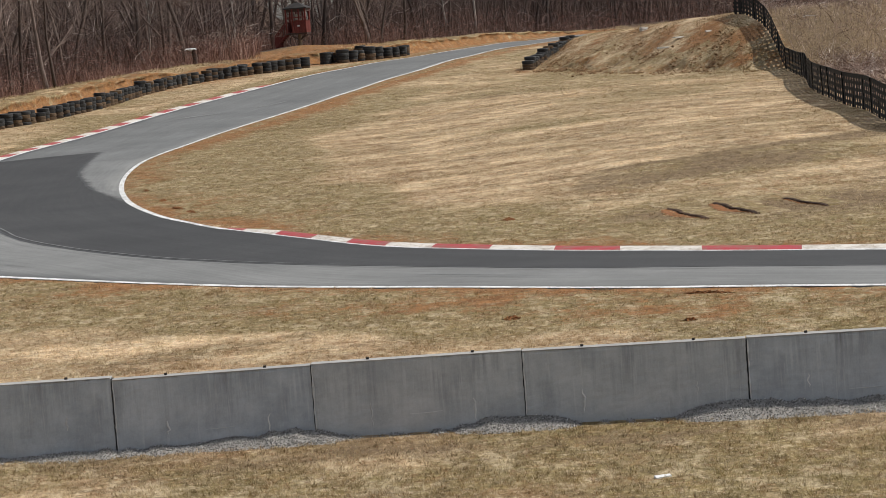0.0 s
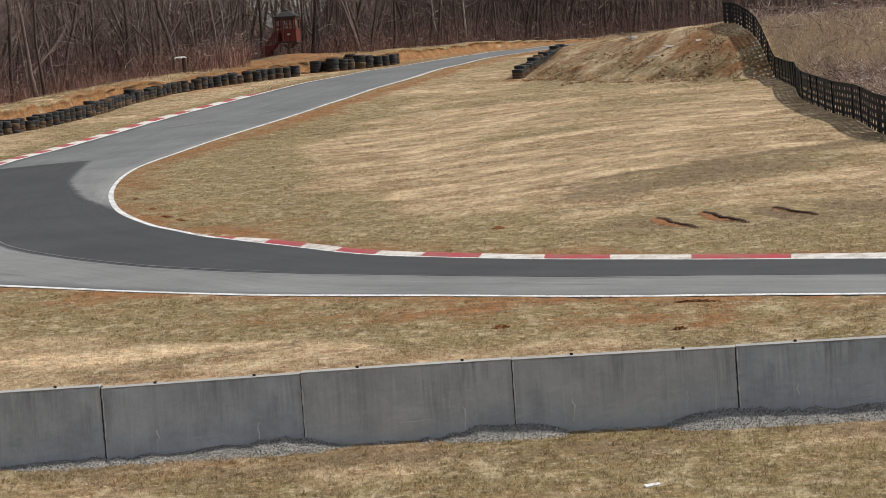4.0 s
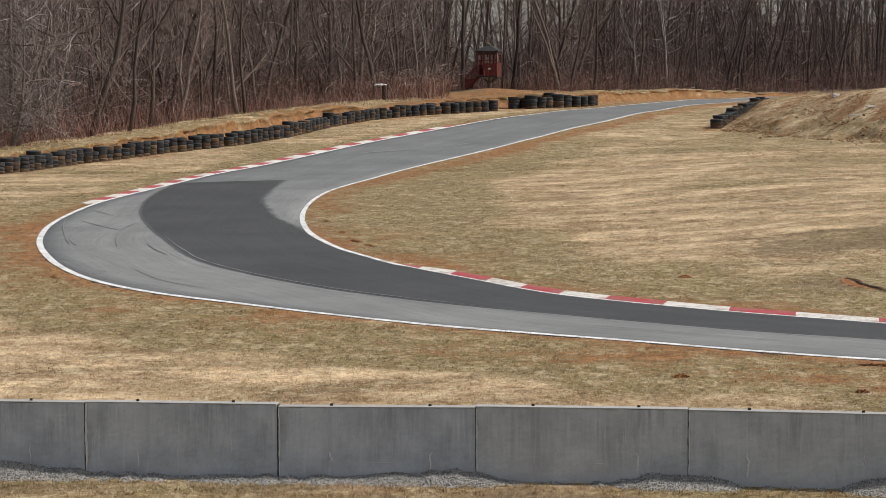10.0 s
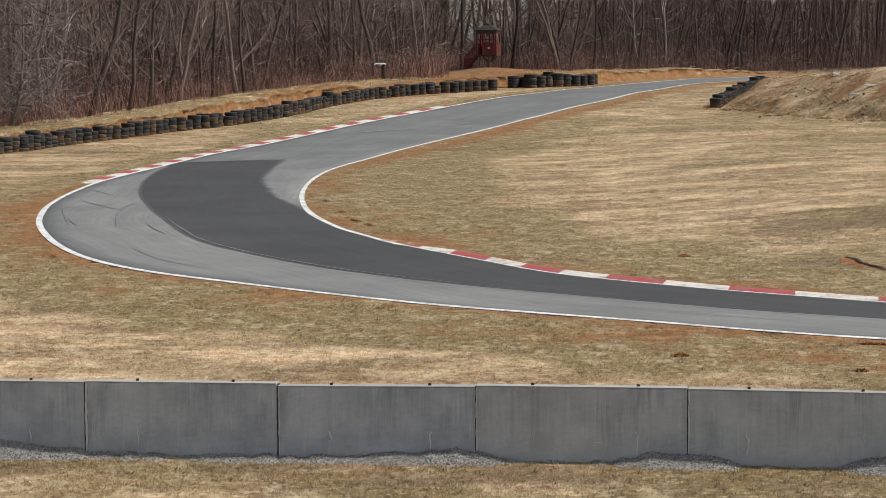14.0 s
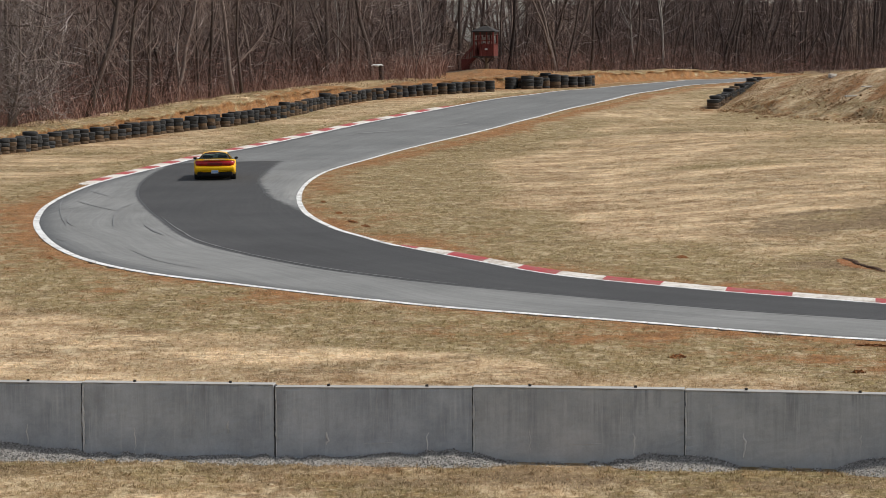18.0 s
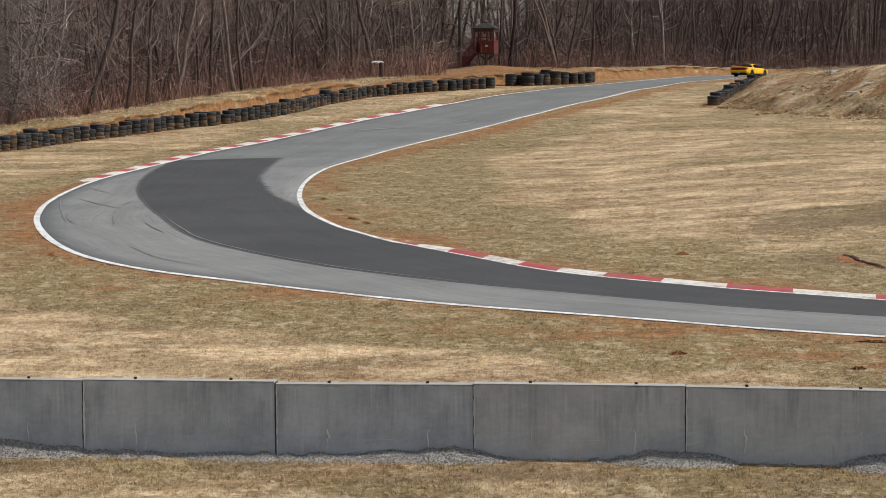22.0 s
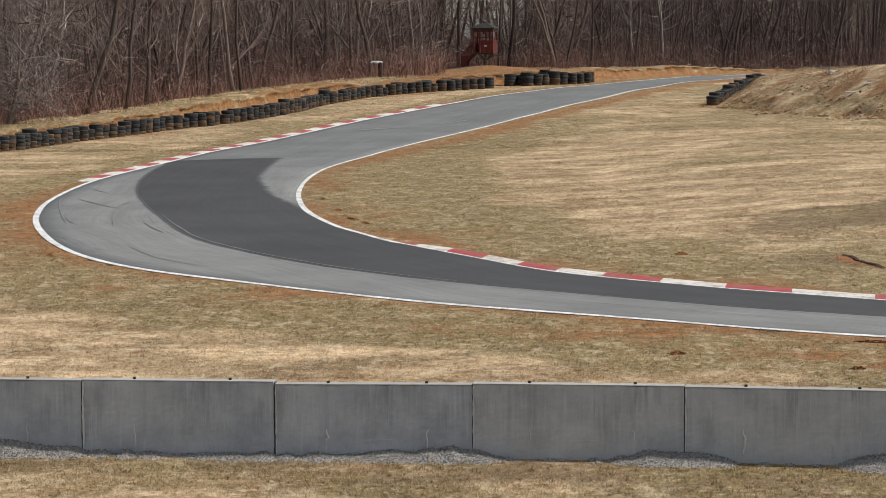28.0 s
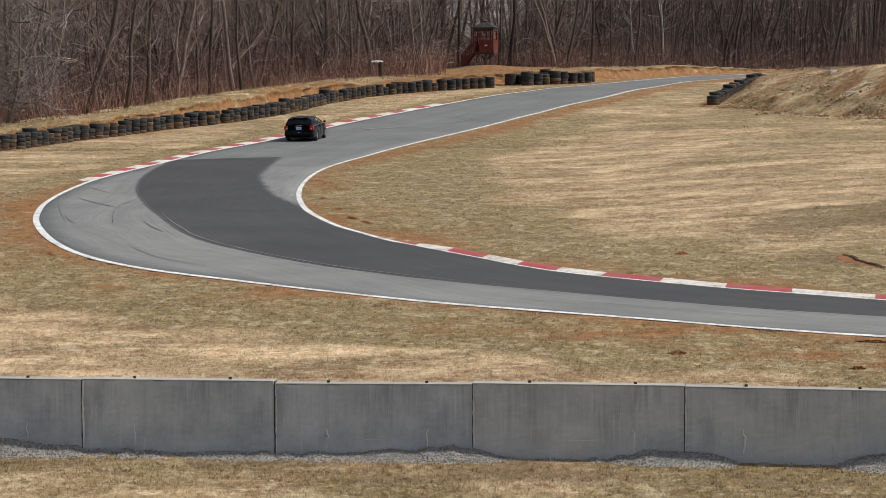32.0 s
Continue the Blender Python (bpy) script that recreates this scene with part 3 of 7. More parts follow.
MID_LINE, HALF = (IN_LINE + OUT_LINE) / 2, np.linalg.norm(OUT_LINE - IN_LINE, axis=1) / 2


def on_road(x, y):
    """Which of many points lie between the two edges."""
    ring = np.vstack([IN_LINE, OUT_LINE[::-1]])
    inside = np.zeros(x.shape, dtype=bool)
    x0, y0 = ring[-1]
    for x1, y1 in ring:
        if y0 != y1:
            inside ^= ((y0 > y) != (y1 > y)) & (x < (x1 - x0) * (y - y0) / (y1 - y0) + x0)
        x0, y0 = x1, y1
    return inside


def road_gap(x, y):
    """Signed distance outside the road's edge (negative on it), for many points."""
    d = np.minimum(near_line(x, y, IN_LINE), near_line(x, y, OUT_LINE))
    return np.where(on_road(x, y), -d, d)


def verge(x, y, gap, inside):
    """The strip outside the bend where grass and raw clay mix."""
    return (~inside) * (y < 70) * (1 - ease((gap - 2.6) / 1.6)) * (gap > 0)


def waver(x, y, f, k=0.0):
    """Smooth irregular waves between about -1 and 1."""
    return (np.sin(f * x + 1.7 * np.sin(0.61 * f * y + k)) * np.sin(0.83 * f * y + 1.3 * np.sin(0.47 * f * x + 2 * k)) + 0.5 * np.sin(2.3 * f * x - 1.1 * f * y + k)) / 1.5


def green_at(x, y, gap, inside):
    near = (~inside) & (y < 75) & (y > 33)
    g = 0.75 * ease(gap / 0.8) * (1 - ease((gap - 4.2 - 1.2 * waver(x, y, 0.5)) / 2.2)) * near
    g = g + 0.06 * ease((x + 4) / -5) * ease((y - 46) / 6) * near
    g = g + inside * 0.78 * ease(gap / 0.6) * (1 - ease((gap - 4.0 - 1.7 * waver(x, y, 0.35)) / 4.5)) * (1 - ease((y - 120) / 40))
    g = g + 0.5 * np.exp(-(((x - 10.5) / 5) ** 2 + ((y - 52) / 4.0) ** 2)) + 0.4 * np.exp(-(((x - 15) / 6) ** 2 + ((y - 90) / 3) ** 2)) + 0.45 * np.exp(-(((x - 13) / 7) ** 2 + ((y - 123) / 4) ** 2))
    g = g + 0.25 * np.exp(-(((x + 0.5) / 4.5) ** 2 + ((y - 88) / 18) ** 2)) + 0.4 * np.exp(-(((x - 10.4) / 2.5) ** 2 + ((y - 89) / 2.5) ** 2)) + 0.35 * waver(x, y, 0.16, 1.0) * inside - 0.12 * inside * ease((gap - 8) / 5)
    far = (~inside) & (y >= 75)
    g = g + (y < 31.5) * (0.38 + 0.3 * ease((x - 2) / 4) + 0.5 * waver(x, y, 0.8, 3.0))
    g = g + far * (0.55 * (1 - ease((gap - 1.4 - 0.6 * waver(x, y, 0.5)) / 1.4)) + 0.22 + 0.25 * waver(x, y, 0.35, 2.0))
    g = g + 0.25 * near * ease((x - 5) / 4)
    u, ahead = mound_frame(x, y)
    g = g + 0.3 * (x > 12) * np.exp(-((ahead + 5) / 3.5) ** 2) * ease((u - 14) / 2) * ease((25 - u) / 4)
    g = g + 0.2 * ease((x - 16) / 3) * ease((y - 98) / 8) * (0.5 + 0.8 * waver(x, y, 0.45, 1.0))
    g = g + 0.5 * np.exp(-(((x - 15) / 4.5) ** 2 + ((y - 63.5) / 2.2) ** 2)) + 0.17 * ease((x - 6) / 10) * inside
    return g


FENCE_LINE = [(25.5, 55), (21.8, 62.5), (20.0, 69.3), (21.3, 79), (22.3, 87), (24.1, 98), (26.6, 109.5), (28.85, 122.0), (29.4, 127.0), (29.8, 132.2), (29.6, 136.3), (29.3, 137.8)]


def fence_x(y):
    return np.interp(y, [p[1] for p in FENCE_LINE] + [160], [p[0] for p in FENCE_LINE] + [34.0])


def infield(x, y):
    return x > np.interp(y, [40, 60, 85, 100, 130, 160, 190], [9, -1, -5, -4, 3, 14, 28])

# ---------------------------------------------------------------- ground, road, kerbs


# the first line is the dark foot of the infield step, coloured as soil
RUTS = [smooth_line(p, 0.4) for p in ([(4.6, 66.4), (6.6, 66.0), (8.4, 65.6), (10.9, 65.6), (13.0, 66.3), (15.2, 66.9), (18.3, 68.6)], [(4.2, 78.8), (5.6, 78.0), (7.2, 76.6)],
                                      [(6.8, 113.5), (8.9, 119.5), (11.7, 121), (14, 120.6), (16.2, 119.3)], [(1.6, 84), (3.6, 88), (7.0, 91.5)], [(8.5, 100), (12.0, 97.5), (16.0, 97.0)], [(3.0, 71), (5.5, 73), (9, 73.6), (13, 72.6)])]
# brow of an infield step; the shade below it is painted as soil and green
DIP_X, DIP_Y = (6.0, 9.6, 12.2, 15.1, 18.3, 20.3, 24.0), (66.0, 66.1, 66.3, 67.8, 70.4, 72.6, 76.0)
# pale crest of that step, put into the colour only
RIDGE = smooth_line([(6.0, 67.6), (8.4, 67.4), (10.9, 67.4), (13.0, 68.3), (15.2, 69.0), (18.3, 70.6)], 0.4)


def cover(gx, gy, gap):
    """Shares of raw clay, greener turf, bare soil and leaf litter on the ground."""
    v = behind(gx, gy)
    inside = infield(gx, gy)
    near = (~inside) & (gy < 75)
    edge_w = np.where(inside, 2.6 + 1.4 * waver(gx, gy, 0.5, 2.0) + 0.8 * ease((gy - 100) / 20), 1.1 + 0.6 * waver(gx, gy, 0.7, 1.0) + 0.6 * ease((gy - 75) / 10))
    clay = 0.66 * (1 - ease(gap / np.clip(edge_w, 0.5, 9)))
    clay += near * 0.43 * (1 - ease((gap - 2.4) / 3.0)) * (0.8 + 0.9 * waver(gx, gy, 0.55, 3.0)) * (0.75 + 0.6 * waver(gx, gy, 2.1, 1.0)) + 0.45 * np.exp(-(((gx - 2.2) / 1.9) ** 2 + ((gy - 41.0) / 1.2) ** 2))
    clay += 0.4 * np.exp(-(((gx + 3.4) / 1.6) ** 2 + ((gy - 47.5) / 1.2) ** 2)) + 0.35 * np.exp(-(((gx - 6) / 1.5) ** 2 + ((gy - 37.8) / 1.0) ** 2))
    clay += 0.9 * np.exp(-((v + 0.3) / 1.0) ** 2) * (gy > 100) * (0.6 + 0.5 * waver(gx, gy, 0.4)) + 0.5 * np.exp(-(((gx - 3) / 4) ** 2 + ((gy - 181) / 5) ** 2))
    u, ahead = mound_frame(gx, gy)
    face = (gx > 12) * (u > 14.5) * ease(ahead / 1.5) * (1 - ease((ahead - 12) / 5))
    clay += face * (0.95 * np.exp(-((u - 26.5) / 2.2) ** 2 - ((ahead - 5) / 4) ** 2) + 0.52) * np.clip(0.6 + 0.9 * waver(gx, gy, 0.75, 4.0), 0, 1.2)
    clay += 0.55 * np.exp(-(((gx + 15.3) / 2.0) ** 2 + ((gy - 74) / 7) ** 2)) + 0.34 * np.exp(-(((gx + 12.3) / 2.6) ** 2 + ((gy - 59) / 4) ** 2)) + 0.75 * np.exp(-(((gx - 17.0) / 0.8) ** 2 + ((gy - 146.5) / 2.5) ** 2))
    clay += 0.85 * np.exp(-((gx + 0.5) / 13) ** 4) * (v > 0.4) * (v < 10) * (gy > 140)
    clay += 0.16 * np.exp(-(((gx - 14) / 5) ** 2 + ((gy - 57) / 6) ** 2)) * np.clip(0.7 + waver(gx, gy, 0.8, 2.0), 0, 1.5)
    clay += inside * (gy < 90) * 0.40 * (1 - ease((gap - 2.5) / 4.0)) * np.clip(0.2 + waver(gx, gy, 0.42, 5.0), 0, 1.2)
    # the turf torn by passing wheels short of the mound
    clay += 0.46 * inside * np.exp(-((gap - 1.2) / 1.4) ** 2) * ease((gy - 95) / 10)
    clay = np.where(v > 2.5, clay * (0.25 + 0.65 * np.exp(-((gx - 6) / 8) ** 4) * (v < 9)), clay)
    green = green_at(gx, gy, gap, inside)
    d = wall_y(gx) - gy
    soil = ((0.50 + 0.35 * waver(gx, gy, 0.7, 4.0)) * ease((d + 0.2) / 0.2) * (1 - ease((d - 1.1 - 0.5 * waver(gx, gy, 0.9, 1.0)) / 0.9)) + 0.30 * np.exp(-((d - 2.1) / 1.0) ** 2) + 0.12 * (d > 1) * (d < 9) * np.clip(0.4 + waver(gx, gy, 0.9, 2.0), 0, 1.2)) * (np.abs(gx) < 14)
    soil += 0.62 * np.exp(-(((gx - 11.5) / 3.2) ** 2 + ((gy - 53.6) / 1.3) ** 2))
    soil += 0.55 * np.exp(-(((gx - 12.2) / 1.6) ** 2 + ((gy - 123.5) / 1.6) ** 2)) + 0.45 * np.exp(-(((gx - 8.5) / 1.2) ** 2 + ((gy - 112) / 1.0) ** 2))
    soil += 0.95 * (gx > 12) * np.exp(-((u - 19.5) / 4.5) ** 2 - ((ahead - 2.2) / 1.8) ** 2) * np.clip(0.6 + 0.9 * waver(gx, gy, 1.1, 2.0), 0, 1.2) + 0.24 * face  + 0.30 * np.exp(-(((gx - 12.5) / 4.5) ** 2 + ((gy - 53.5) / 3.2) ** 2))
    soil += 0.21 * inside * ease((gx - 8) / 8) * ease((130 - gy) / 10) * np.clip(0.6 + waver(gx, gy, 0.8, 4.0), 0, 1.4)
    soil += 0.24 * inside * ease((gx - 1) / 6) * ease((66 - gy) / 4) * (0.8 + 0.5 * waver(gx, gy, 0.7, 3.0))
    soil += 0.30 * ease((v + 1.5) / 3) * (v < 6) * (gy > 95)
    beyond = fence_x(gy)
    soil += 0.9 * ease((gx - beyond - 0.3) / 0.8) * (gy > 60) * (v < 4)
    below = np.interp(gx, DIP_X, DIP_Y) - gy
    # darker band below the brow, in place of shade from real relief
    dip_shade = ease(below / 0.7) * (1 - ease((below - 2.6 - 1.2 * waver(gx, gy, 0.6, 2.0)) / 4.0)) * ease((gx - 6.5) / 5) * inside * (gx < 24)
    soil += dip_shade * np.clip(0.50 + 0.30 * waver(gx, gy, 0.9, 1.0), 0.1, 1)
    green = green + 0.35 * dip_shade
    soil += 0.18 * np.exp(-(((gx - 9) / 6) ** 2 + ((gy - 62) / 2.2) ** 2)) + 0.7 * np.exp(-(((gx - 2.0) / 2.2) ** 2 + ((gy - 180.5) / 2.4) ** 2))
    hit = (gx > -6) & (gx < 26) & (gy > 45) & (gy < 130)
    for k, line in enumerate(RUTS):
        d = near_line(gx[hit], gy[hit], line)
        soil[hit] += (0.62 if k < 4 else 0.45) * np.exp(-(d / (0.45 + 0.006 * (gy[hit] - 60))) ** 2) * np.clip(0.75 + 0.6 * waver(gx[hit], gy[hit], 1.3, 1.0), 0.1, 1.2)
    d = np.exp(-(near_line(gx[hit], gy[hit], RIDGE) / 0.8) ** 2)
    soil[hit], green[hit] = soil[hit] * (1 - 0.8 * d), green[hit] * (1 - 0.8 * d)
    litter = ease((v - 5.5 + 3.0 * ease((gx - 15) / 6)) / (4 - 2.0 * ease((gx - 15) / 6)))
    litter = litter * (1 - 0.85 * np.exp(-((gx - 6) / 7) ** 4) * (v < 9))
    return clay, green, soil, litter


def build_ground():
    xs = np.concatenate([np.arange(-900, -100, 50), np.arange(-100, -34, 3), np.arange(-34, 46, 0.5), np.arange(46, 120, 3), np.arange(120, 901, 60)])
    ys = np.concatenate([np.arange(-400, -20, 38), np.arange(-20, 22, 2.5), np.arange(22, 62, 0.4), np.arange(62, 125, 0.6), np.arange(125, 222, 0.8),
                         np.arange(222, 330, 6), np.arange(330, 1900, 110)])
    gx, gy = np.meshgrid(xs, ys)
    z = land(gx, gy)
    hit = (gx > -40) & (gx < 120) & (gy > 10) & (gy < 260)
    gap = np.full(gx.shape, 50.0)
    gap[hit] = road_gap(gx[hit], gy[hit])
    z = z - 0.16 * ease((-gap - 0.30) / 0.6) + 0.012 * waver(gx, gy, 1.9) * (gap > 0) * (gap < 3) + 0.006 * (gap > -0.25)
    nx, ny = len(xs), len(ys)
    i = np.arange(nx * ny).reshape(ny, nx)
    q = np.stack([i[:-1, :-1], i[:-1, 1:], i[1:, 1:], i[1:, :-1]], -1).reshape(-1, 4)
    me = bpy.data.meshes.new("ground")
    me.vertices.add(nx * ny)
    me.vertices.foreach_set("co", np.stack([gx, gy, z], -1).astype(np.float32).ravel())
    me.loops.add(q.size)
    me.loops.foreach_set("vertex_index", q.ravel().astype(np.int32))
    me.polygons.add(len(q))
    me.polygons.foreach_set("loop_start", np.arange(0, q.size, 4, dtype=np.int32))
    me.update(calc_edges=True)
    me.polygons.foreach_set("use_smooth", np.ones(len(q), dtype=bool))
    clay, green, soil, litter = cover(gx, gy, gap)
    for name, a in (("clay", clay), ("green", green), ("soil", soil), ("litter", litter)):
        at = me.attributes.new(name, "FLOAT", "POINT")
        at.data.foreach_set("value", np.clip(a, 0, 1).astype(np.float32).ravel())
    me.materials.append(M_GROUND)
    return tagged(new("ground", me), "dormant tan grass with red clay and bare soil", "ground", kind="structure")


build_ground()


def drape(name, left, right, lift, mat, cols=2, skirt=0.0):
    """A strip between two dense lines, laid on the land."""
    vs, fs = [], []
    for a, b in zip(left, right):
        for k in range(cols):
            u = k / (cols - 1)
            if skirt:
                g = 0.06 / math.hypot(b[0] - a[0], b[1] - a[1])
                u = -g if k == 0 else (1 + g if k == cols - 1 else (k - 1) / (cols - 3))
            x, y = a[0] + (b[0] - a[0]) * u, a[1] + (b[1] - a[1]) * u
            vs.append((x, y, z_at(x, y) + (lift if 0 <= round(u, 4) <= 1 else -0.22)))
    for i in range(len(left) - 1):
        for k in range(cols - 1):
            fs.append((i * cols + k, i * cols + k + 1, (i + 1) * cols + k + 1, (i + 1) * cols + k))
    me = mesh_from(name, vs, fs, mat, smooth=True)
    bm = bmesh.new()
    bm.from_mesh(me)
    bmesh.ops.recalc_face_normals(bm, faces=bm.faces)
    if sum(f.normal.z for f in bm.faces) < 0:
        bmesh.ops.reverse_faces(bm, faces=bm.faces)
    bm.to_mesh(me)
    bm.free()
    return me


ACROSS = (OUT_LINE - IN_LINE) / (2 * HALF[:, None])
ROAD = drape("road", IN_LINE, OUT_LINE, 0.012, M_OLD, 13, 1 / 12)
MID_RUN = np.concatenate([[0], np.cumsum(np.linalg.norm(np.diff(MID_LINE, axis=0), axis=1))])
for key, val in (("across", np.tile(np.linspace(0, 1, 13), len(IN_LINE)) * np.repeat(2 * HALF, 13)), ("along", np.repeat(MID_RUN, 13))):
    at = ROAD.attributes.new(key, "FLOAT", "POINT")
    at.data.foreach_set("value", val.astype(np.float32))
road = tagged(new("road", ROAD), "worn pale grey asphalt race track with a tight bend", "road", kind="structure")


THIN = [int(np.argmin(np.linalg.norm(IN_LINE - np.array(p), axis=1))) for p in ((12.0, 43.5), (-1.3, 59.9))]


def edge_line(base, side, a, b):
    """A painted line that keeps inside the road's edge, a little uneven."""
    rng = np.random.default_rng(5)
    w = 0.22 + 0.012 * np.sin(np.arange(len(base)) * 0.5) + rng.normal(0, 0.006, len(base))
    w = w * np.where((np.arange(len(base)) > THIN[0]) & (np.arange(len(base)) < THIN[1]) & (base is IN_LINE), 0.5, 1.0)
    return base[a:b] - side[a:b] * 0.02, base[a:b] + side[a:b] * (w[a:b, None] - 0.01)


for base, side, name in ((IN_LINE, ACROSS, "inner"), (OUT_LINE, -ACROSS, "outer")):
    l, r = edge_line(base, side, 0, len(base))
    tagged(new("edge_line", drape("edge_line", l, r, 0.018, M_LINE)), "worn white painted line along the %s track edge" % name, "track line", kind="structure")


def flat_patch():
    """The newer, darker surface laid through the bend."""
    rim = smooth_line([(40, 26.9), (23.5, 33.1), (13.6, 39.7), (8.4, 43.25), (5.78, 45.0), (2.56, 47.8), (0.16, 50.05), (-2.51, 53.3), (-4.85, 57.35), (-6.78, 61.9), (-8.67, 69.7),
                       (-10.2, 77.2), (-11.1, 83.2), (-11.7, 90.0), (-11.9, 97.5)], 0.5)
    rng = np.random.default_rng(3)
    rim = rim + rng.normal(0, 0.012, rim.shape)
    back = smooth_line([(-7.62, 102.6), (-7.68, 98.6), (-7.66, 94.0), (-7.54, 89.6), (-7.26, 86.0), (-6.8, 82.5), (-6.1, 77.5), (-5.4, 74.6), (-4.75, 71.6)], 0.5)
    back = back + rng.normal(0, 0.035, back.shape)
    top = np.array([(-11.9, 101.7), (-10.0, 102.0), (-8.6, 102.3)])
    lo = np.argmin(np.linalg.norm(IN_LINE - [40, 30], axis=1))
    hi = np.argmin(np.linalg.norm(IN_LINE - [-4.3, 71.5], axis=1))
    inner = (IN_LINE + ACROSS * 0.34)[lo:hi][::-1]
    ring = smooth_line(np.vstack([rim, top, back, inner, rim[:1]]), 0.12)
    lo, hi = lo - 4, int(np.argmin(np.linalg.norm(IN_LINE - [-3.0, 106.0], axis=1)))
    step, cols = np.arange(lo, hi, 0.5), 41
    idx, u = np.arange(len(IN_LINE)), np.linspace(0, 1, cols)
    ends = [np.stack([np.interp(step, idx, l[:, k]) for k in (0, 1)], 1) for l in (IN_LINE, OUT_LINE)]
    x, y = (ends[0][:, None, k] + (ends[1] - ends[0])[:, None, k] * u[None, :] for k in (0, 1))
    inside = np.zeros(x.shape, dtype=bool)
    x0, y0 = ring[-1]
    for x1, y1 in ring:
        if y0 != y1:
            inside ^= ((y0 > y) != (y1 > y)) & (x < (x1 - x0) * (y - y0) / (y1 - y0) + x0)
        x0, y0 = x1, y1
    inset = near_line(x, y, ring) * np.where(inside, 1, -1)
    feather = 0.05 + 0.05 * ease((y - 55) / 8) + 0.10 * np.exp(-(near_line(x, y, back) / 0.9) ** 2)
    inset = inset + 0.26 + 0.06 * np.exp(-(near_line(x, y, back) / 0.9) ** 2)
    i = np.arange(x.size).reshape(x.shape)
    q = np.stack([i[:-1, :-1], i[1:, :-1], i[1:, 1:], i[:-1, 1:]], -1).reshape(-1, 4)
    q = q[(inset + 1.8 * feather).ravel()[q].max(1) > 0]
    me = mesh_from("asphalt_patch", np.stack([x, y, land(x, y) + 0.016], -1).reshape(-1, 3), q[:, ::-1], M_NEW, smooth=True)
    width = np.interp(step, idx, 2 * HALF)[:, None] * u[None, :]
    run = np.interp(step, idx, MID_RUN)[:, None] + 0 * x
    for key, val in (("inset", inset), ("feather", feather), ("across", width), ("along", run)):
        at = me.attributes.new(key, "FLOAT", "POINT")
        at.data.foreach_set("value", val.astype(np.float32).ravel())
    tagged(new("asphalt_patch", me), "darker fresh asphalt laid through the bend", "asphalt patch", kind="structure")
    return rim, back


RIM, BACK = flat_patch()


def ribbon(pts, width, lift, mat, name, label, taper=True):
    p = smooth_line(pts, 0.5)
    d = np.gradient(p, axis=0)
    nrm = np.stack([-d[:, 1], d[:, 0]], 1) / np.linalg.norm(d, axis=1)[:, None]
    u = np.linspace(0, 1, len(p))
    w = width * (np.clip(np.minimum(u, 1 - u) * 5, 0.15, 1) if taper else np.ones(len(p)))
    w = w * (1 + (0.25 if taper and width < 0.3 else 0.0) * np.sin(np.arange(len(p)) * 1.7))
    return tagged(new(name, drape(name, p - nrm * w[:, None] / 2, p + nrm * w[:, None] / 2, lift, mat)), label, "track mark", kind="structure")


ribbon(RIM[4:-6:4] - [0.17, 0.10], 0.085, 0.022, M_SEAL, "seam", "dark rubbered seam between old and fresh asphalt", False)
ribbon(RIM[90:140:4] - [0.05, 0.02], 0.045, 0.026, M_DUST, "dust_line", "pale dusty line beside the asphalt seam")
ribbon(BACK[2:-1:9] + [0.22, 0.05], 0.07, 0.022, M_SEAL, "patch_edge", "dark rubbered edge of the asphalt patch")
for pts, w in (([(7.9, 41.9), (4.5, 44.2), (1.6, 46.2)], 0.025), ([(5.5, 44.0), (4.0, 44.9), (2.6, 46.0)], 0.03), ([(4.4, 43.4), (1.6, 45.3), (-1.4, 47.9)], 0.02),
               ([(-12.62, 77.37), (-11.83, 75.41), (-10.99, 73.55), (-10.35, 72.26)], 0.06), ([(-10.34, 76.99), (-10.52, 74.8), (-10.51, 72.52), (-10.13, 69.04), (-9.67, 65.84)], 0.06),
               ([(-12.05, 74.41), (-11.99, 72.66), (-11.73, 70.29), (-11.36, 68.06), (-10.99, 66.77), (-10.61, 65.93)], 0.055), ([(-13.12, 83.01), (-12.26, 80.76), (-11.63, 79.23)], 0.05),
               ([(-12.55, 72.96), (-12.3, 73.68), (-12.06, 74.44)], 0.05), ([(-8.93, 67.0), (-8.41, 64.94), (-7.87, 63.19)], 0.08), ([(-9.26, 58.83), (-8.9, 58.3), (-8.52, 57.83)], 0.04),
               ([(-10.93, 62.54), (-10.4, 61.8), (-9.83, 61.04)], 0.04), ([(-13.31, 78.84), (-12.74, 74.73), (-11.85, 69.85), (-11.03, 65.96)], 0.035),
               ([(-5.2, 53.0), (-7.0, 55.6), (-8.4, 59.4)], 0.035), ([(11.0, 157.5), (13.6, 163.5), (16.5, 169.0)], 0.22)):
    ribbon(pts, w, 0.028, M_SKID, "skid_mark", "dark rubber skid mark on pale asphalt")
ribbon([(-4.9, 127.2), (-3.6, 128.5), (-2.2, 129.3)], 0.45, 0.028, M_DUST, "scuff", "pale scuff on the asphalt")
ribbon([(-0.6, 131.5), (0.6, 133.3), (1.6, 135.4)], 0.22, 0.028, M_DUST, "scuff", "pale scuff on the asphalt")


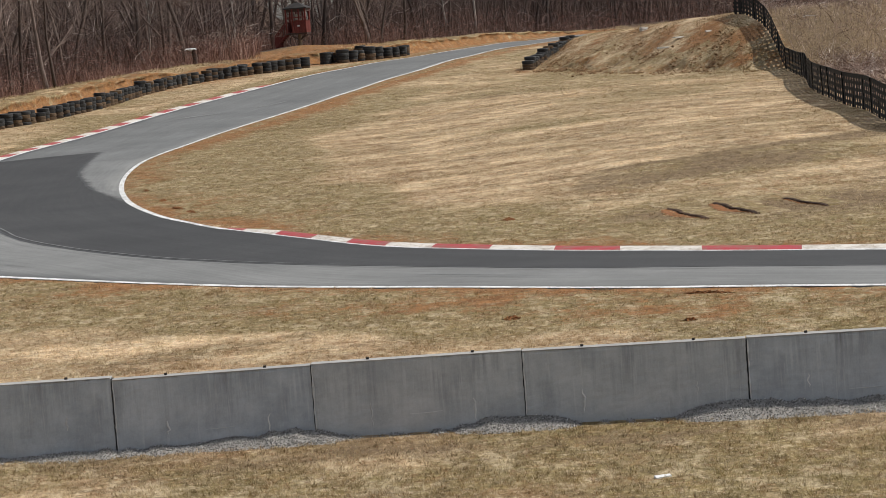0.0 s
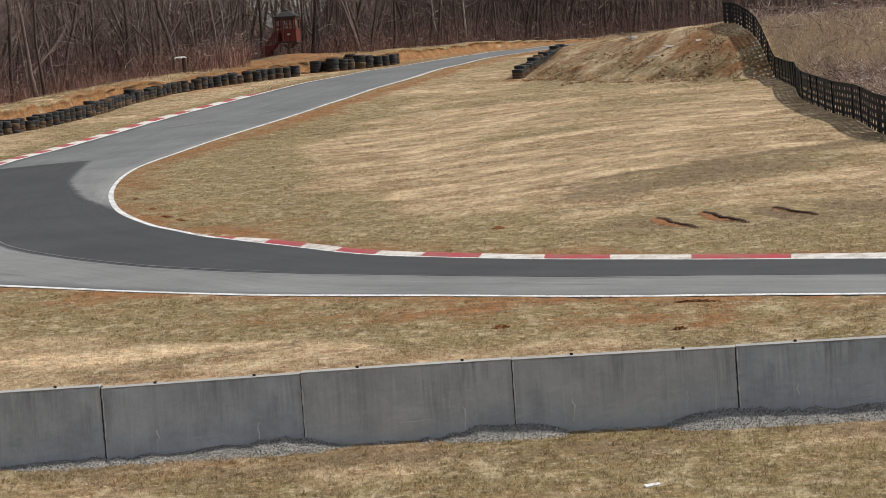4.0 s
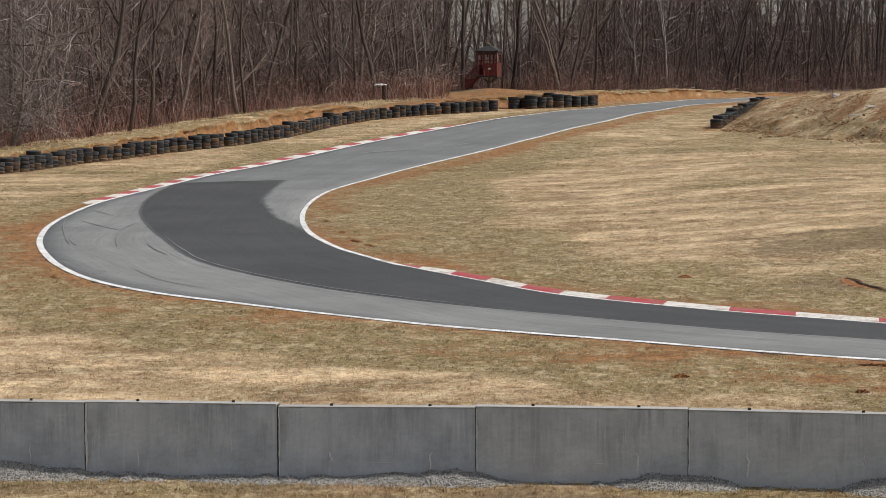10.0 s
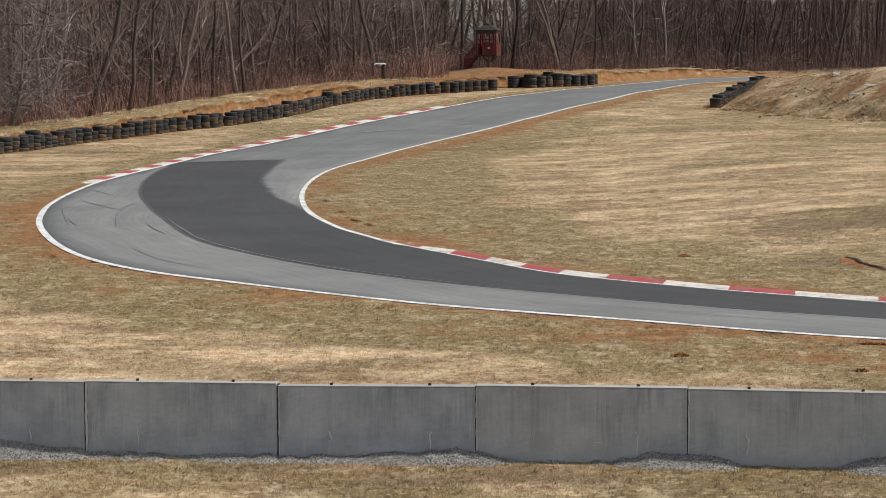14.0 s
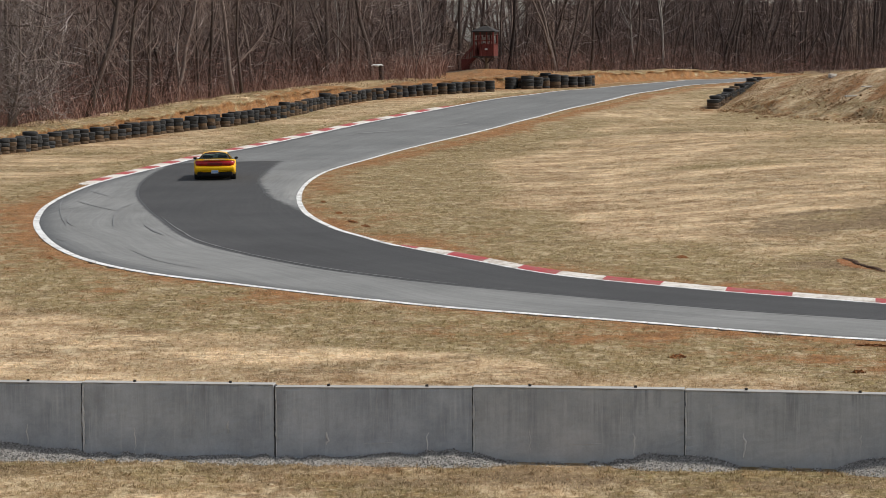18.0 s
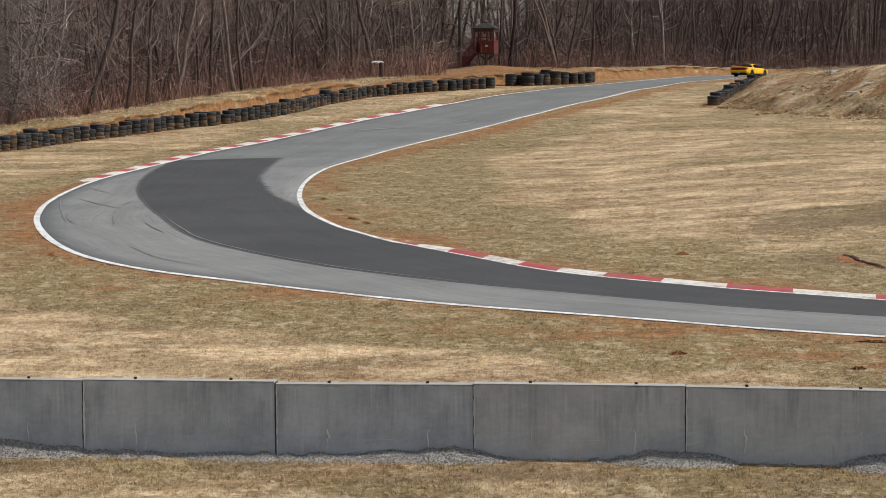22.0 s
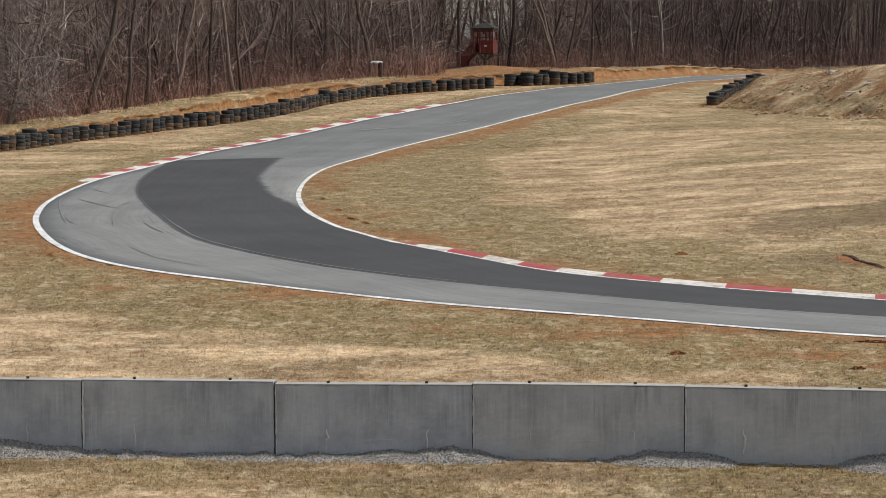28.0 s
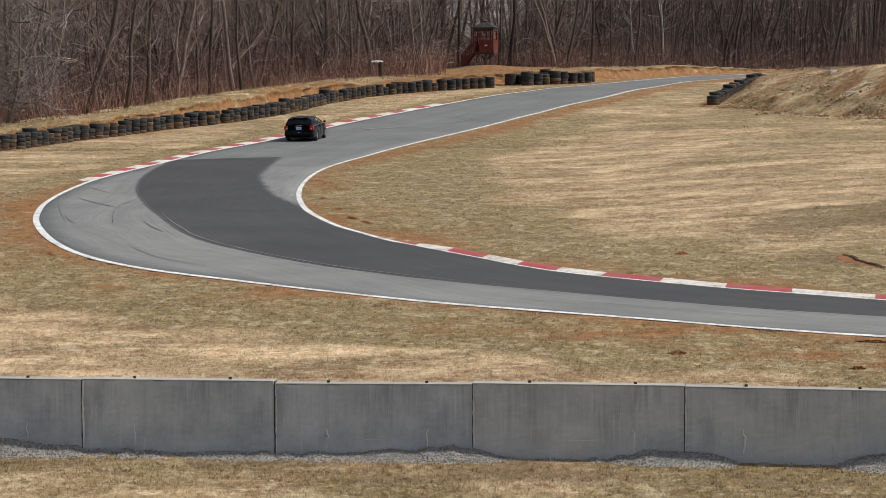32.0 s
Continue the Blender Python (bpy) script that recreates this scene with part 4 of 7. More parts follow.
def kerb(name, line, out, start, stops, width, label):
    """A raised kerb of painted blocks that leans up away from the road; each block is a part."""
    top = tagged(empty(name), label, "kerb", kind="structure")
    seg = np.concatenate([[0], np.cumsum(np.linalg.norm(np.diff(line, axis=0), axis=1))])

    def at(s):
        return (np.array([np.interp(s, seg, line[:, 0]), np.interp(s, seg, line[:, 1])]), np.array([np.interp(s, seg, out[:, 0]), np.interp(s, seg, out[:, 1])]))

    red = start
    for a, b in zip(stops[:-1], stops[1:]):
        vs, fs, rows = [], [], 6
        for i in range(rows):
            s = a + (b - a) * i / (rows - 1)
            p, o = at(s)
            o = o / np.linalg.norm(o)
            fade = min(1, (s - stops[0]) / 0.25 + 0.4, (stops[-1] - s) / 2.5)
            for u, h in ((-0.02, -0.05), (0.0, 0.015), (0.25, 0.022 + 0.012 * fade), (0.8, 0.024 + 0.022 * fade), (0.95, 0.022 + 0.018 * fade), (1.0, -0.05)):
                x, y = p + o * u * width * (0.35 + 0.65 * max(fade, 0.0))
                vs.append((x, y, z_at(x, y) + h))
        for i in range(rows - 1):
            for k in range(5):
                fs.append((i * 6 + k, i * 6 + k + 1, (i + 1) * 6 + k + 1, (i + 1) * 6 + k))
        fs.append(tuple(range(6)))
        fs.append(tuple(range((rows - 1) * 6, rows * 6))[::-1])
        piece("kerb_block", mesh_from("kerb_block", vs, fs, M_KRED if red else M_KWHITE), top)
        red = not red
    return top


def arc_at(line, p):
    seg = np.concatenate([[0], np.cumsum(np.linalg.norm(np.diff(line, axis=0), axis=1))])
    fine = np.arange(0, seg[-1], 0.02)
    return fine[np.argmin(np.hypot(np.interp(fine, seg, line[:, 0]) - p[0], np.interp(fine, seg, line[:, 1]) - p[1]))]


S_IN = [arc_at(IN_LINE, p) for p in ((16.6, 40.6), (14.4, 42.0), (12.35, 43.25), (10.51, 44.44), (8.76, 45.81), (7.25, 47.03), (5.84, 47.94), (4.62, 49.28), (3.51, 50.63), (2.66, 51.93), (1.8, 53.38), (1.05, 55.1), (0.22, 56.95), (-0.6, 58.65), (-1.05, 59.55))]
kerb("inner_kerb", IN_LINE, -ACROSS, False, S_IN, 0.64, "worn red and white painted kerb inside the bend")
s0, s1 = arc_at(OUT_LINE, (-13.5, 86.6)), arc_at(OUT_LINE, (0.8, 150.8))
kerb("outer_kerb", OUT_LINE, ACROSS, False, list(np.linspace(s0, s1, 33)), 0.68, "worn red and white painted kerb on the exit of the bend")

# ---------------------------------------------------------------- concrete wall

WALL_TOPS = [0.61, 0.60, 0.61, 0.62, 0.585, 0.60, 0.59, 0.60, 0.61]


def wall_block(a, b, z_top, seed):
    a, b = Vector((*a, 0)), Vector((*b, 0))
    d = b - a
    length = d.length - 0.014
    turn = math.degrees(math.atan2(d.y, d.x))
    top = tagged(empty("barrier_block", pose(*((a + b) / 2 + Vector((0, 0, z_top - 1.25))), 0, 0, turn)), "stained grey precast concrete barrier block with lifting loops", "barrier", "barrier wall beside the track")
    rng = random.Random(seed)
    bm = bmesh.new()
    nx, nz = 26, 26
    grid = {}
    for side, yy in ((0, -0.10), (1, 0.10)):
        for i in range(nx + 1):
            for k in range(nz + 1):
                x, z = -length / 2 + length * i / nx, 1.25 * k / nz
                edge = min(i, nx - i, nz - k)
                chip = rng.uniform(0, 0.012) if edge == 0 else rng.uniform(-0.002, 0.002)
                if i in (0, nx):
                    x += (1 if i == 0 else -1) * (rng.uniform(0, 0.002) + (rng.uniform(0.002, 0.008) if rng.random() < 0.25 else 0))
                wob = 0.004 * math.sin(i * 0.7 + seed)
                grid[side, i, k] = bm.verts.new((x, yy * (1.0 - 0.12 * k / nz) + (chip + wob) * (1 if side == 0 else -1), z - (chip if k == nz else 0)))
    for i in range(nx):
        for k in range(nz):
            bm.faces.new((grid[0, i, k], grid[0, i + 1, k], grid[0, i + 1, k + 1], grid[0, i, k + 1]))
            bm.faces.new((grid[1, i + 1, k], grid[1, i, k], grid[1, i, k + 1], grid[1, i + 1, k + 1]))
        f = bm.faces.new((grid[0, i, nz], grid[0, i + 1, nz], grid[1, i + 1, nz], grid[1, i, nz]))
        f.material_index = 1
        bm.faces.new((grid[1, i, 0], grid[1, i + 1, 0], grid[0, i + 1, 0], grid[0, i, 0]))
    for i in (0, nx):
        for k in range(nz):
            bm.faces.new((grid[0, i, k], grid[0, i, k + 1], grid[1, i, k + 1], grid[1, i, k]))
    piece("block", done(bm, "block", [M_CONC, M_CTOP]), top)
    # added dark strip, so that no light passes through the joint gap
    piece("joint_key", box("joint_key", (0.05, 0.12, 1.235), (length / 2, 0.0, 0.62), M_SEAL), top, None, "dark strip added to keep light out of the joint gap")
    # weathered cap that overhangs a little
    bm = bmesh.new()
    box_bm(bm, (length, 0.19, 0.014), (0, 0, 1.253), None, 0.004)
    part("cap", bm, M_CTOP, top, "pale weathered concrete cap")
    for u in (-0.23, 0.27):
        vs, fs = tube([(u * length - 0.012, 0, 1.25), (u * length - 0.010, 0, 1.285), (u * length + 0.010, 0, 1.287), (u * length + 0.012, 0, 1.25)], [0.013] * 4, 6)
        piece("lifting_loop", mesh_from("lifting_loop", vs, fs, M_STEEL), top, None, "dark steel lifting loop")
    if seed in (15, 16, 18):
        vs, fs = tube([(-0.05 * length, -0.1, 0.47), (0.05 * length, -0.1005, 0.475), (0.11 * length, -0.1, 0.49)], [0.002, 0.005, 0.002], 5)
        piece("scratch", mesh_from("scratch", vs, fs, M_LIME), top, None, "pale scrape across the face")
    # fine cracks
    for c in range(2):
        x0, z0 = (-0.23 if c == 0 else 0.27) * length + rng.uniform(-0.02, 0.02), rng.uniform(0.62, 0.75)
        pts = [(x0 + rng.uniform(-0.02, 0.02), -0.103 + 0.012 * (z0 - j * 0.05) / 1.25 - 0.0005, z0 - j * (0.055 if (seed + c) % 3 else 0.03)) for j in range(7)]
        vs, fs = tube(pts, [r * (2.6 if (seed + c) % 2 else 1.5) for r in (0.003, 0.005, 0.007, 0.006, 0.005, 0.004, 0.002)], 5)
        piece("crack", mesh_from("crack", vs, fs, M_LIME), top, None, "pale lime-crusted crack")
    # lime and mortar in the joint
    pts = [(-length / 2 + 0.012 + rng.uniform(-0.006, 0.006), -0.102 + 0.012 * k / 14 - 0.002, 0.12 + 1.1 * k / 14) for k in range(15)]
    vs, fs = tube(pts, [rng.uniform(0.001, 0.012) * (1.7 if seed in (14, 16) else 1.1) for k in range(15)], 5)
    piece("mortar", mesh_from("mortar", vs, fs, M_LIME), top, None, "rough pale mortar along the joint")
    return top


for i, (a, b) in enumerate(zip(WALL_JOINTS[:-1], WALL_JOINTS[1:])):
    wall_block(a, b, WALL_TOPS[i], i + 11)


def gravel_height(x, y):
    """Depth of the gravel spilled along the foot of the wall."""
    d = wall_y(x) - 0.1 - y
    heap = 0.075 + 0.015 * np.sin(x * 2.3) + 0.012 * np.sin(x * 7.0 + 1)
    for c, h, w in ((-6.2, 0.17, 0.75), (-3.1, 0.04, 0.9), (-1.2, 0.06, 0.5), (-0.05, 0.16, 0.75), (3.05, 0.15, 0.65), (6.1, 0.17, 0.95), (7.7, 0.13, 1.2), (9.5, 0.1, 1.0)):
        heap = heap + h * np.exp(-((x - c) / w) ** 2)
    for c, h, w in ((1.35, 0.10, 0.55), (4.85, 0.12, 0.7)):
        heap = heap - h * np.exp(-((x - c) / w) ** 2)
    return (np.clip(0.82 * heap - 0.012, 0.018, 1) + 0.02 * np.sin(x * 11.0 + 3 * np.sin(x * 2.7))) * np.clip(1 - d / 0.62, 0, 1) ** 1.3


def build_gravel():
    xs, ds = np.linspace(-14, 12, 420), np.linspace(-0.06, 0.95, 16)
    gx, gd = np.meshgrid(xs, ds, indexing="ij")
    gy = wall_y(gx) - 0.1 - gd
    gz = land(gx, gy) + gravel_height(gx, gy) - 0.022
    i = np.arange(gx.size).reshape(gx.shape)
    q = np.stack([i[:-1, :-1], i[:-1, 1:], i[1:, 1:], i[1:, :-1]], -1).reshape(-1, 4)
    bed = mesh_from("gravel_bed", np.stack([gx, gy, gz], -1).reshape(-1, 3), q, M_GBED, smooth=True)
    tagged(new("gravel_bed", bed), "grey crushed gravel spilled along the barrier foot", "gravel", kind="stuff")
    rng = np.random.default_rng(8)
    n = 34000
    x = rng.uniform(-13.8, 11.8, n)
    d = rng.beta(1.0, 1.9, n) * 1.0
    y = wall_y(x) - 0.1 - d
    keep = gravel_height(x, y) > rng.uniform(0.0, 0.06, n)
    x, y = x[keep], y[keep]
    # stones kicked out over the bare soil
    sx = rng.uniform(-13.5, 11.5, 3600)
    sy = wall_y(sx) - 0.5 - rng.beta(1.0, 2.4, 3600) * 2.4
    x, y = np.append(x, sx), np.append(y, sy)
    z = land(x, y) + gravel_height(x, y) - 0.012
    r = rng.uniform(0.006, 0.017, len(x))
    base = np.array([(1, 0, 0), (-1, 0, 0), (0, 1, 0), (0, -1, 0), (0, 0, 1), (0, 0, -1)], float)
    tri = np.array([(0, 2, 4), (2, 1, 4), (1, 3, 4), (3, 0, 4), (2, 0, 5), (1, 2, 5), (3, 1, 5), (0, 3, 5)])
    a = rng.uniform(0, 6.28, len(x))
    st = rng.uniform(0.6, 1.3, (len(x), 6, 3))
    v = base[None] * st * r[:, None, None]
    vx = v[..., 0] * np.cos(a)[:, None] - v[..., 1] * np.sin(a)[:, None] + v[..., 2] * 0.4
    vy = v[..., 0] * np.sin(a)[:, None] + v[..., 1] * np.cos(a)[:, None]
    co = np.stack([vx + x[:, None], vy + y[:, None], v[..., 2] * 0.8 + z[:, None]], -1).reshape(-1, 3)
    t = (tri[None] + (np.arange(len(x)) * 6)[:, None, None]).reshape(-1, 3)
    tagged(new("gravel", tri_mesh("gravel", co, t, M_GRAVEL)), "loose grey crushed stones", "gravel", kind="stuff")


build_gravel()

def clay_bank():
    """The eroded face behind the tyre line, with an overhanging straw lip."""
    line = smooth_line(list(zip(BANK_X[3:10], BANK_Y[3:10])), 0.4)
    d = np.gradient(line, axis=0)
    back = np.stack([-d[:, 1], d[:, 0]], 1) / np.linalg.norm(d, axis=1)[:, None]
    rng = np.random.default_rng(12)
    s = np.arange(len(line)) * 0.4
    cut = 0.35 * np.sin(s * 0.9) + 0.25 * np.sin(s * 2.3 + 1) + 0.18 * np.sin(s * 5.1 + 2) + rng.normal(0, 0.08, len(s))
    prof = [(0.55, 0.0, 1.0), (1.05, 0.10, 1.0), (1.35, 0.30, 1.0), (1.60, 0.62, 1.0), (1.72, 0.86, 0.85), (1.66, 0.96, 0.35), (1.95, 1.02, 0.1), (2.6, 1.04, 0.0), (3.8, 1.0, 0.0), (4.4, 0.94, 0.0)]
    n = len(prof)
    vs, clay = [], []
    for i, (p, o) in enumerate(zip(line, back)):
        fade = min(1, i / 40, (len(line) - 1 - i) / 30)
        lo = z_at(*(p + o * 0.5))
        hi = z_at(*(p + o * 4.0))
        for k, (v, h, c) in enumerate(prof):
            q = p + o * (v + cut[i] * (0.5 if k < 9 else 0) + rng.normal(0, 0.05))
            z = lo - 0.03 + (hi - lo + 0.06 * fade) * h + (rng.normal(0, 0.035) if 0 < k < 8 else 0)
            if k == n - 1 or k == 0:
                z = z_at(*q) - 0.05
            elif h > 0.9:
                z = max(z, z_at(*q) + 0.012)
            vs.append((q[0], q[1], z))
            clay.append(max(0.25 + 0.75 * c, 0.9 * math.exp(-(((q[0] + 0.5) / 13.5) ** 4)) if k < 9 else 0.3) * 0.95 * (1.0 if rng.random() < 0.93 else 0.4))
    fs = [(i * n + k, (i + 1) * n + k, (i + 1) * n + k + 1, i * n + k + 1) for i in range(len(line) - 1) for k in range(n - 1)]
    me = mesh_from("clay_bank", vs, fs, M_GROUND, smooth=True)
    for key, val in (("soil", 0.34), ("green", 0.5)):
        at = me.attributes.new(key, "FLOAT", "POINT")
        at.data.foreach_set("value", np.full(len(vs), val, np.float32))
    at = me.attributes.new("clay", "FLOAT", "POINT")
    at.data.foreach_set("value", np.array(clay, np.float32))
    tagged(new("clay_bank", me), "eroded orange clay bank with a straw grass lip", "bank", kind="structure")


clay_bank()


def mound_lip():
    """The torn brown edge along the foot of the mound."""
    line = smooth_line([(25.7, 128.2), (24.0, 131.2), (22.8, 134.3), (21.5, 137.7), (19.2, 143.2), (17.7, 146.0)], 0.3)
    d = np.gradient(line, axis=0)
    back = np.stack([d[:, 1], -d[:, 0]], 1) / np.linalg.norm(d, axis=1)[:, None]
    rng = np.random.default_rng(15)
    s = np.arange(len(line)) * 0.3
    cut = 0.6 * np.sin(s * 0.55) + 0.4 * np.sin(s * 1.7 + 1) + 0.2 * np.sin(s * 4.3) + rng.normal(0, 0.12, len(s))
    size = np.clip(0.8 + 0.5 * np.sin(s * 0.8 + 2) + 0.3 * np.sin(s * 2.1), 0.1, 1.5)
    prof = [(-0.7, -0.03, 0.3, 0.3), (-0.25, 0.05, 0.55, 0.5), (0.0, 0.12, 0.6, 0.6), (0.14, 0.21, 0.6, 0.55), (0.30, 0.23, 0.5, 0.5), (0.7, 0.22, 0.4, 0.35), (1.3, 0.16, 0.35, 0.3), (2.1, 0.08, 0.3, 0.25), (3.0, -0.03, 0.15, 0.2)]
    n = len(prof)
    vs, clay, soil = [], [], []
    for i, (p, o) in enumerate(zip(line, back)):
        fade = min(1, i / 12, (len(line) - 1 - i) / 12)
        for v, h, c, w in prof:
            q = p + o * (v + cut[i] + rng.normal(0, 0.05))
            vs.append((q[0], q[1], z_at(*q) + (h * size[i] * fade + rng.normal(0, 0.02) if h > 0 else h)))
            clay.append(c * rng.uniform(0.5, 1.0))
            soil.append(w * rng.uniform(0.5, 1.0))
    fs = [(i * n + k, (i + 1) * n + k, (i + 1) * n + k + 1, i * n + k + 1) for i in range(len(line) - 1) for k in range(n - 1)]
    me = mesh_from("mound_lip", vs, fs, M_GROUND, smooth=True)
    for key, val in (("clay", clay), ("soil", soil), ("green", np.full(len(vs), 0.4))):
        at = me.attributes.new(key, "FLOAT", "POINT")
        at.data.foreach_set("value", np.array(val, np.float32))
    tagged(new("mound_lip", me), "torn brown turf and clay edge of the mound", "bank", kind="structure")
    # sods and clods broken off along it
    m = 5200
    i = rng.integers(0, len(line), m)
    off = rng.normal(0.9, 1.3, m) + cut[i]
    p = line[i] + back[i] * off[:, None] + rng.normal(0, 0.25, (m, 2))
    k = waver(p[:, 0], p[:, 1], 1.4, 3.0) + rng.normal(0, 0.35, m) > 0.1
    p = p[k]
    r = rng.uniform(0.02, 0.06, len(p)) * np.where(rng.random(len(p)) < 0.08, 1.9, 1.0)
    octa = np.array([(1, 0, 0), (-1, 0, 0), (0, 1, 0), (0, -1, 0), (0, 0, 1), (0, 0, -0.6)], float)
    tri = np.array([(0, 2, 4), (2, 1, 4), (1, 3, 4), (3, 0, 4), (2, 0, 5), (1, 2, 5), (3, 1, 5), (0, 3, 5)])
    co = octa[None] * rng.uniform(0.6, 1.4, (len(p), 6, 3)) * r[:, None, None]
    co[..., 0] += p[:, 0:1]
    co[..., 1] += p[:, 1:2]
    co[..., 2] += (land(p[:, 0], p[:, 1]) + 0.1)[:, None]
    t = (tri[None] + (np.arange(len(p)) * 6)[:, None, None]).reshape(-1, 3)
    tagged(new("sods", tri_mesh("sods", co.reshape(-1, 3), t, M_SOD)), "brown sods and clods along the torn mound foot", "clods", kind="stuff")


mound_lip()

# ---------------------------------------------------------------- tyre stacks


def tyre_mesh(mat, name, sides=18):
    prof = [(0.185, 0.03), (0.20, 0.0), (0.27, -0.006), (0.305, 0.018), (0.318, 0.055), (0.306, 0.062), (0.306, 0.078), (0.320, 0.085), (0.320, 0.115), (0.306, 0.122), (0.306, 0.138), (0.318, 0.145), (0.305, 0.182),
            (0.27, 0.206), (0.20, 0.20), (0.185, 0.17)]
    vs, fs = lathe([(r * 1.24, z) for r, z in prof], sides)
    return mesh_from(name, vs, fs, mat, smooth=True)


TYRE, TYRE_D = tyre_mesh(M_RUBBER, "tyre"), tyre_mesh(M_RUBDUST, "tyre_dusty")


def tyre_stack(x, y, count, size, rng, label, group):
    top = tagged(empty("tyre_stack", pose(x, y, z_at(x, y) - 0.03, rng.uniform(-2, 2), rng.uniform(-2, 2), rng.uniform(0, 360))), label, "tyres", group)
    for k in range(count):
        dusty = rng.random() < (0.75 if k == 0 else (0.45 if k == 1 else 0.14))
        m = pose(rng.uniform(-0.025, 0.025), rng.uniform(-0.025, 0.025), k * 0.205 * size, 0, 0, rng.uniform(0, 90)) @ Matrix.Diagonal((size * rng.uniform(0.95, 1.03), size * rng.uniform(0.95, 1.03), size, 1))
        piece("tyre", TYRE_D if dusty else TYRE, top, m)
    return top


def tyre_rows():
    rng = random.Random(21)
    left = smooth_line([(-25.5, 101.0), (-21.73, 111.0), (-19.84, 118.8), (-17.66, 124.4), (-15.38, 129.8), (-12.84, 134.3), (-10.02, 141.6), (-8.6, 147.4), (-7.0, 152.6), (-5.25, 157.0), (-3.36, 160.0), (-1.4, 162.4), (0.62, 164.3), (3.5, 167.0)], 0.1)
    s = np.concatenate([[0], np.cumsum(np.linalg.norm(np.diff(left, axis=0), axis=1))])
    d = 0.0
    while d < s[-1]:
        x, y = np.interp(d, s, left[:, 0]), np.interp(d, s, left[:, 1])
        tyre_stack(x + rng.uniform(-0.08, 0.08), y + rng.uniform(-0.12, 0.12), 4 if rng.random() < 0.82 else (3 if rng.random() < 0.6 else 5), rng.uniform(0.95, 1.03), rng, "stack of worn black tyres with clay dust", "tyre wall along the outside of the bend")
        if rng.random() < 0.12:
            tyre_stack(x - 0.5, y + 0.3, 4, 1.02, rng, "stack of worn black tyres with clay dust", "tyre wall along the outside of the bend")
        d += rng.uniform(0.73, 0.83)
    far = [(4.75, 170.2, 1.12, 4), (5.45, 170.0, 1.0, 4), (6.1, 170.2, 1.25, 4), (6.95, 170.9, 1.08, 4), (7.6, 171.6, 1.0, 4), (7.75, 173.6, 1.1, 5), (8.35, 172.4, 1.3, 4), (9.1, 172.9, 1.2, 4), (9.5, 174.3, 1.0, 4), (9.95, 173.6, 1.05, 4),
           (10.6, 174.3, 1.0, 4), (11.25, 174.9, 1.0, 4), (11.95, 175.2, 1.22, 4), (5.1, 171.6, 1.0, 4), (6.6, 172.3, 1.0, 4), (5.8, 171.2, 1.0, 4), (7.2, 172.6, 1.0, 4), (10.3, 175.0, 1.0, 4), (11.6, 176.0, 1.0, 4)]
    placed = []
    for x, y, g, c in far:
        if any(math.hypot(x - a, y - b) < 0.78 for a, b in placed):
            continue
        placed.append((x, y))
        tyre_stack(5.05 + (x - 4.75) * 0.93, y, c, g, rng, "stack of worn black tyres beside the clay bank", "tyre wall along the outside of the bend")
    right = smooth_line([(17.5, 147.0), (18.85, 152.0), (20.3, 158.0), (21.9, 164.5), (24.5, 174.5)], 0.1)
    s = np.concatenate([[0], np.cumsum(np.linalg.norm(np.diff(right, axis=0), axis=1))])
    d = 0.0
    while d < s[-1]:
        x, y = np.interp(d, s, right[:, 0]), np.interp(d, s, right[:, 1])
        tyre_stack(x, y, 3 if d < 0.3 else 4 if d < 1.6 else 3 if d < 7 else (4 if rng.random() < 0.7 else 3), rng.uniform(1.0, 1.1) * (1 if d < 5 else 0.92), rng, "stack of worn black tyres at the foot of the mound", "tyre row beside the mound")
        d += rng.uniform(0.84, 1.05) * (1 if d < 2 else 1.3)


tyre_rows()

# ---------------------------------------------------------------- the lookout


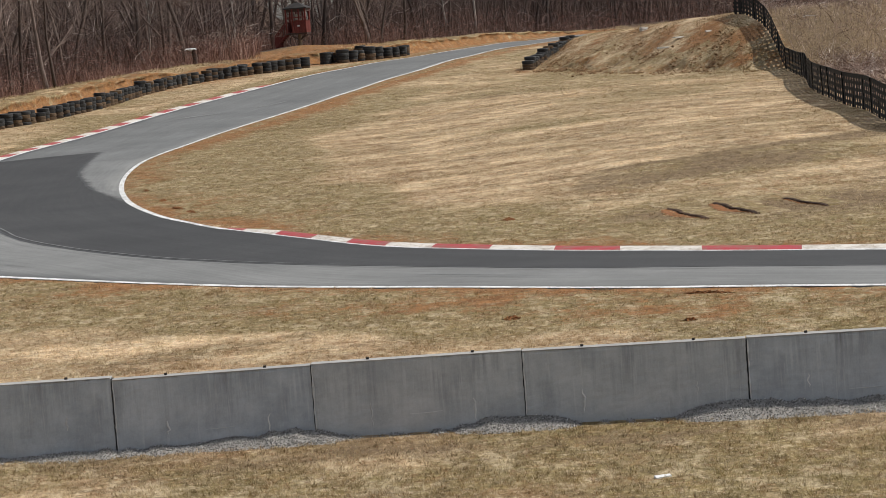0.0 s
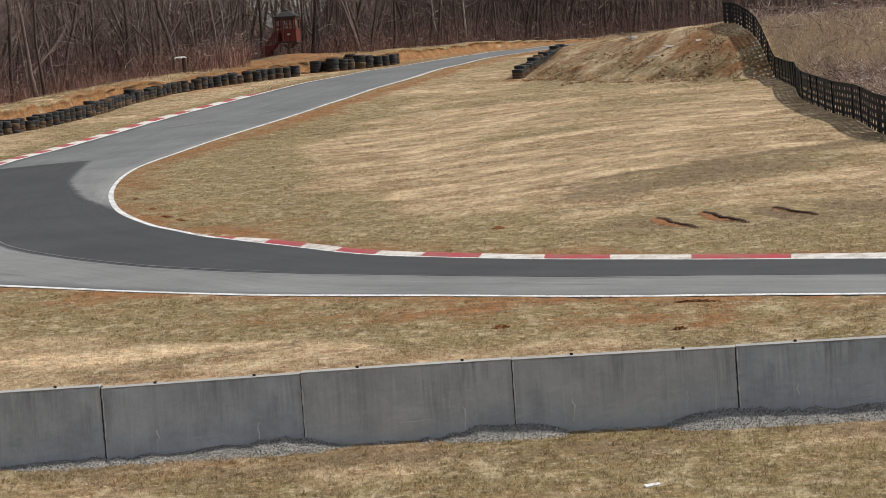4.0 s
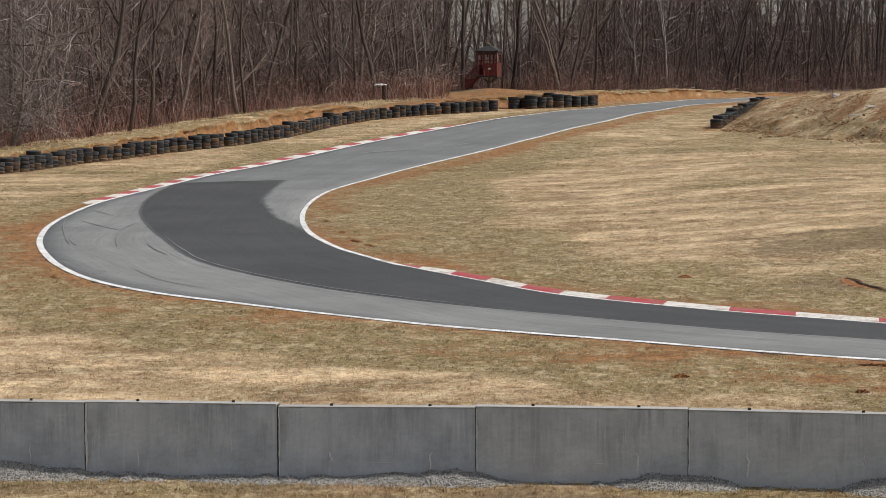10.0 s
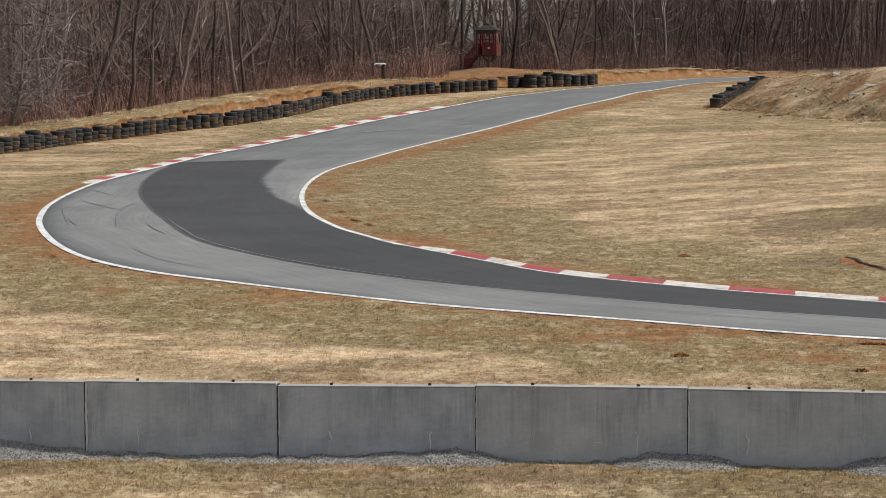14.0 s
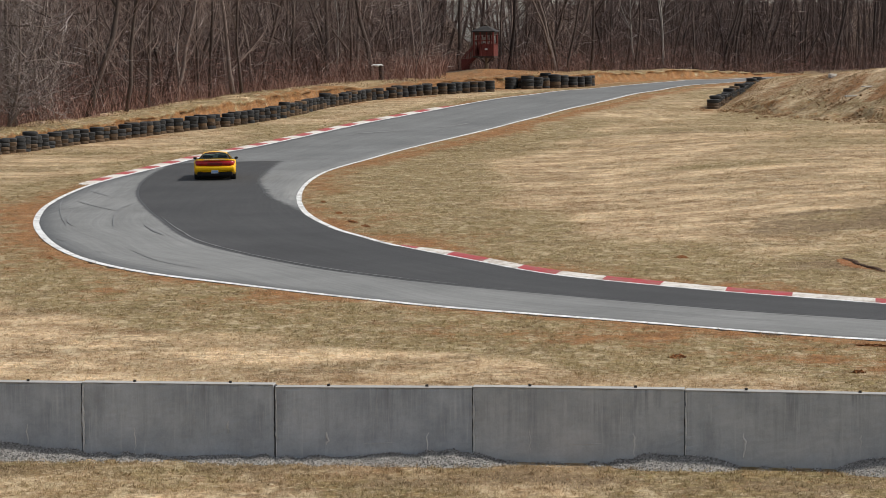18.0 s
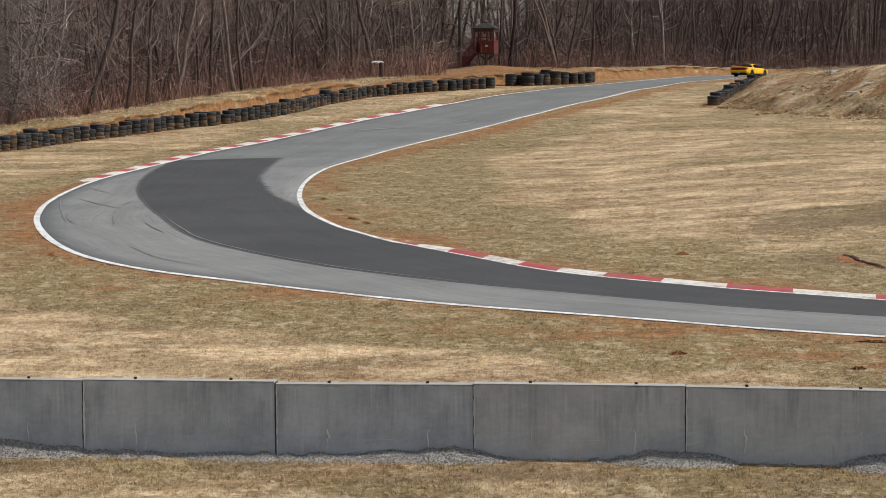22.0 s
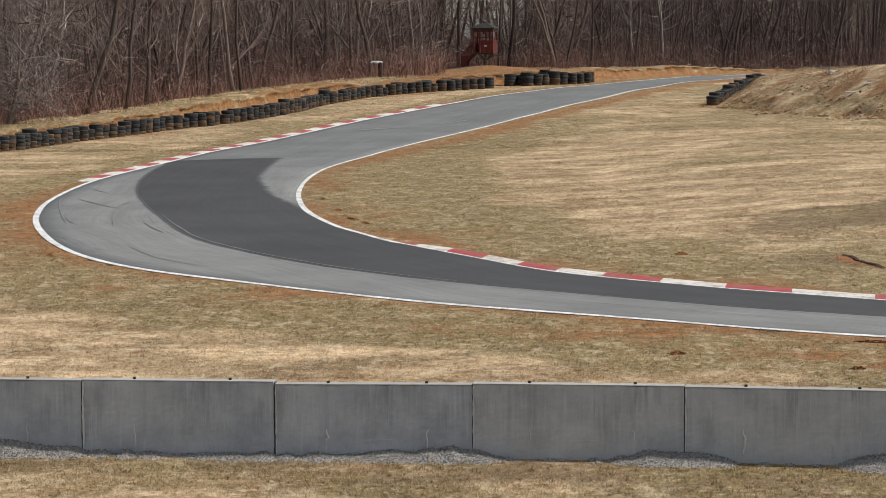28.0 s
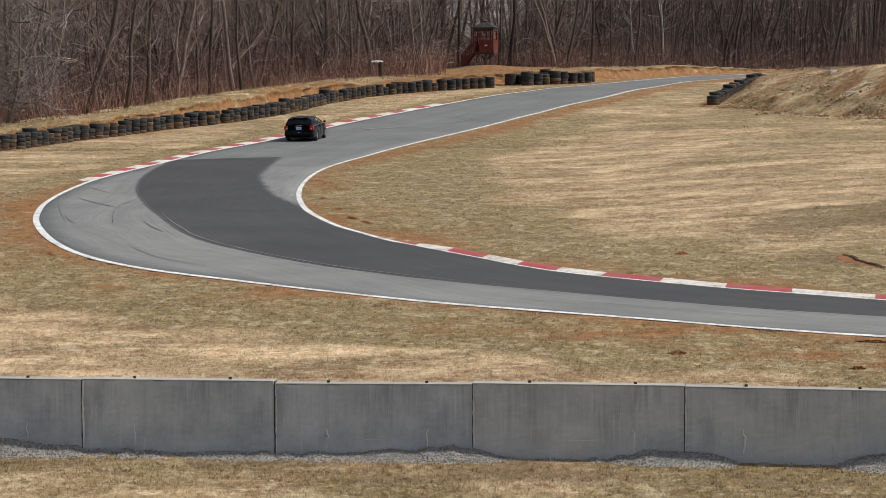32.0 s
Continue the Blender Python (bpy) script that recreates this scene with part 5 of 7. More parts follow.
def tower():
    x0, y0 = 3.42, 183.0
    top = tagged(empty("lookout_tower", pose(x0, y0, z_at(x0, y0) - 0.05, 0, 0, -14) @ Matrix.Diagonal((0.82, 0.84, 1, 1))), "small red wooden marshal lookout on a stilt with stairs", "tower")
    fl = 1.02
    bm = bmesh.new()
    vs, fs = tube([(0.1, 0.0, 0), (0.1, 0, fl)], [0.19, 0.17], 10)
    piece("stilt", mesh_from("stilt", vs, fs, M_POST), top, None, "thick tan timber stilt")
    bm.free()
    for sx, sy in ((-0.85, -0.8), (0.9, -0.8), (0.9, 0.8), (-0.85, 0.8)):
        vs, fs = tube([(0.1, 0, 0.45), (sx, sy, fl)], [0.05, 0.05], 4)
        piece("brace", mesh_from("brace", vs, fs, M_DARKWOOD), top)
    bm = bmesh.new()
    box_bm(bm, (2.1, 1.9, 0.14), (0, 0, fl), None, 0.015)
    part("platform", bm, M_DARKWOOD, top)
    for sx in (-0.96, -0.32, 0.32, 0.96):
        for sy in (-0.86, 0.86):
            piece("post", box("post", (0.15, 0.15, 1.95), (sx, sy, fl + 1.0), M_REDWOOD, 0.01), top)
    for k in range(10):
        x = -0.1 + 0.112 * k
        piece("plank", box("plank", (0.105, 0.03, 0.98), (x, -0.93, fl + 0.5), M_REDWOOD, 0.006), top)
    for k in range(15):
        y = -0.82 + 0.117 * k
        piece("plank", box("plank", (0.03, 0.11, 0.98), (1.02, y, fl + 0.5), M_REDWOOD, 0.006), top)
        if k > 6:
            piece("plank", box("plank", (0.03, 0.11, 0.98), (-1.02, y, fl + 0.5), M_REDWOOD, 0.006), top)
    for k in range(18):
        piece("plank", box("plank", (0.105, 0.03, 0.98), (-0.95 + 0.112 * k, 0.93, fl + 0.5), M_REDWOOD, 0.006), top)
    piece("sill", box("sill", (1.3, 0.12, 0.06), (0.4, -0.94, fl + 1.02), M_REDWOOD, 0.01), top)
    piece("sill", box("sill", (0.12, 1.85, 0.06), (1.02, 0, fl + 1.02), M_REDWOOD, 0.01), top)
    piece("sign", box("sign", (0.26, 0.02, 0.11), (0.28, -0.965, fl + 0.62), M_SCRAP, 0.003), top, None, "small pale sign")
    piece("light_panel", box("light_panel", (0.30, 0.04, 0.45), (-0.25, 0.80, fl + 1.35), M_SLAB, 0.005), top, None, "pale board hung inside")
    for sy in (-0.86, 0.86):
        piece("eaves_beam", box("eaves_beam", (2.05, 0.12, 0.22), (0, sy, fl + 1.86), M_DARKWOOD, 0.01), top)
    for sx in (-0.96, 0.96):
        piece("eaves_beam", box("eaves_beam", (0.12, 1.6, 0.22), (sx, 0, fl + 1.86), M_DARKWOOD, 0.01), top)
    for sx in (-0.64, 0.0, 0.64):
        piece("rail", box("rail", (0.52, 0.07, 0.09), (sx, -0.87, fl + 1.30), M_REDWOOD, 0.008), top)
    bm = bmesh.new()
    r1, r0, zt = 1.17, 0.14, fl + 1.98
    lo = [bm.verts.new((sx * r1, sy * r1 * 0.93, zt)) for sx, sy in ((-1, -1), (1, -1), (1, 1), (-1, 1))]
    md = [bm.verts.new((sx * r1, sy * r1 * 0.93, zt + 0.09)) for sx, sy in ((-1, -1), (1, -1), (1, 1), (-1, 1))]
    hi = [bm.verts.new((sx * r0, sy * r0, zt + 0.52)) for sx, sy in ((-1, -1), (1, -1), (1, 1), (-1, 1))]
    bm.faces.new(lo[::-1])
    bm.faces.new(hi)
    for i in range(4):
        j = (i + 1) % 4
        bm.faces.new((lo[i], lo[j], md[j], md[i]))
        bm.faces.new((md[i], md[j], hi[j], hi[i]))
    roof = part("roof", bm, M_SHINGLE, top, "low hipped grey shingle roof")
    piece("cap", box("cap", (0.34, 0.34, 0.08), (0, 0, zt + 0.55), M_DARKWOOD, 0.01), roof)
    # stairs up the open side
    for k in range(6):
        piece("step", box("step", (0.26, 0.85, 0.05), (-2.05 + 0.19 * k, -0.35, 0.14 + 0.165 * k), M_REDWOOD, 0.008), top)
    for sy in (-0.80, 0.10):
        vs, fs = tube([(-2.2, sy, 0.0), (-1.0, sy, fl)], [0.09, 0.09], 4)
        piece("stringer", mesh_from("stringer", vs, fs, M_REDWOOD), top)
        vs, fs = tube([(-2.2, sy, 0.92), (-1.0, sy, fl + 0.95)], [0.055, 0.055], 4)
        piece("handrail", mesh_from("handrail", vs, fs, M_REDWOOD), top)
        for u in (0.0, 0.33, 0.66):
            piece("baluster", box("baluster", (0.07, 0.07, 0.95), (-2.2 + 1.2 * u, sy, 0.46 + (fl) * u), M_REDWOOD), top)
        bm = bmesh.new()
        box_bm(bm, (0.62, 0.03, 0.8), (-1.95, sy, 0.45), None, 0.0)
        part("stair_panel", bm, M_REDWOOD, top)
    return top


tower()

# ---------------------------------------------------------------- fences


def mesh_panel(length, height):
    """Moulded plastic fence netting: wide bands with square openings."""
    bm = bmesh.new()
    for k, w in ((0, 0.12), (1, 0.125), (2, 0.125), (3, 0.125), (4, 0.16)):
        box_bm(bm, (length, 0.010, w), (length / 2, 0, 0.10 + (height - 0.17) * k / 4))
    n = 2
    for i in range(n):
        box_bm(bm, (0.32, 0.008, height + 0.08), ((i + 0.5) * length / n, 0.002, height / 2 - 0.04))
    return done(bm, "fence_netting", M_BLACKPL)


def black_fence():
    top = tagged(empty("black_fence"), "sagging black plastic netting fence that climbs the mound", "fence")
    run = smooth_line(FENCE_LINE, 0.05)
    s = np.concatenate([[0], np.cumsum(np.linalg.norm(np.diff(run, axis=0), axis=1))])
    n = int(s[-1] / 1.25)
    pts = [(np.interp(d, s, run[:, 0]), np.interp(d, s, run[:, 1])) for d in np.linspace(0, s[-1], n + 1)]
    rng = random.Random(4)
    net = mesh_panel(1.0, 1.18)
    for i, (x, y) in enumerate(pts):
        if i % 2 == 0:
            vs, fs = tube([(0, 0, -0.3), (0, 0, 1.24)], [0.03, 0.03], 6)
            piece("post", mesh_from("post", vs, fs, M_BLACKPL), top, pose(x, y, z_at(x, y), rng.uniform(-3, 3), rng.uniform(-3, 3)))
        if i:
            (xa, ya), (xb, yb) = pts[i - 1], (x, y)
            za, zb = z_at(xa, ya) + 0.06, z_at(xb, yb) + 0.06
            ux = Vector((xb - xa, yb - ya, zb - za))
            m = Matrix.Identity(4)
            across = Vector((-(yb - ya), xb - xa, 0)).normalized()
            for c, vec in ((0, ux), (1, across), (2, Vector((0, 0, 1)))):
                for r in range(3):
                    m[r][c] = vec[r]
            m[0][3], m[1][3], m[2][3] = xa, ya, za
            me = net.copy()
            me.transform(m)
            piece("netting", me, top)
    return top


black_fence()


def rail_fence():
    top = tagged(empty("rail_fence"), "dark weathered post and rail fence behind the mound", "fence")
    pts = [(33.6 + 2.3 * i, 146 + 1.6 * i) for i in range(8)]
    for i, (x, y) in enumerate(pts):
        piece("post", box("post", (0.16, 0.16, 2.0), (0, 0, 0.75), M_DARKWOOD, 0.01), top, pose(x, y, z_at(x, y)))
        if i:
            xa, ya = pts[i - 1]
            for h in (0.55, 1.05, 1.55):
                vs, fs = tube([(xa, ya, z_at(xa, ya) + h), (x, y, z_at(x, y) + h)], [0.085, 0.085], 4)
                piece("rail", mesh_from("rail", vs, fs, M_DARKWOOD), top)


rail_fence()

# ---------------------------------------------------------------- trees and brush


def grow(rng, height, girth, lean, spread, twigs, first):
    """A bare tree: trunk, and limbs that fork into twigs."""
    trunk, limbs = [], []
    p, d = Vector((0, 0, -0.2)), Vector((lean[0], lean[1], 1)).normalized()
    path, n = [p.copy()], 9
    for i in range(n):
        d = (d + Vector((rng.uniform(-0.15, 0.15), rng.uniform(-0.15, 0.15), 0.04))).normalized()
        p = p + d * height / n
        path.append(p.copy())
    radii = [girth * (1.25 if i == 0 else 1) * (1 - 0.86 * (i / n) ** 0.9) for i in range(n + 1)]
    trunk.append(tube(path, radii, 7))

    if rng.random() < 0.75:
        k = rng.randint(1, 4)
        q, w = path[k], rng.uniform(0, 6.283)
        dv = Vector((math.cos(w) * 0.55, math.sin(w) * 0.55, 1)).normalized()
        fork = [q]
        for i in range(6):
            dv = (dv + Vector((rng.uniform(-0.16, 0.16), rng.uniform(-0.16, 0.16), 0.06))).normalized()
            fork.append(fork[-1] + dv * height * 0.1)
        trunk.append(tube(fork, [radii[k] * 0.72 * (1 - 0.13 * i) for i in range(7)], 6))

    def along(u):
        k = min(int(u * n), n - 1)
        return path[k].lerp(path[k + 1], u * n - k), radii[k]

    for j in range(spread):
        u = first + (0.97 - first) * (j + rng.random()) / spread
        q, r = along(u)
        w = rng.uniform(0, 6.283)
        up = rng.uniform(0.35, 1.1)
        dv = Vector((math.cos(w), math.sin(w), up)).normalized()
        ln = height * rng.uniform(0.13, 0.30) * (1.15 - u * 0.6)
        bp = [q]
        for i in range(5):
            dv = (dv + Vector((rng.uniform(-0.2, 0.2), rng.uniform(-0.2, 0.2), rng.uniform(-0.02, 0.22)))).normalized()
            bp.append(bp[-1] + dv * ln / 5)
        br = r * rng.uniform(0.22, 0.42)
        limbs.append(tube(bp, [br, br * 0.8, br * 0.62, br * 0.45, br * 0.3, br * 0.14], 4))
        for t in range(twigs):
            k = rng.randint(1, 5)
            b0 = bp[k]
            tv = (dv + Vector((rng.uniform(-1, 1), rng.uniform(-1, 1), rng.uniform(-0.5, 0.9)))).normalized()
            tl = ln * rng.uniform(0.2, 0.5)
            b1 = b0 + tv * tl * 0.5
            b2 = b1 + (tv + Vector((rng.uniform(-0.5, 0.5), rng.uniform(-0.5, 0.5), rng.uniform(-0.1, 0.4)))).normalized() * tl * 0.5
            rr = max(0.006, br * 0.22)
            limbs.append(tube([b0, b1, b2], [rr, rr * 0.7, rr * 0.3], 3))
    return merge(trunk), merge(limbs)


def tree_kind(seed, height, girth, lean, spread, twigs, first, bark, twig):
    rng = random.Random(seed)
    t, l = grow(rng, height, girth, lean, spread, twigs, first)
    return mesh_from("trunk", *t, bark, smooth=True), mesh_from("crown", *l, twig)


KINDS = []
for s in range(12):
    r = random.Random(300 + s)
    KINDS.append(tree_kind(s, r.uniform(13, 19), r.uniform(0.085, 0.20), (r.uniform(-0.18, 0.18), r.uniform(-0.12, 0.12)), 24, 12, r.uniform(0.06, 0.22), M_BARK if s % 3 == 0 else M_BARK2, M_TWIG))
DARK_KINDS = []
for t, c in KINDS:
    t, c = t.copy(), c.copy()
    t.materials[0], c.materials[0] = M_BARK3, M_DTWIG
    DARK_KINDS.append((t, c))
PALE_KIND = tree_kind(77, 13, 0.12, (0.16, 0.02), 15, 8, 0.22, M_PALE, M_PTWIG)
BUSHY_KIND = tree_kind(78, 9.0, 0.16, (0.14, -0.10), 44, 15, 0.05, M_BARK, M_PTWIG)


def tree(kind, x, y, size, turn, label, group=""):
    top = tagged(empty("tree", pose(x, y, z_at(x, y), 0, 0, turn) @ Matrix.Diagonal((size, size, size, 1))), label, "tree", group)
    piece("trunk", kind[0], top)
    piece("crown", kind[1], top)
    return top


def woods():
    rng = random.Random(55)
    placed = 0
    while placed < 285:
        y = rng.uniform(112, 262)
        x = y * math.tan(radians(rng.uniform(-13.5, 17.5)))
        v = float(behind(x, y))
        if v < 6.0 or (v > 34) or (abs(x - 3) < 3.2 and abs(y - 184) < 5.5) or (abs(x / y - 0.0155) < 0.024 and y < 190):
            continue
        if rng.random() < (v - 6) / 50:
            continue
        pick = rng.randrange(12)
        dark = x + rng.gauss(0, 5) > 12
        tree((DARK_KINDS if dark else KINDS)[pick], x, y, rng.uniform(0.75, 1.2), rng.uniform(0, 360), "bare dark-barked deciduous tree in dense woods" if dark else "bare grey-brown deciduous tree in dense woods", "bare woods behind the track")
        placed += 1
    for x, y, s, a in ((-8.6, 176.5, 0.8, 20), (17.6, 206, 0.85, 160), (20.0, 207, 1.0, 75), (-2.0, 198, 0.8, 60)):
        tree(PALE_KIND, x, y, s, a, "bare pale-barked leaning tree at the wood edge", "bare woods behind the track")
    for x, y, s, a in ((5.5, 190.5, 1.35, 30), (9.0, 196, 1.2, 200), (38.5, 224, 1.3, 80), (27.5, 214, 1.25, 140)):
        tree(DARK_KINDS[4], x, y, s, a, "stout dark-barked bare tree at the wood edge", "bare woods behind the track")
    for x, y, s, a in ((-23.4, 121.5, 0.85, 0), (-26.0, 126.5, 1.0, 80), (-22.6, 131.0, 0.8, 200), (-28.0, 118.0, 1.0, 140)):
        tree(BUSHY_KIND, x, y, s, a, "bare spreading tree with pale drooping twigs", "bare woods behind the track")


woods()


def far_woods():
    """The deeper woods, past counting."""
    rng = random.Random(91)
    bits = []
    for i in range(2300):
        y = rng.uniform(140, 350)
        x = y * math.tan(radians(rng.uniform(-17, 22)))
        v = float(behind(x, y))
        if v < 20 or v > 95 or (0.0 < x / y < 0.06 and rng.random() < 0.55):
            continue
        z, h, g = z_at(x, y), rng.uniform(12, 21), rng.uniform(0.07, 0.22)
        a, b = rng.gauss(0, 1.6), rng.gauss(0, 1.6)
        bits.append(tube([(x, y, z - 0.2), (x + a * 0.5, y, z + h * 0.45), (x + a, y + b, z + h)], [g, g * 0.7, g * 0.15], 5))
        for k in range(12):
            u = rng.uniform(0.02, 0.7)
            w = rng.uniform(0, 6.28)
            ln = rng.uniform(1.4, 4.2)
            p = Vector((x + a * u, y + b * u, z + h * u))
            q = p + Vector((math.cos(w) * ln * 0.5, math.sin(w) * ln * 0.5, ln * rng.uniform(-0.05, 0.6)))
            e = q + Vector((math.cos(w + 0.4) * ln * 0.5, math.sin(w + 0.4) * ln * 0.5, ln * rng.uniform(0.2, 0.6)))
            bits.append(tube([p, q, e], [g * 0.3, g * 0.2, g * 0.06], 3))
    vs, fs = merge(bits)
    tagged(new("far_woods", mesh_from("far_woods", vs, fs, M_DEEP)), "dense bare woods deep behind the track", "woods", kind="stuff")


far_woods()


def stalks(name, x, y, h, wide, bend, mat, label, category, rng, root=None):
    """Upright stems or blades, each one thin bent strip of two triangles and a tip."""
    n = len(x)
    z = land(x, y) - 0.01 if root is None else root
    a = rng.uniform(0, 6.283, n)
    dx, dy = np.cos(a) * wide / 2, np.sin(a) * wide / 2
    bx, by = rng.normal(0, 1, n) * bend * h, rng.normal(0, 1, n) * bend * h
    p = np.empty((n, 5, 3))
    p[:, 0] = np.stack([x - dx, y - dy, z], 1)
    p[:, 1] = np.stack([x + dx, y + dy, z], 1)
    p[:, 2] = np.stack([x - dx * 0.7 + bx * 0.35, y - dy * 0.7 + by * 0.35, z + h * 0.55], 1)
    p[:, 3] = np.stack([x + dx * 0.7 + bx * 0.35, y + dy * 0.7 + by * 0.35, z + h * 0.55], 1)
    p[:, 4] = np.stack([x + bx, y + by, z + h * np.sqrt(np.clip(1 - bend, 0.3, 1))], 1)
    t = np.array([(0, 1, 3), (0, 3, 2), (2, 3, 4)])[None] + (np.arange(n) * 5)[:, None, None]
    return tagged(new(name, tri_mesh(name, p.reshape(-1, 3), t.reshape(-1, 3), mat)), label, category, kind="stuff")


def crooked(name, x, y, z, mat, label, rng, size=1.0):
    """Bare branches: strips of four bent stretches, mostly rising or level, some drooping."""
    n = len(x)
    a, up = rng.uniform(0, 6.283, n), rng.normal(0.5, 0.7, n)
    ln, w = rng.uniform(0.25, 0.9, n) * size, rng.uniform(0.010, 0.036, n) * (0.5 + 0.5 * size) * (1 + 1.3 * (rng.random(n) < 0.10))
    p = np.empty((n, 9, 3))
    q = np.stack([x, y, z], 1)
    for k in range(5):
        side = np.stack([-np.sin(a) * 0.5, np.cos(a) * 0.5, np.full(n, 0.8)], 1) * (w * (1 - 0.2 * k))[:, None] * 0.5
        if k < 4:
            p[:, 2 * k], p[:, 2 * k + 1] = q - side, q + side
        else:
            p[:, 8] = q
        a, up = a + rng.normal(0, 0.45, n), up + rng.normal(0.05, 0.35, n)
        q = q + np.stack([np.cos(a), np.sin(a), up], 1) / np.sqrt(1 + up ** 2)[:, None] * ln[:, None]
    t = np.array([(0, 1, 3), (0, 3, 2), (2, 3, 5), (2, 5, 4), (4, 5, 7), (4, 7, 6), (6, 7, 8)])[None] + (np.arange(n) * 9)[:, None, None]
    return tagged(new(name, tri_mesh(name, p.reshape(-1, 3), t.reshape(-1, 3), mat)), label, "twigs", kind="stuff")


def lying(name, x, y, long, wide, lift, mat, label, rng):
    """Low blades that lie nearly flat, tips a little raised."""
    n = len(x)
    z = land(x, y)
    a = rng.uniform(0, 6.283, n)
    c, s = np.cos(a), np.sin(a)
    p = np.empty((n, 5, 3))
    for k, (u, h, w) in enumerate(((0.0, -0.1, 1.0), (0.0, -0.1, -1.0), (0.5, 0.6, 0.9), (0.5, 0.6, -0.9), (1.0, 1.0, 0.0))):
        p[:, k] = np.stack([x + c * long * u - s * wide * w / 2, y + s * long * u + c * wide * w / 2, z + lift * h], 1)
    t = np.array([(0, 1, 3), (0, 3, 2), (2, 3, 4)])[None] + (np.arange(n) * 5)[:, None, None]
    return tagged(new(name, tri_mesh(name, p.reshape(-1, 3), t.reshape(-1, 3), mat)), label, "grass", kind="stuff")


def wedge(rng, n, y0, y1, left=-13.5, right=17.5, power=1.0):
    y = y0 + (y1 - y0) * rng.random(n) ** power
    x = y * np.tan(np.radians(rng.uniform(left, right, n)))
    return x, y


def undergrowth():
    rng = np.random.default_rng(31)
    x, y = wedge(rng, 420000, 105, 250)
    v = behind(x, y)
    edge = 5.4 - 2.8 * ease((x - 14) / 6) + 0.8 * np.sin(x * 0.35) + 0.5 * np.sin(x * 1.3)
    k = (v > edge) & (v < edge + 5) & ~((np.abs(x - 2.2) < 5.2) & (v < 16))
    x1, y1 = x[k][:7000], y[k][:7000]
    h1, w1 = rng.uniform(0.3, 1.5, len(x1)) * (1 + 0.7 * waver(x1, y1, 0.8)) * (1 + 0.5 * ease((-8 - x1) / 8)), rng.uniform(0.012, 0.035, len(x1))
    red = (x1 + rng.normal(0, 5, len(x1)) < 8) | (rng.random(len(x1)) < 0.25)
    stalks("brush", x1[red], y1[red], h1[red], w1[red], 0.6, M_BRUSH, "dry red-brown brush along the wood edge", "brush", rng)
    stalks("dark_brush", x1[~red], y1[~red], h1[~red], w1[~red], 0.42, M_DARKBRUSH, "dark bare brush along the wood edge", "brush", rng)
    k = (v > edge + 2) & (v < 45) & ~((np.abs(x - 2.2) < 5.2) & (v < 17))
    x2, y2 = x[k][:34000], y[k][:34000]
    stalks("thicket", x2, y2, rng.uniform(0.8, 4.5, len(x2)) ** 1.1, rng.uniform(0.01, 0.035, len(x2)), 0.34, M_DARKBRUSH, "dark bare saplings and thicket between the trunks", "thicket", rng)
    k = (v > 3.0) & (v < edge + 1) & ~((np.abs(x - 2.2) < 4.0) & (v > 4))
    x3, y3 = x[k][:6000], y[k][:6000]
    stalks("bank_grass", x3, y3, rng.uniform(0.06, 0.24, len(x3)), rng.uniform(0.02, 0.05, len(x3)), 0.45, M_STRAW, "dry straw grass on top of the clay bank", "grass", rng)
    # a tangle of bare branches between and before the trunks
    k = (v > edge + 0.5) & (v < 42) & ~((np.abs(x - 2.5) < 5.2) & (v < 17))
    x4, y4 = x[k][-38000:], y[k][-38000:]
    root = land(x4, y4) + rng.uniform(0.3, 11.0, len(x4))
    dark = x4 + rng.normal(0, 4, len(x4)) > 11
    crooked("twig_tangle", x4[~dark], y4[~dark], root[~dark], M_SPRAY, "fine crooked bare branches filling the woods", rng)
    crooked("dark_twig_tangle", x4[dark], y4[dark], root[dark], M_DSPRAY, "fine dark crooked branches filling the woods", rng)
    k = (v > edge - 0.4) & (v < edge + 6) & ~((np.abs(x - 2.2) < 5.2) & (v < 16))
    x5, y5 = x[k][-40000:], y[k][-40000:]
    low = rng.uniform(0.0, 1.0, len(x5)) ** 1.6 * (1.9 + 1.2 * waver(x5, y5, 0.5)) * (1 + 0.5 * ease((-8 - x5) / 8))
    crooked("edge_brush", x5, y5, land(x5, y5) + np.clip(low, 0, 4), M_EDGE, "tangled red-brown brush along the wood edge", rng, 0.27)
    # weeds on the slope past the black fence
    x = rng.uniform(18, 52, 100000)
    y = rng.uniform(60, 172, 100000)
    fx = fence_x(y)
    k = (x > fx + 0.8) & (x < y * math.tan(radians(18)))
    x, y = x[k], y[k]
    patch = np.sin(x * 0.7 + y * 0.2) * np.sin(y * 0.31 - x * 0.4)
    h = rng.uniform(0.12, 0.5, len(x)) * (1 + 0.9 * np.clip(patch, 0, 1))
    stalks("weeds", x, y, h, rng.uniform(0.012, 0.03, len(x)), 0.55, M_WEED, "tall dead straw weeds on the slope behind the fence", "weeds", rng)


undergrowth()


def arching_bush():
    """Pale twigs that arch out over the brush at the wood edge."""
    rng = np.random.default_rng(88)
    n = 1500
    x, y, z = rng.normal(-22.6, 1.5, n), rng.normal(121.5, 1.6, n), rng.uniform(0.8, 7.5, n)
    crooked("arching_twigs", x, y, land(x, y) + z, M_ARCH, "pale arching bare twigs at the wood edge", rng, 1.05)


arching_bush()


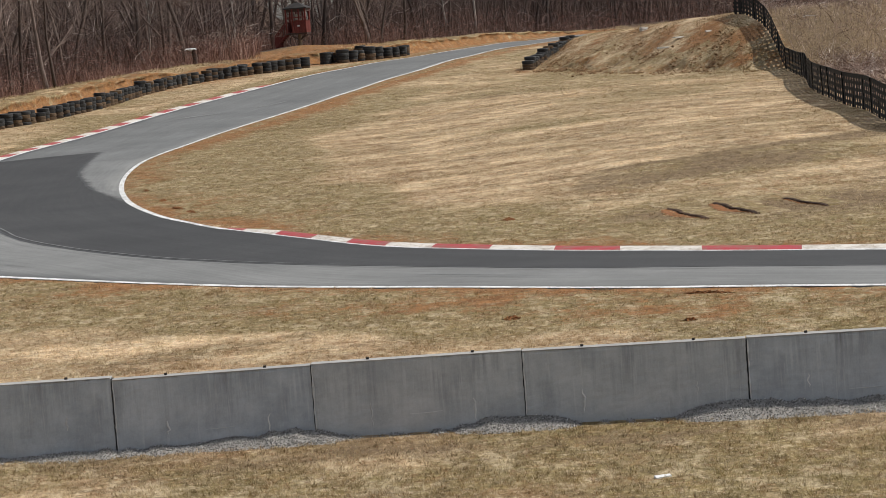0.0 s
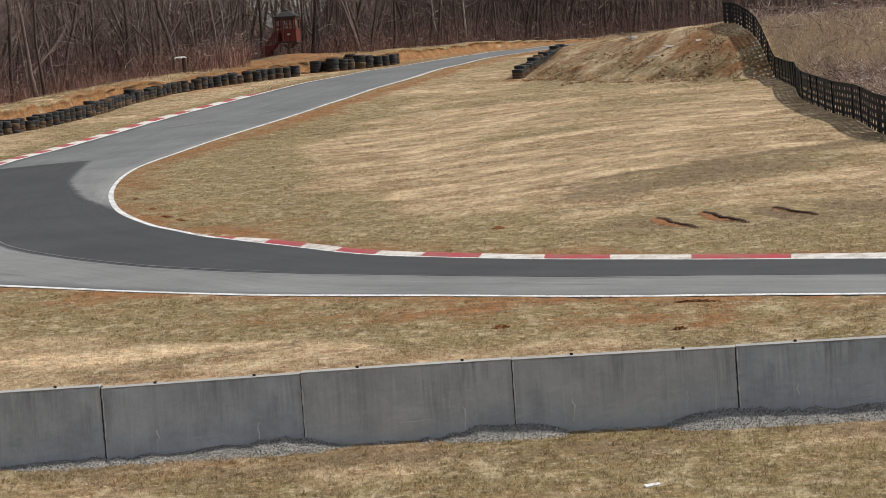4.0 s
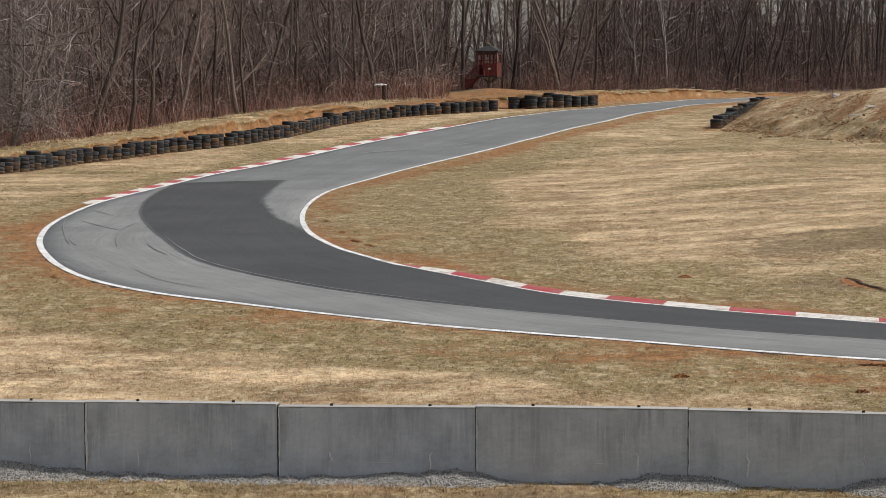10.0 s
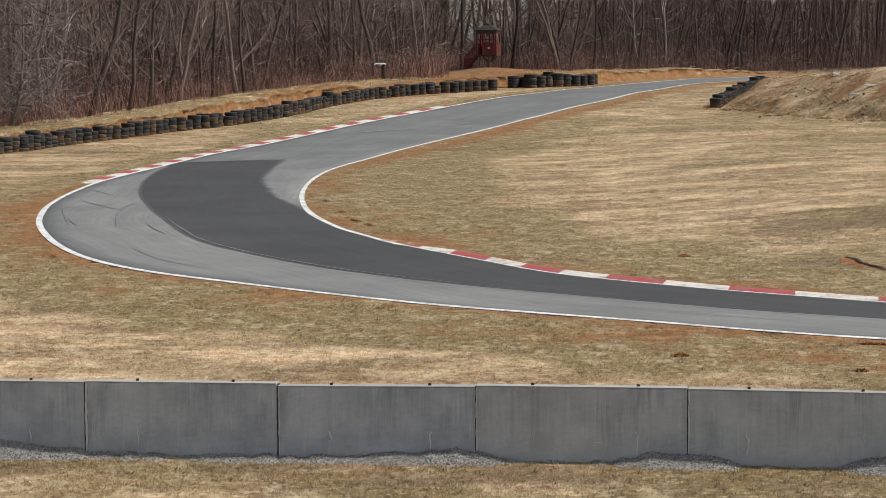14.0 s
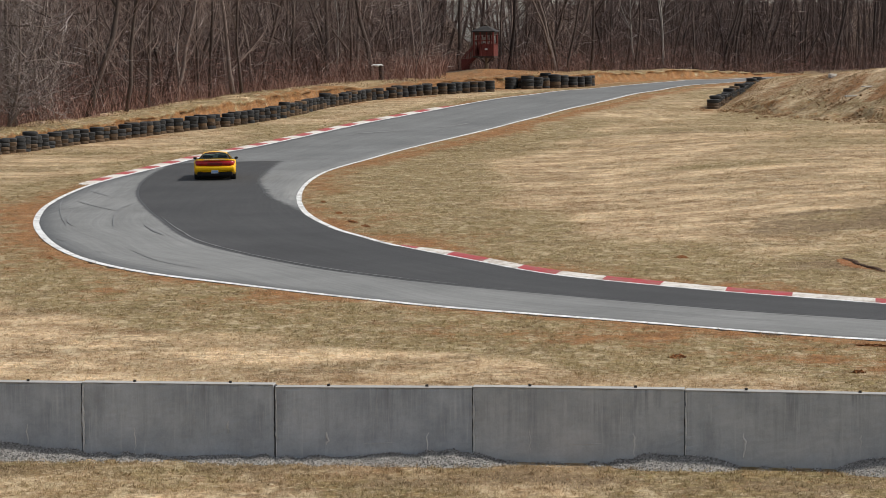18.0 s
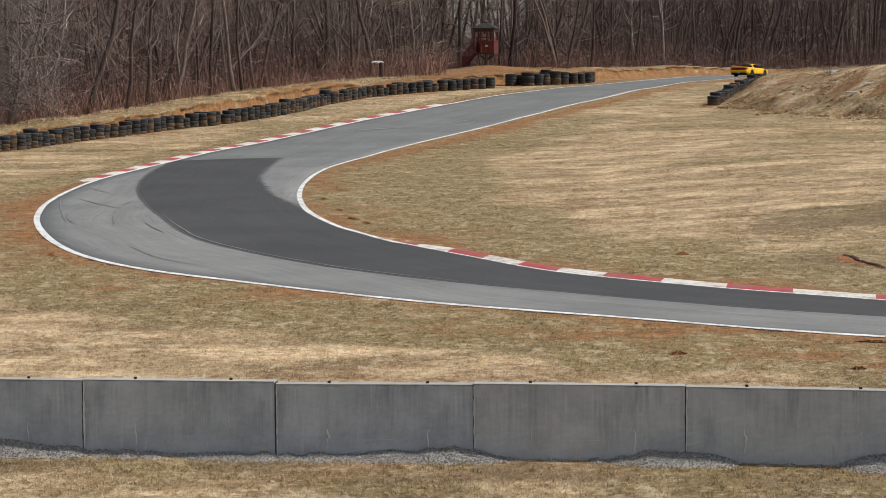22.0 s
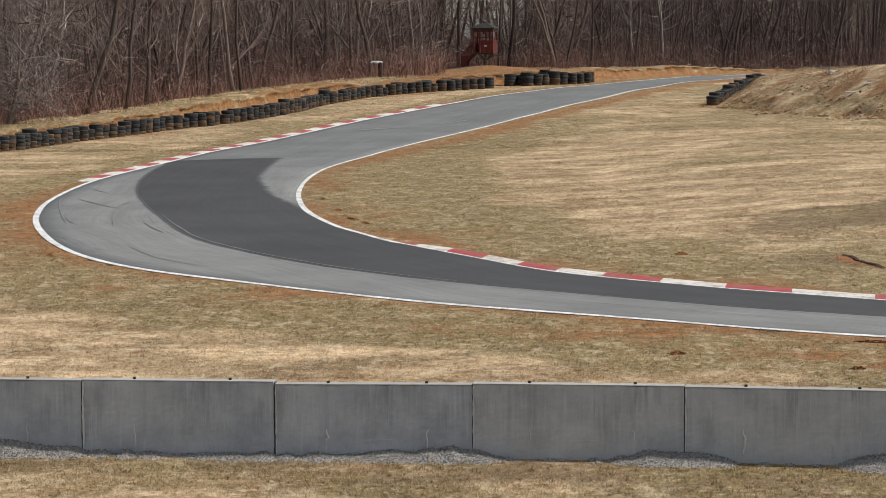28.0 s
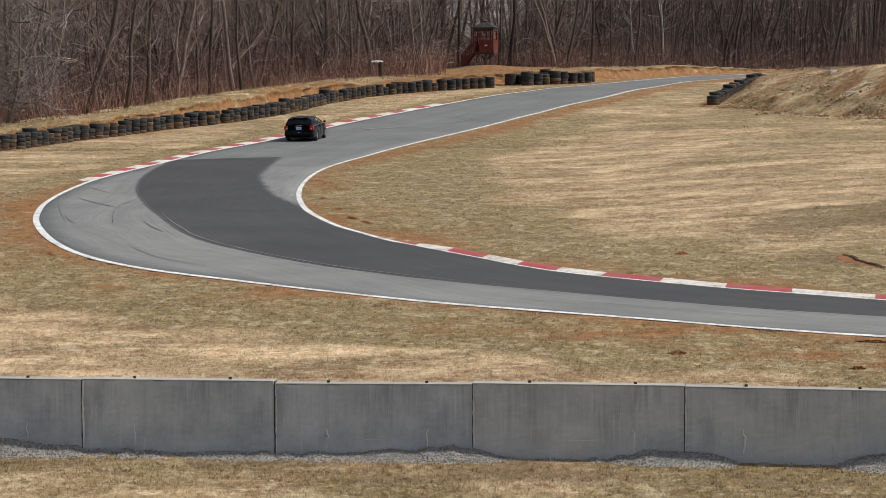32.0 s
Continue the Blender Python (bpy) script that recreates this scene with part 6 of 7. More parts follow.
def lookout_brush():
    """Warm brown brush beside and behind the lookout."""
    rng = np.random.default_rng(91)
    n = 22000
    x, y = rng.uniform(-9, 12, n), rng.uniform(172, 199, n)
    v = behind(x, y)
    k = (v > 5.2 + 0.6 * np.sin(x * 1.1)) & (v < 15) & ~((x > 0.2) & (x < 7.0) & (y < 186.5)) & ((x < 0.5) | (v > 9.5))
    k &= waver(x, y, 0.7, 2.0) + rng.normal(0, 0.3, n) > -0.25
    x, y = x[k], y[k]
    low = rng.random(len(x)) < 0.6
    stalks("brown_brush", x[low], y[low], rng.uniform(0.4, 3.0, low.sum()), rng.uniform(0.015, 0.035, low.sum()), 0.55, M_BRUSH, "warm brown dead brush beside the red lookout", "brush", rng)
    x, y = x[~low], y[~low]
    crooked("brush_twigs", x, y, land(x, y) + rng.uniform(0.05, 2.4, len(x)), M_BRAMBLE, "tangled brown twigs beside the red lookout", rng, 0.45)


lookout_brush()


def slope_brambles():
    """Bare tangled brambles past the fence."""
    rng = np.random.default_rng(77)
    n = 17000
    y = rng.uniform(70, 145, n)
    fx = fence_x(y)
    x = fx + 1.5 + rng.exponential(5.0, n)
    k = waver(x, y, 0.5, 1.0) + rng.normal(0, 0.25, n) > 0.0
    x, y = x[k], y[k]
    crooked("brambles", x, y, land(x, y) + rng.uniform(0.05, 0.8, len(x)), M_BRAMBLE, "bare grey and red-brown brambles on the slope", rng, 0.42)


slope_brambles()


def tussocks():
    """Brown tufts along the torn lip of the mound and by its foot."""
    rng = np.random.default_rng(66)
    n = 22000
    u = rng.uniform(14.8, 29.5, n)
    y = np.interp(u, MOUND_U, MOUND_FOOT) + np.where(rng.random(n) < 0.45, rng.normal(1.5, 1.4, n), rng.uniform(-1, 14, n))
    x = u + 0.165 * (y - 130)
    k = waver(x, y, 0.9) + rng.normal(0, 0.3, n) > 0.25
    x, y = x[k], y[k]
    stalks("tussocks", x, y, rng.uniform(0.04, 0.15, len(x)), rng.uniform(0.03, 0.075, len(x)), 0.7, M_TUSSOCK, "brown dead tufts over the torn mound", "tussocks", rng)


tussocks()


def blades(area, tufts, each, spread, h, wide, label, rng, power=1.0):
    """Short leaning blades in tufts, one triangle each; they carry the tone of their tuft and the cover of the ground."""
    cx, cy = wedge(rng, tufts, *area, power=power)
    size, tone = rng.uniform(0.6, 1.5, tufts), rng.random(tufts)
    gap = road_gap(cx, cy)
    clay, green, soil, _ = cover(cx, cy, gap)
    inside = infield(cx, cy)
    keep = (gap > 0.1) & ((behind(cx, cy) < 0.6) | ((behind(cx, cy) > 2.3) & (behind(cx, cy) < 5.5))) & ((cy < wall_y(cx) - 0.42) | (cy > wall_y(cx) + 0.14))
    keep &= ~(inside & (gap < 0.60) & (cy < 62)) & ~((~inside) & (gap < 0.78) & (cy > 86) & (cy < 152))
    keep &= (cy < 60) | (cy > 160) | (cx < fence_x(cy) + 0.3)
    keep &= rng.random(tufts) > 0.75 * np.clip(clay * 1.1 - 0.15, 0, 1) + 0.35 * np.clip(soil - 0.1, 0, 1)
    cx, cy, size, tone, clay, green, soil = (np.repeat(v[keep], each) for v in (cx, cy, size, tone, clay, green, soil))
    n = len(cx)
    a, r = rng.uniform(0, 6.283, n), np.abs(rng.normal(0, 1, n)) * spread * size
    x, y = cx + np.cos(a) * r, cy + np.sin(a) * r
    z = land(x, y) - 0.004 + 0.045 * (behind(x, y) > 2)
    tall = rng.uniform(*h, n) * size * np.clip(1.25 - 0.35 * r / spread, 0.35, 1.2)
    w, turn = rng.uniform(*wide, n) / 2, rng.uniform(0, 6.283, n)
    dx, dy, out = np.cos(turn) * w, np.sin(turn) * w, tall * rng.uniform(0.2, 1.1, n)
    p = np.empty((n, 3, 3))
    p[:, 0] = np.stack([x - dx, y - dy, z], 1)
    p[:, 1] = np.stack([x + dx, y + dy, z], 1)
    p[:, 2] = np.stack([x + np.cos(a) * out, y + np.sin(a) * out, z + tall], 1)
    ob = new("turf_blades", tri_mesh("turf_blades", p.reshape(-1, 3), np.arange(3 * n).reshape(-1, 3), M_BLADES))
    for key, val in (("green", green), ("clay", clay), ("soil", soil), ("tone", tone)):
        at = ob.data.attributes.new(key, "FLOAT", "POINT")
        at.data.foreach_set("value", np.repeat(np.clip(val, 0, 1), 3).astype(np.float32))
    return tagged(ob, label, "grass", kind="stuff")


def turf():
    rng = np.random.default_rng(41)
    blades((22.5, 31.3), 18000, 9, 0.04, (0.02, 0.06), (0.007, 0.017), "short dormant straw-coloured grass before the barrier", rng)
    blades((30.5, 46), 26000, 9, 0.04, (0.02, 0.055), (0.007, 0.015), "short dormant straw-coloured grass of the verge", rng)
    blades((45, 72, -11.5, 17.5), 33000, 8, 0.065, (0.018, 0.05), (0.010, 0.024), "short dormant straw-coloured grass of the infield", rng)
    blades((71, 112, -12.5, 17.5), 34000, 7, 0.10, (0.02, 0.055), (0.016, 0.036), "short dormant straw-coloured grass of the infield", rng)
    blades((110, 186, -12.5, 17.5), 30000, 6, 0.15, (0.025, 0.07), (0.022, 0.055), "short dormant straw-coloured grass of the far verges", rng, 1.4)
    # dead leaves and crumbs before the barrier
    n = 7000
    x = rng.uniform(-13, 11.5, n)
    y = wall_y(x) - 0.35 - rng.beta(1.6, 2.6, n) * 2.2
    k = rng.random(n) < 0.35 + 0.65 * np.clip(waver(x, y, 1.1), 0, 1)
    x, y = x[k], y[k]
    ob2 = lying("dead_leaves", x, y, rng.uniform(0.015, 0.045, len(x)), rng.uniform(0.01, 0.03, len(x)), rng.uniform(0.005, 0.02, len(x)), M_LEAF, "brown dead leaves strewn before the barrier", rng)
    tagged(ob2, "brown dead leaves strewn before the barrier", "leaves", kind="stuff")
    # clay clods along the road edges
    i = rng.integers(0, len(EDGES), 3600)
    side = rng.random(3600) < 0.5
    off = rng.exponential(0.8, 3600) + 0.15
    base = np.where(side[:, None], IN_LINE[i] - ACROSS[i] * off[:, None], OUT_LINE[i] + ACROSS[i] * off[:, None])
    base = base + rng.normal(0, 0.3, base.shape)
    ok = road_gap(base[:, 0], base[:, 1]) > 0.08
    base = base[ok]
    r = rng.uniform(0.008, 0.03, len(base))
    octa = np.array([(1, 0, 0), (-1, 0, 0), (0, 1, 0), (0, -1, 0), (0, 0, 1), (0, 0, -0.6)], float)
    tri = np.array([(0, 2, 4), (2, 1, 4), (1, 3, 4), (3, 0, 4), (2, 0, 5), (1, 2, 5), (3, 1, 5), (0, 3, 5)])
    co = octa[None] * rng.uniform(0.6, 1.3, (len(base), 6, 3)) * r[:, None, None]
    co[..., 2] *= 0.7
    co[..., 0] += base[:, 0:1]
    co[..., 1] += base[:, 1:2]
    co[..., 2] += (land(base[:, 0], base[:, 1]) - 0.002)[:, None]
    t = (tri[None] + (np.arange(len(base)) * 6)[:, None, None]).reshape(-1, 3)
    tagged(new("clods", tri_mesh("clods", co.reshape(-1, 3), t, M_CLOD)), "crumbled red clay clods along the track edge", "clods", kind="stuff")


turf()

# ---------------------------------------------------------------- loose bits


def slab(name, x, y, size, turn, mat, label, category, tilt=0, lift=0.0):
    rng = random.Random(int(x * 10))
    bm = bmesh.new()
    box_bm(bm, size, (0, 0, size[2] * 0.35), None, min(size) * 0.25)
    for v in bm.verts:
        v.co += Vector((rng.uniform(-1, 1), rng.uniform(-1, 1), rng.uniform(-1, 1))) * min(size) * 0.18
    me = done(bm, name, mat)
    return tagged(piece(name, me, None, pose(x, y, z_at(x, y) + lift, tilt, 0, turn)), label, category)


slab("board", 24.82, 136.6, (1.2, 0.26, 0.08), 4, M_SLAB, "weathered pale board lying on the mound", "board")
slab("board", 25.81, 137.2, (1.0, 0.30, 0.08), 24, M_SLAB, "weathered pale board lying on the mound", "board")
slab("board", 27.26, 135.4, (0.8, 0.14, 0.10), 40, M_SLAB, "weathered pale board lying on the mound", "board")
slab("rock", 24.87, 144.8, (0.5, 0.3, 0.24), 20, M_SLAB, "small pale rock on the mound crest", "rock")
slab("scrap", 4.45, 26.6, (0.21, 0.07, 0.025), 18, M_SCRAP, "crumpled white plastic scrap in the grass", "litter", 12, 0.01)
slab("scrap", -12.0, 153.5, (0.28, 0.2, 0.18), 30, M_SCRAP, "small white scrap on the clay bank", "litter")


def covered_drum(x, y):
    top = tagged(empty("covered_drum", pose(x, y, z_at(x, y) - 0.03) @ Matrix.Diagonal((0.72, 0.72, 0.93, 1))), "dark drum under a crumpled white sheet in the brush", "drum")
    vs, fs = lathe([(0.001, 0.0), (0.26, 0.0), (0.275, 0.04), (0.26, 0.08), (0.26, 0.42), (0.275, 0.46), (0.26, 0.5), (0.26, 0.86), (0.275, 0.9), (0.26, 1.2), (0.001, 1.22)], 16)
    piece("drum", mesh_from("drum", vs, fs, M_DARKWOOD), top, pose(0.38, 0, 0))
    rng = random.Random(9)
    vs, fs = [], []
    for i in range(13):
        for k in range(7):
            u, v = i / 12 - 0.5, k / 6 - 0.5
            edge = max(abs(u), abs(v)) * 2
            vs.append((u * 1.25, v * 0.75, 1.34 - 0.10 * edge ** 3 - 0.06 * abs(u) + rng.uniform(-0.05, 0.05)))
    fs = [(i * 7 + k, (i + 1) * 7 + k, (i + 1) * 7 + k + 1, i * 7 + k + 1) for i in range(12) for k in range(6)]
    piece("cover", mesh_from("cover", vs, fs, M_SCRAP, smooth=True), top, None, "crumpled white plastic sheet")
    vs, fs = lathe([(0.001, 1.12), (0.20, 1.12), (0.34, 1.2), (0.28, 1.27), (0.001, 1.28)], 12)
    piece("bundle", mesh_from("bundle", vs, fs, M_SCRAP, smooth=True), top, None, "white bundle under the sheet")


covered_drum(-4.95, 170.0)


def clay_scar(x, y, long, wide, turn):
    """Turf torn open: a low raw clay face with turf running back from its ragged top."""
    rng = random.Random(int(x * 7))
    nu, nv = 20, 10
    tall = min(0.14, 0.05 + 0.10 * wide)
    back = 1.0 + wide if wide > 0.35 else 0.12 + 0.4 * wide
    vs, fs, kind = [], [], []
    for i in range(nu + 1):
        u = i / nu
        arch = math.sin(math.pi * u) ** 0.5
        step = tall * arch * rng.uniform(0.8, 1.1)
        for k in range(nv + 1):
            if k <= 5:
                v = k / 5
                px, py, h = (u - 0.5) * long, -wide * 0.5 * arch * (1 - v), step * v ** 0.8
                py += rng.gauss(0, 0.02)
            else:
                v = (k - 5) / (nv - 5)
                px, py, h = (u - 0.5) * long * (1 + 0.9 * v), back * v, step * (1 - v) ** 1.5
            vs.append((px + rng.gauss(0, 0.01), py, h + (rng.gauss(0, 0.008) if 0 < k < 6 else 0) - (0.012 if k in (0, nv) or i in (0, nu) else 0.0)))
    for i in range(nu):
        for k in range(nv):
            a = i * (nv + 1) + k
            fs.append((a, a + nv + 1, a + nv + 2, a + 1))
            kind.append(0 if k < 5 else 1)
    me = mesh_from("clay_scar", vs, fs, [M_RAWCLAY, M_GROUND], kind)
    at = me.attributes.new("green", "FLOAT", "POINT")
    at.data.foreach_set("value", np.full(len(vs), 0.7, np.float32))
    tagged(piece("clay_scar", me, None, pose(x, y, z_at(x, y) - 0.004, 0, 0, turn)), "raw red clay face torn in the turf", "clay scar", kind="structure")


for p in ((5.86, 55.6, 0.35, 0.3, -30), (3.95, 38.1, 0.30, 0.25, 10), (6.68, 36.2, 0.22, 0.15, 0), (-4.05, 76.0, 0.5, 0.2, -70), (-3.3, 71.0, 0.6, 0.22, -66), (-2.75, 67.6, 0.8, 0.22, -62), (-2.3, 65.9, 0.6, 0.2, -60),
          (7.6, 39.3, 0.9, 0.12, -28), (-9.9, 56.6, 0.5, 0.2, -60)):
    clay_scar(*p)


def gouge(a, b, wide, tall):
    """A wheel gouge: raw clay laid bare beside a torn, raised lip of turf."""
    a, b = Vector(a), Vector(b)
    d = (b - a).normalized()
    side = Vector((-d.y, d.x))
    rng = random.Random(int(a.x * 11))
    nu = 34
    prof = ((-1.0, 0.0, 0), (-0.6, 0.10, 0), (-0.25, 0.12, 0), (-0.04, 0.14, 0), (0.02, 0.86, 1), (0.09, 1.0, 1), (0.30, 0.86, 2), (0.75, 0.4, 2), (1.2, -0.12, 2))
    n = len(prof)
    vs, fs, kind = [], [], []
    for i in range(nu + 1):
        u = i / nu
        bare = wide * math.sin(math.pi * min(1, u * 1.25 + 0.02)) ** 0.6 if u < 0.78 else wide * 0.08
        lip = tall * math.sin(math.pi * (0.04 + 0.92 * u)) ** 0.5 * rng.uniform(0.75, 1.15)
        wob = 0.05 * math.sin(u * 9) + rng.gauss(0, 0.012)
        for v, h, _ in prof:
            across = v * bare * rng.uniform(0.85, 1.15) if v < 0 else v + wob * 0.4
            q = a + (b - a) * u + side * (across + wob)
            vs.append((q.x, q.y, z_at(q.x, q.y) + 0.012 + h * lip + (rng.gauss(0, 0.006) if 0 < h < 0.2 else 0) - (0.03 if h <= 0 or i in (0, nu) else 0)))
    for i in range(nu):
        for k in range(n - 1):
            c = i * n + k
            fs.append((c, c + 1, c + n + 1, c + n))
            kind.append(prof[k + 1][2])
    me = mesh_from("clay_gouge", vs, fs, [M_RAWCLAY, M_LIP_SHADE, M_GROUND], kind)
    for key, val in (("green", 0.6), ("soil", 0.45)):
        at = me.attributes.new(key, "FLOAT", "POINT")
        at.data.foreach_set("value", np.full(len(vs), val, np.float32))
    tagged(new("clay_gouge", me), "raw red clay gouge beside a torn turf lip", "clay gouge", kind="structure")


for a, b, wide, tall in (((9.66, 54.9), (10.05, 51.9), 0.50, 0.055), ((10.88, 55.3), (11.32, 52.2), 0.42, 0.06), ((12.58, 55.0), (13.12, 52.7), 0.10, 0.05)):
    gouge(a, b, wide, tall)

# ---------------------------------------------------------------- cars: forward is +y, the origin lies under the rear axle


def tab(keys, *cols):
    keys = np.array(keys)
    return [lambda y, c=np.array(c): float(np.interp(y, keys, c)) for c in cols]


def car_body(ys, half, low, belt, axles, arch, hub=0.31):
    """Lofted lower body with open wheel arches."""
    rows, n = [], 9
    for y in ys:
        w, zb, zs = half(y), low(y), belt(y)
        zl = zb + 0.02
        for a in axles:
            if abs(y - a) < arch:
                zl = max(zl, hub + math.sqrt(arch ** 2 - (y - a) ** 2))
        zl = min(zl, zs - 0.06)
        lerp = lambda u: zl + (zs - zl) * u
        rows.append([(0, zb), (w * 0.62, zl if zl > zb + 0.03 else zb), (w * 0.965, zl), (w * 0.995, lerp(0.22)), (w, lerp(0.5)), (w * 0.985, lerp(0.8)), (w * 0.93, zs - 0.008), (w * 0.6, zs + 0.02), (0, zs + 0.03)])
    vs, fs = [], []
    ring = 2 * n - 2
    for y, row in zip(ys, rows):
        full = row + [(-x, z) for x, z in row[-2:0:-1]]
        vs.extend((x, y, z) for x, z in full)
    for i in range(len(ys) - 1):
        for k in range(ring):
            j = (k + 1) % ring
            fs.append((i * ring + k, i * ring + j, (i + 1) * ring + j, (i + 1) * ring + k))
    fs.append(tuple(range(ring)))
    fs.append(tuple(range((len(ys) - 1) * ring, len(ys) * ring))[::-1])
    return vs, fs


def cabin(ys, belt, wide, roof, roofw, pillars, rear_top, front_top):
    """Upper body; returns roof-and-pillar faces and glass faces apart, over the same vertices."""
    vs, solid, glass = [], [], {}
    for y in ys:
        zb, zr, wb, wr = belt(y), max(roof(y), belt(y) + 0.015), wide(y), roofw(y)
        wt = wb + (wr - wb) * 0.82
        zt = zb + (zr - zb) * 0.86
        vs.extend([(wb, y, zb), (wt, y, zt), (wr * 0.93, y, zr - 0.012), (wr * 0.5, y, zr + 0.02), (0, y, zr + 0.03), (-wr * 0.5, y, zr + 0.02), (-wr * 0.93, y, zr - 0.012), (-wt, y, zt), (-wb, y, zb)])
    for i in range(len(ys) - 1):
        mid = (ys[i] + ys[i + 1]) / 2
        for k in range(8):
            f = (i * 9 + k, i * 9 + k + 1, (i + 1) * 9 + k + 1, (i + 1) * 9 + k)
            pillar = sum(mid > b for a, b in pillars)
            if k in (0, 7):
                if any(a <= mid <= b for a, b in pillars):
                    solid.append(f)
                else:
                    glass.setdefault(("side_window", k, pillar), []).append(f)
            elif mid < rear_top or mid > front_top:
                if k in (2, 3, 4, 5):
                    glass.setdefault(("rear_window" if mid < rear_top else "windscreen", 0, 0), []).append(f)
                else:
                    solid.append(f)
            else:
                solid.append(f)
    return vs, solid, glass


def panes_on(car, vs, glass, mat, label, clear=None):
    """clear: the run of side panes that can be looked through, with the windscreen."""
    for (name, side, run), faces in glass.items():
        see = clear is not None and ((run == clear and name == "side_window") or name == "windscreen")
        used = sorted({i for f in faces for i in f})
        at = {v: i for i, v in enumerate(used)}
        piece(name, mesh_from(name, [vs[i] for i in used], [tuple(at[i] for i in f) for f in faces], M_SEE if see else mat, smooth=True), car, None, "clear glass" if see else label)


def car_wheel(parent, x, y, r, width, alloy):
    side = 1 if x > 0 else -1
    prof = [(r * 0.64, -width / 2), (r * 0.9, -width / 2 - 0.004), (r * 0.985, -width * 0.4), (r, -width * 0.25), (r, width * 0.25), (r * 0.985, width * 0.4), (r * 0.9, width / 2 + 0.004), (r * 0.64, width / 2)]
    vs, fs = lathe(prof, 28)
    m = pose(x, y, r, 0, 0, 0) @ pose(0, 0, 0, 0, 90, 0)
    wheel = piece("wheel", mesh_from("wheel", vs, fs, M_CARTYRE, smooth=True), parent, m)
    vs, fs = lathe([(r * 0.645, -width * 0.42), (r * 0.66, -width * 0.45), (r * 0.66, width * 0.45), (r * 0.645, width * 0.42)], 28)
    bits = [(vs, fs)]
    face = side * width * 0.36
    for k in range(7):
        w = 2 * math.pi * k / 7
        for d in (-0.10, 0.10):
            bits.append(tube([(0.05 * math.cos(w), 0.05 * math.sin(w), face * 1.05), (r * 0.63 * math.cos(w + d), r * 0.63 * math.sin(w + d), face)], [0.022, 0.013], 4))
    bits.append(lathe([(0.001, face * 1.1), (0.065, face * 1.1), (0.07, face * 0.8), (0.001, face * 0.8)], 14))
    vs, fs = merge(bits)
    piece("rim", mesh_from("rim", vs, fs, alloy), wheel, None, "seven twin-spoke alloy rim")
    vs, fs = lathe([(0.001, face * 0.3), (r * 0.5, face * 0.3), (r * 0.5, face * 0.1), (0.001, face * 0.1)], 20)
    piece("brake_disc", mesh_from("brake_disc", vs, fs, M_DALLOY), wheel)
    return wheel, x, y, r


def plate_on(car, y, z, tilt):
    plate = piece("number_plate", box("number_plate", (0.30, 0.015, 0.14), (0, 0, 0), M_PLATE, 0.004), car, pose(0, y, z, tilt), "pale blue and white number plate")
    piece("bar", box("bar", (0.25, 0.006, 0.055), (0, -0.009, -0.005), M_PLATEBAR), plate)


def mirror_on(car, x, y, z, mat):
    bm = bmesh.new()
    bmesh.ops.create_uvsphere(bm, u_segments=12, v_segments=8, radius=1.0, matrix=Matrix.Translation((x, y, z)) @ Matrix.Diagonal((0.085, 0.06, 0.055, 1)))
    box_bm(bm, (0.12, 0.03, 0.025), (x * 0.93, y + 0.02, z - 0.05))
    part("wing_mirror", bm, mat, car, smooth=True)


def soft_box(name, size, at, mat, round_by, car, label=""):
    bm = bmesh.new()
    box_bm(bm, size, at)
    bmesh.ops.bevel(bm, geom=list(bm.edges), offset=round_by, segments=4, profile=0.5, affect="EDGES")
    return part(name, bm, mat, car, label, True)


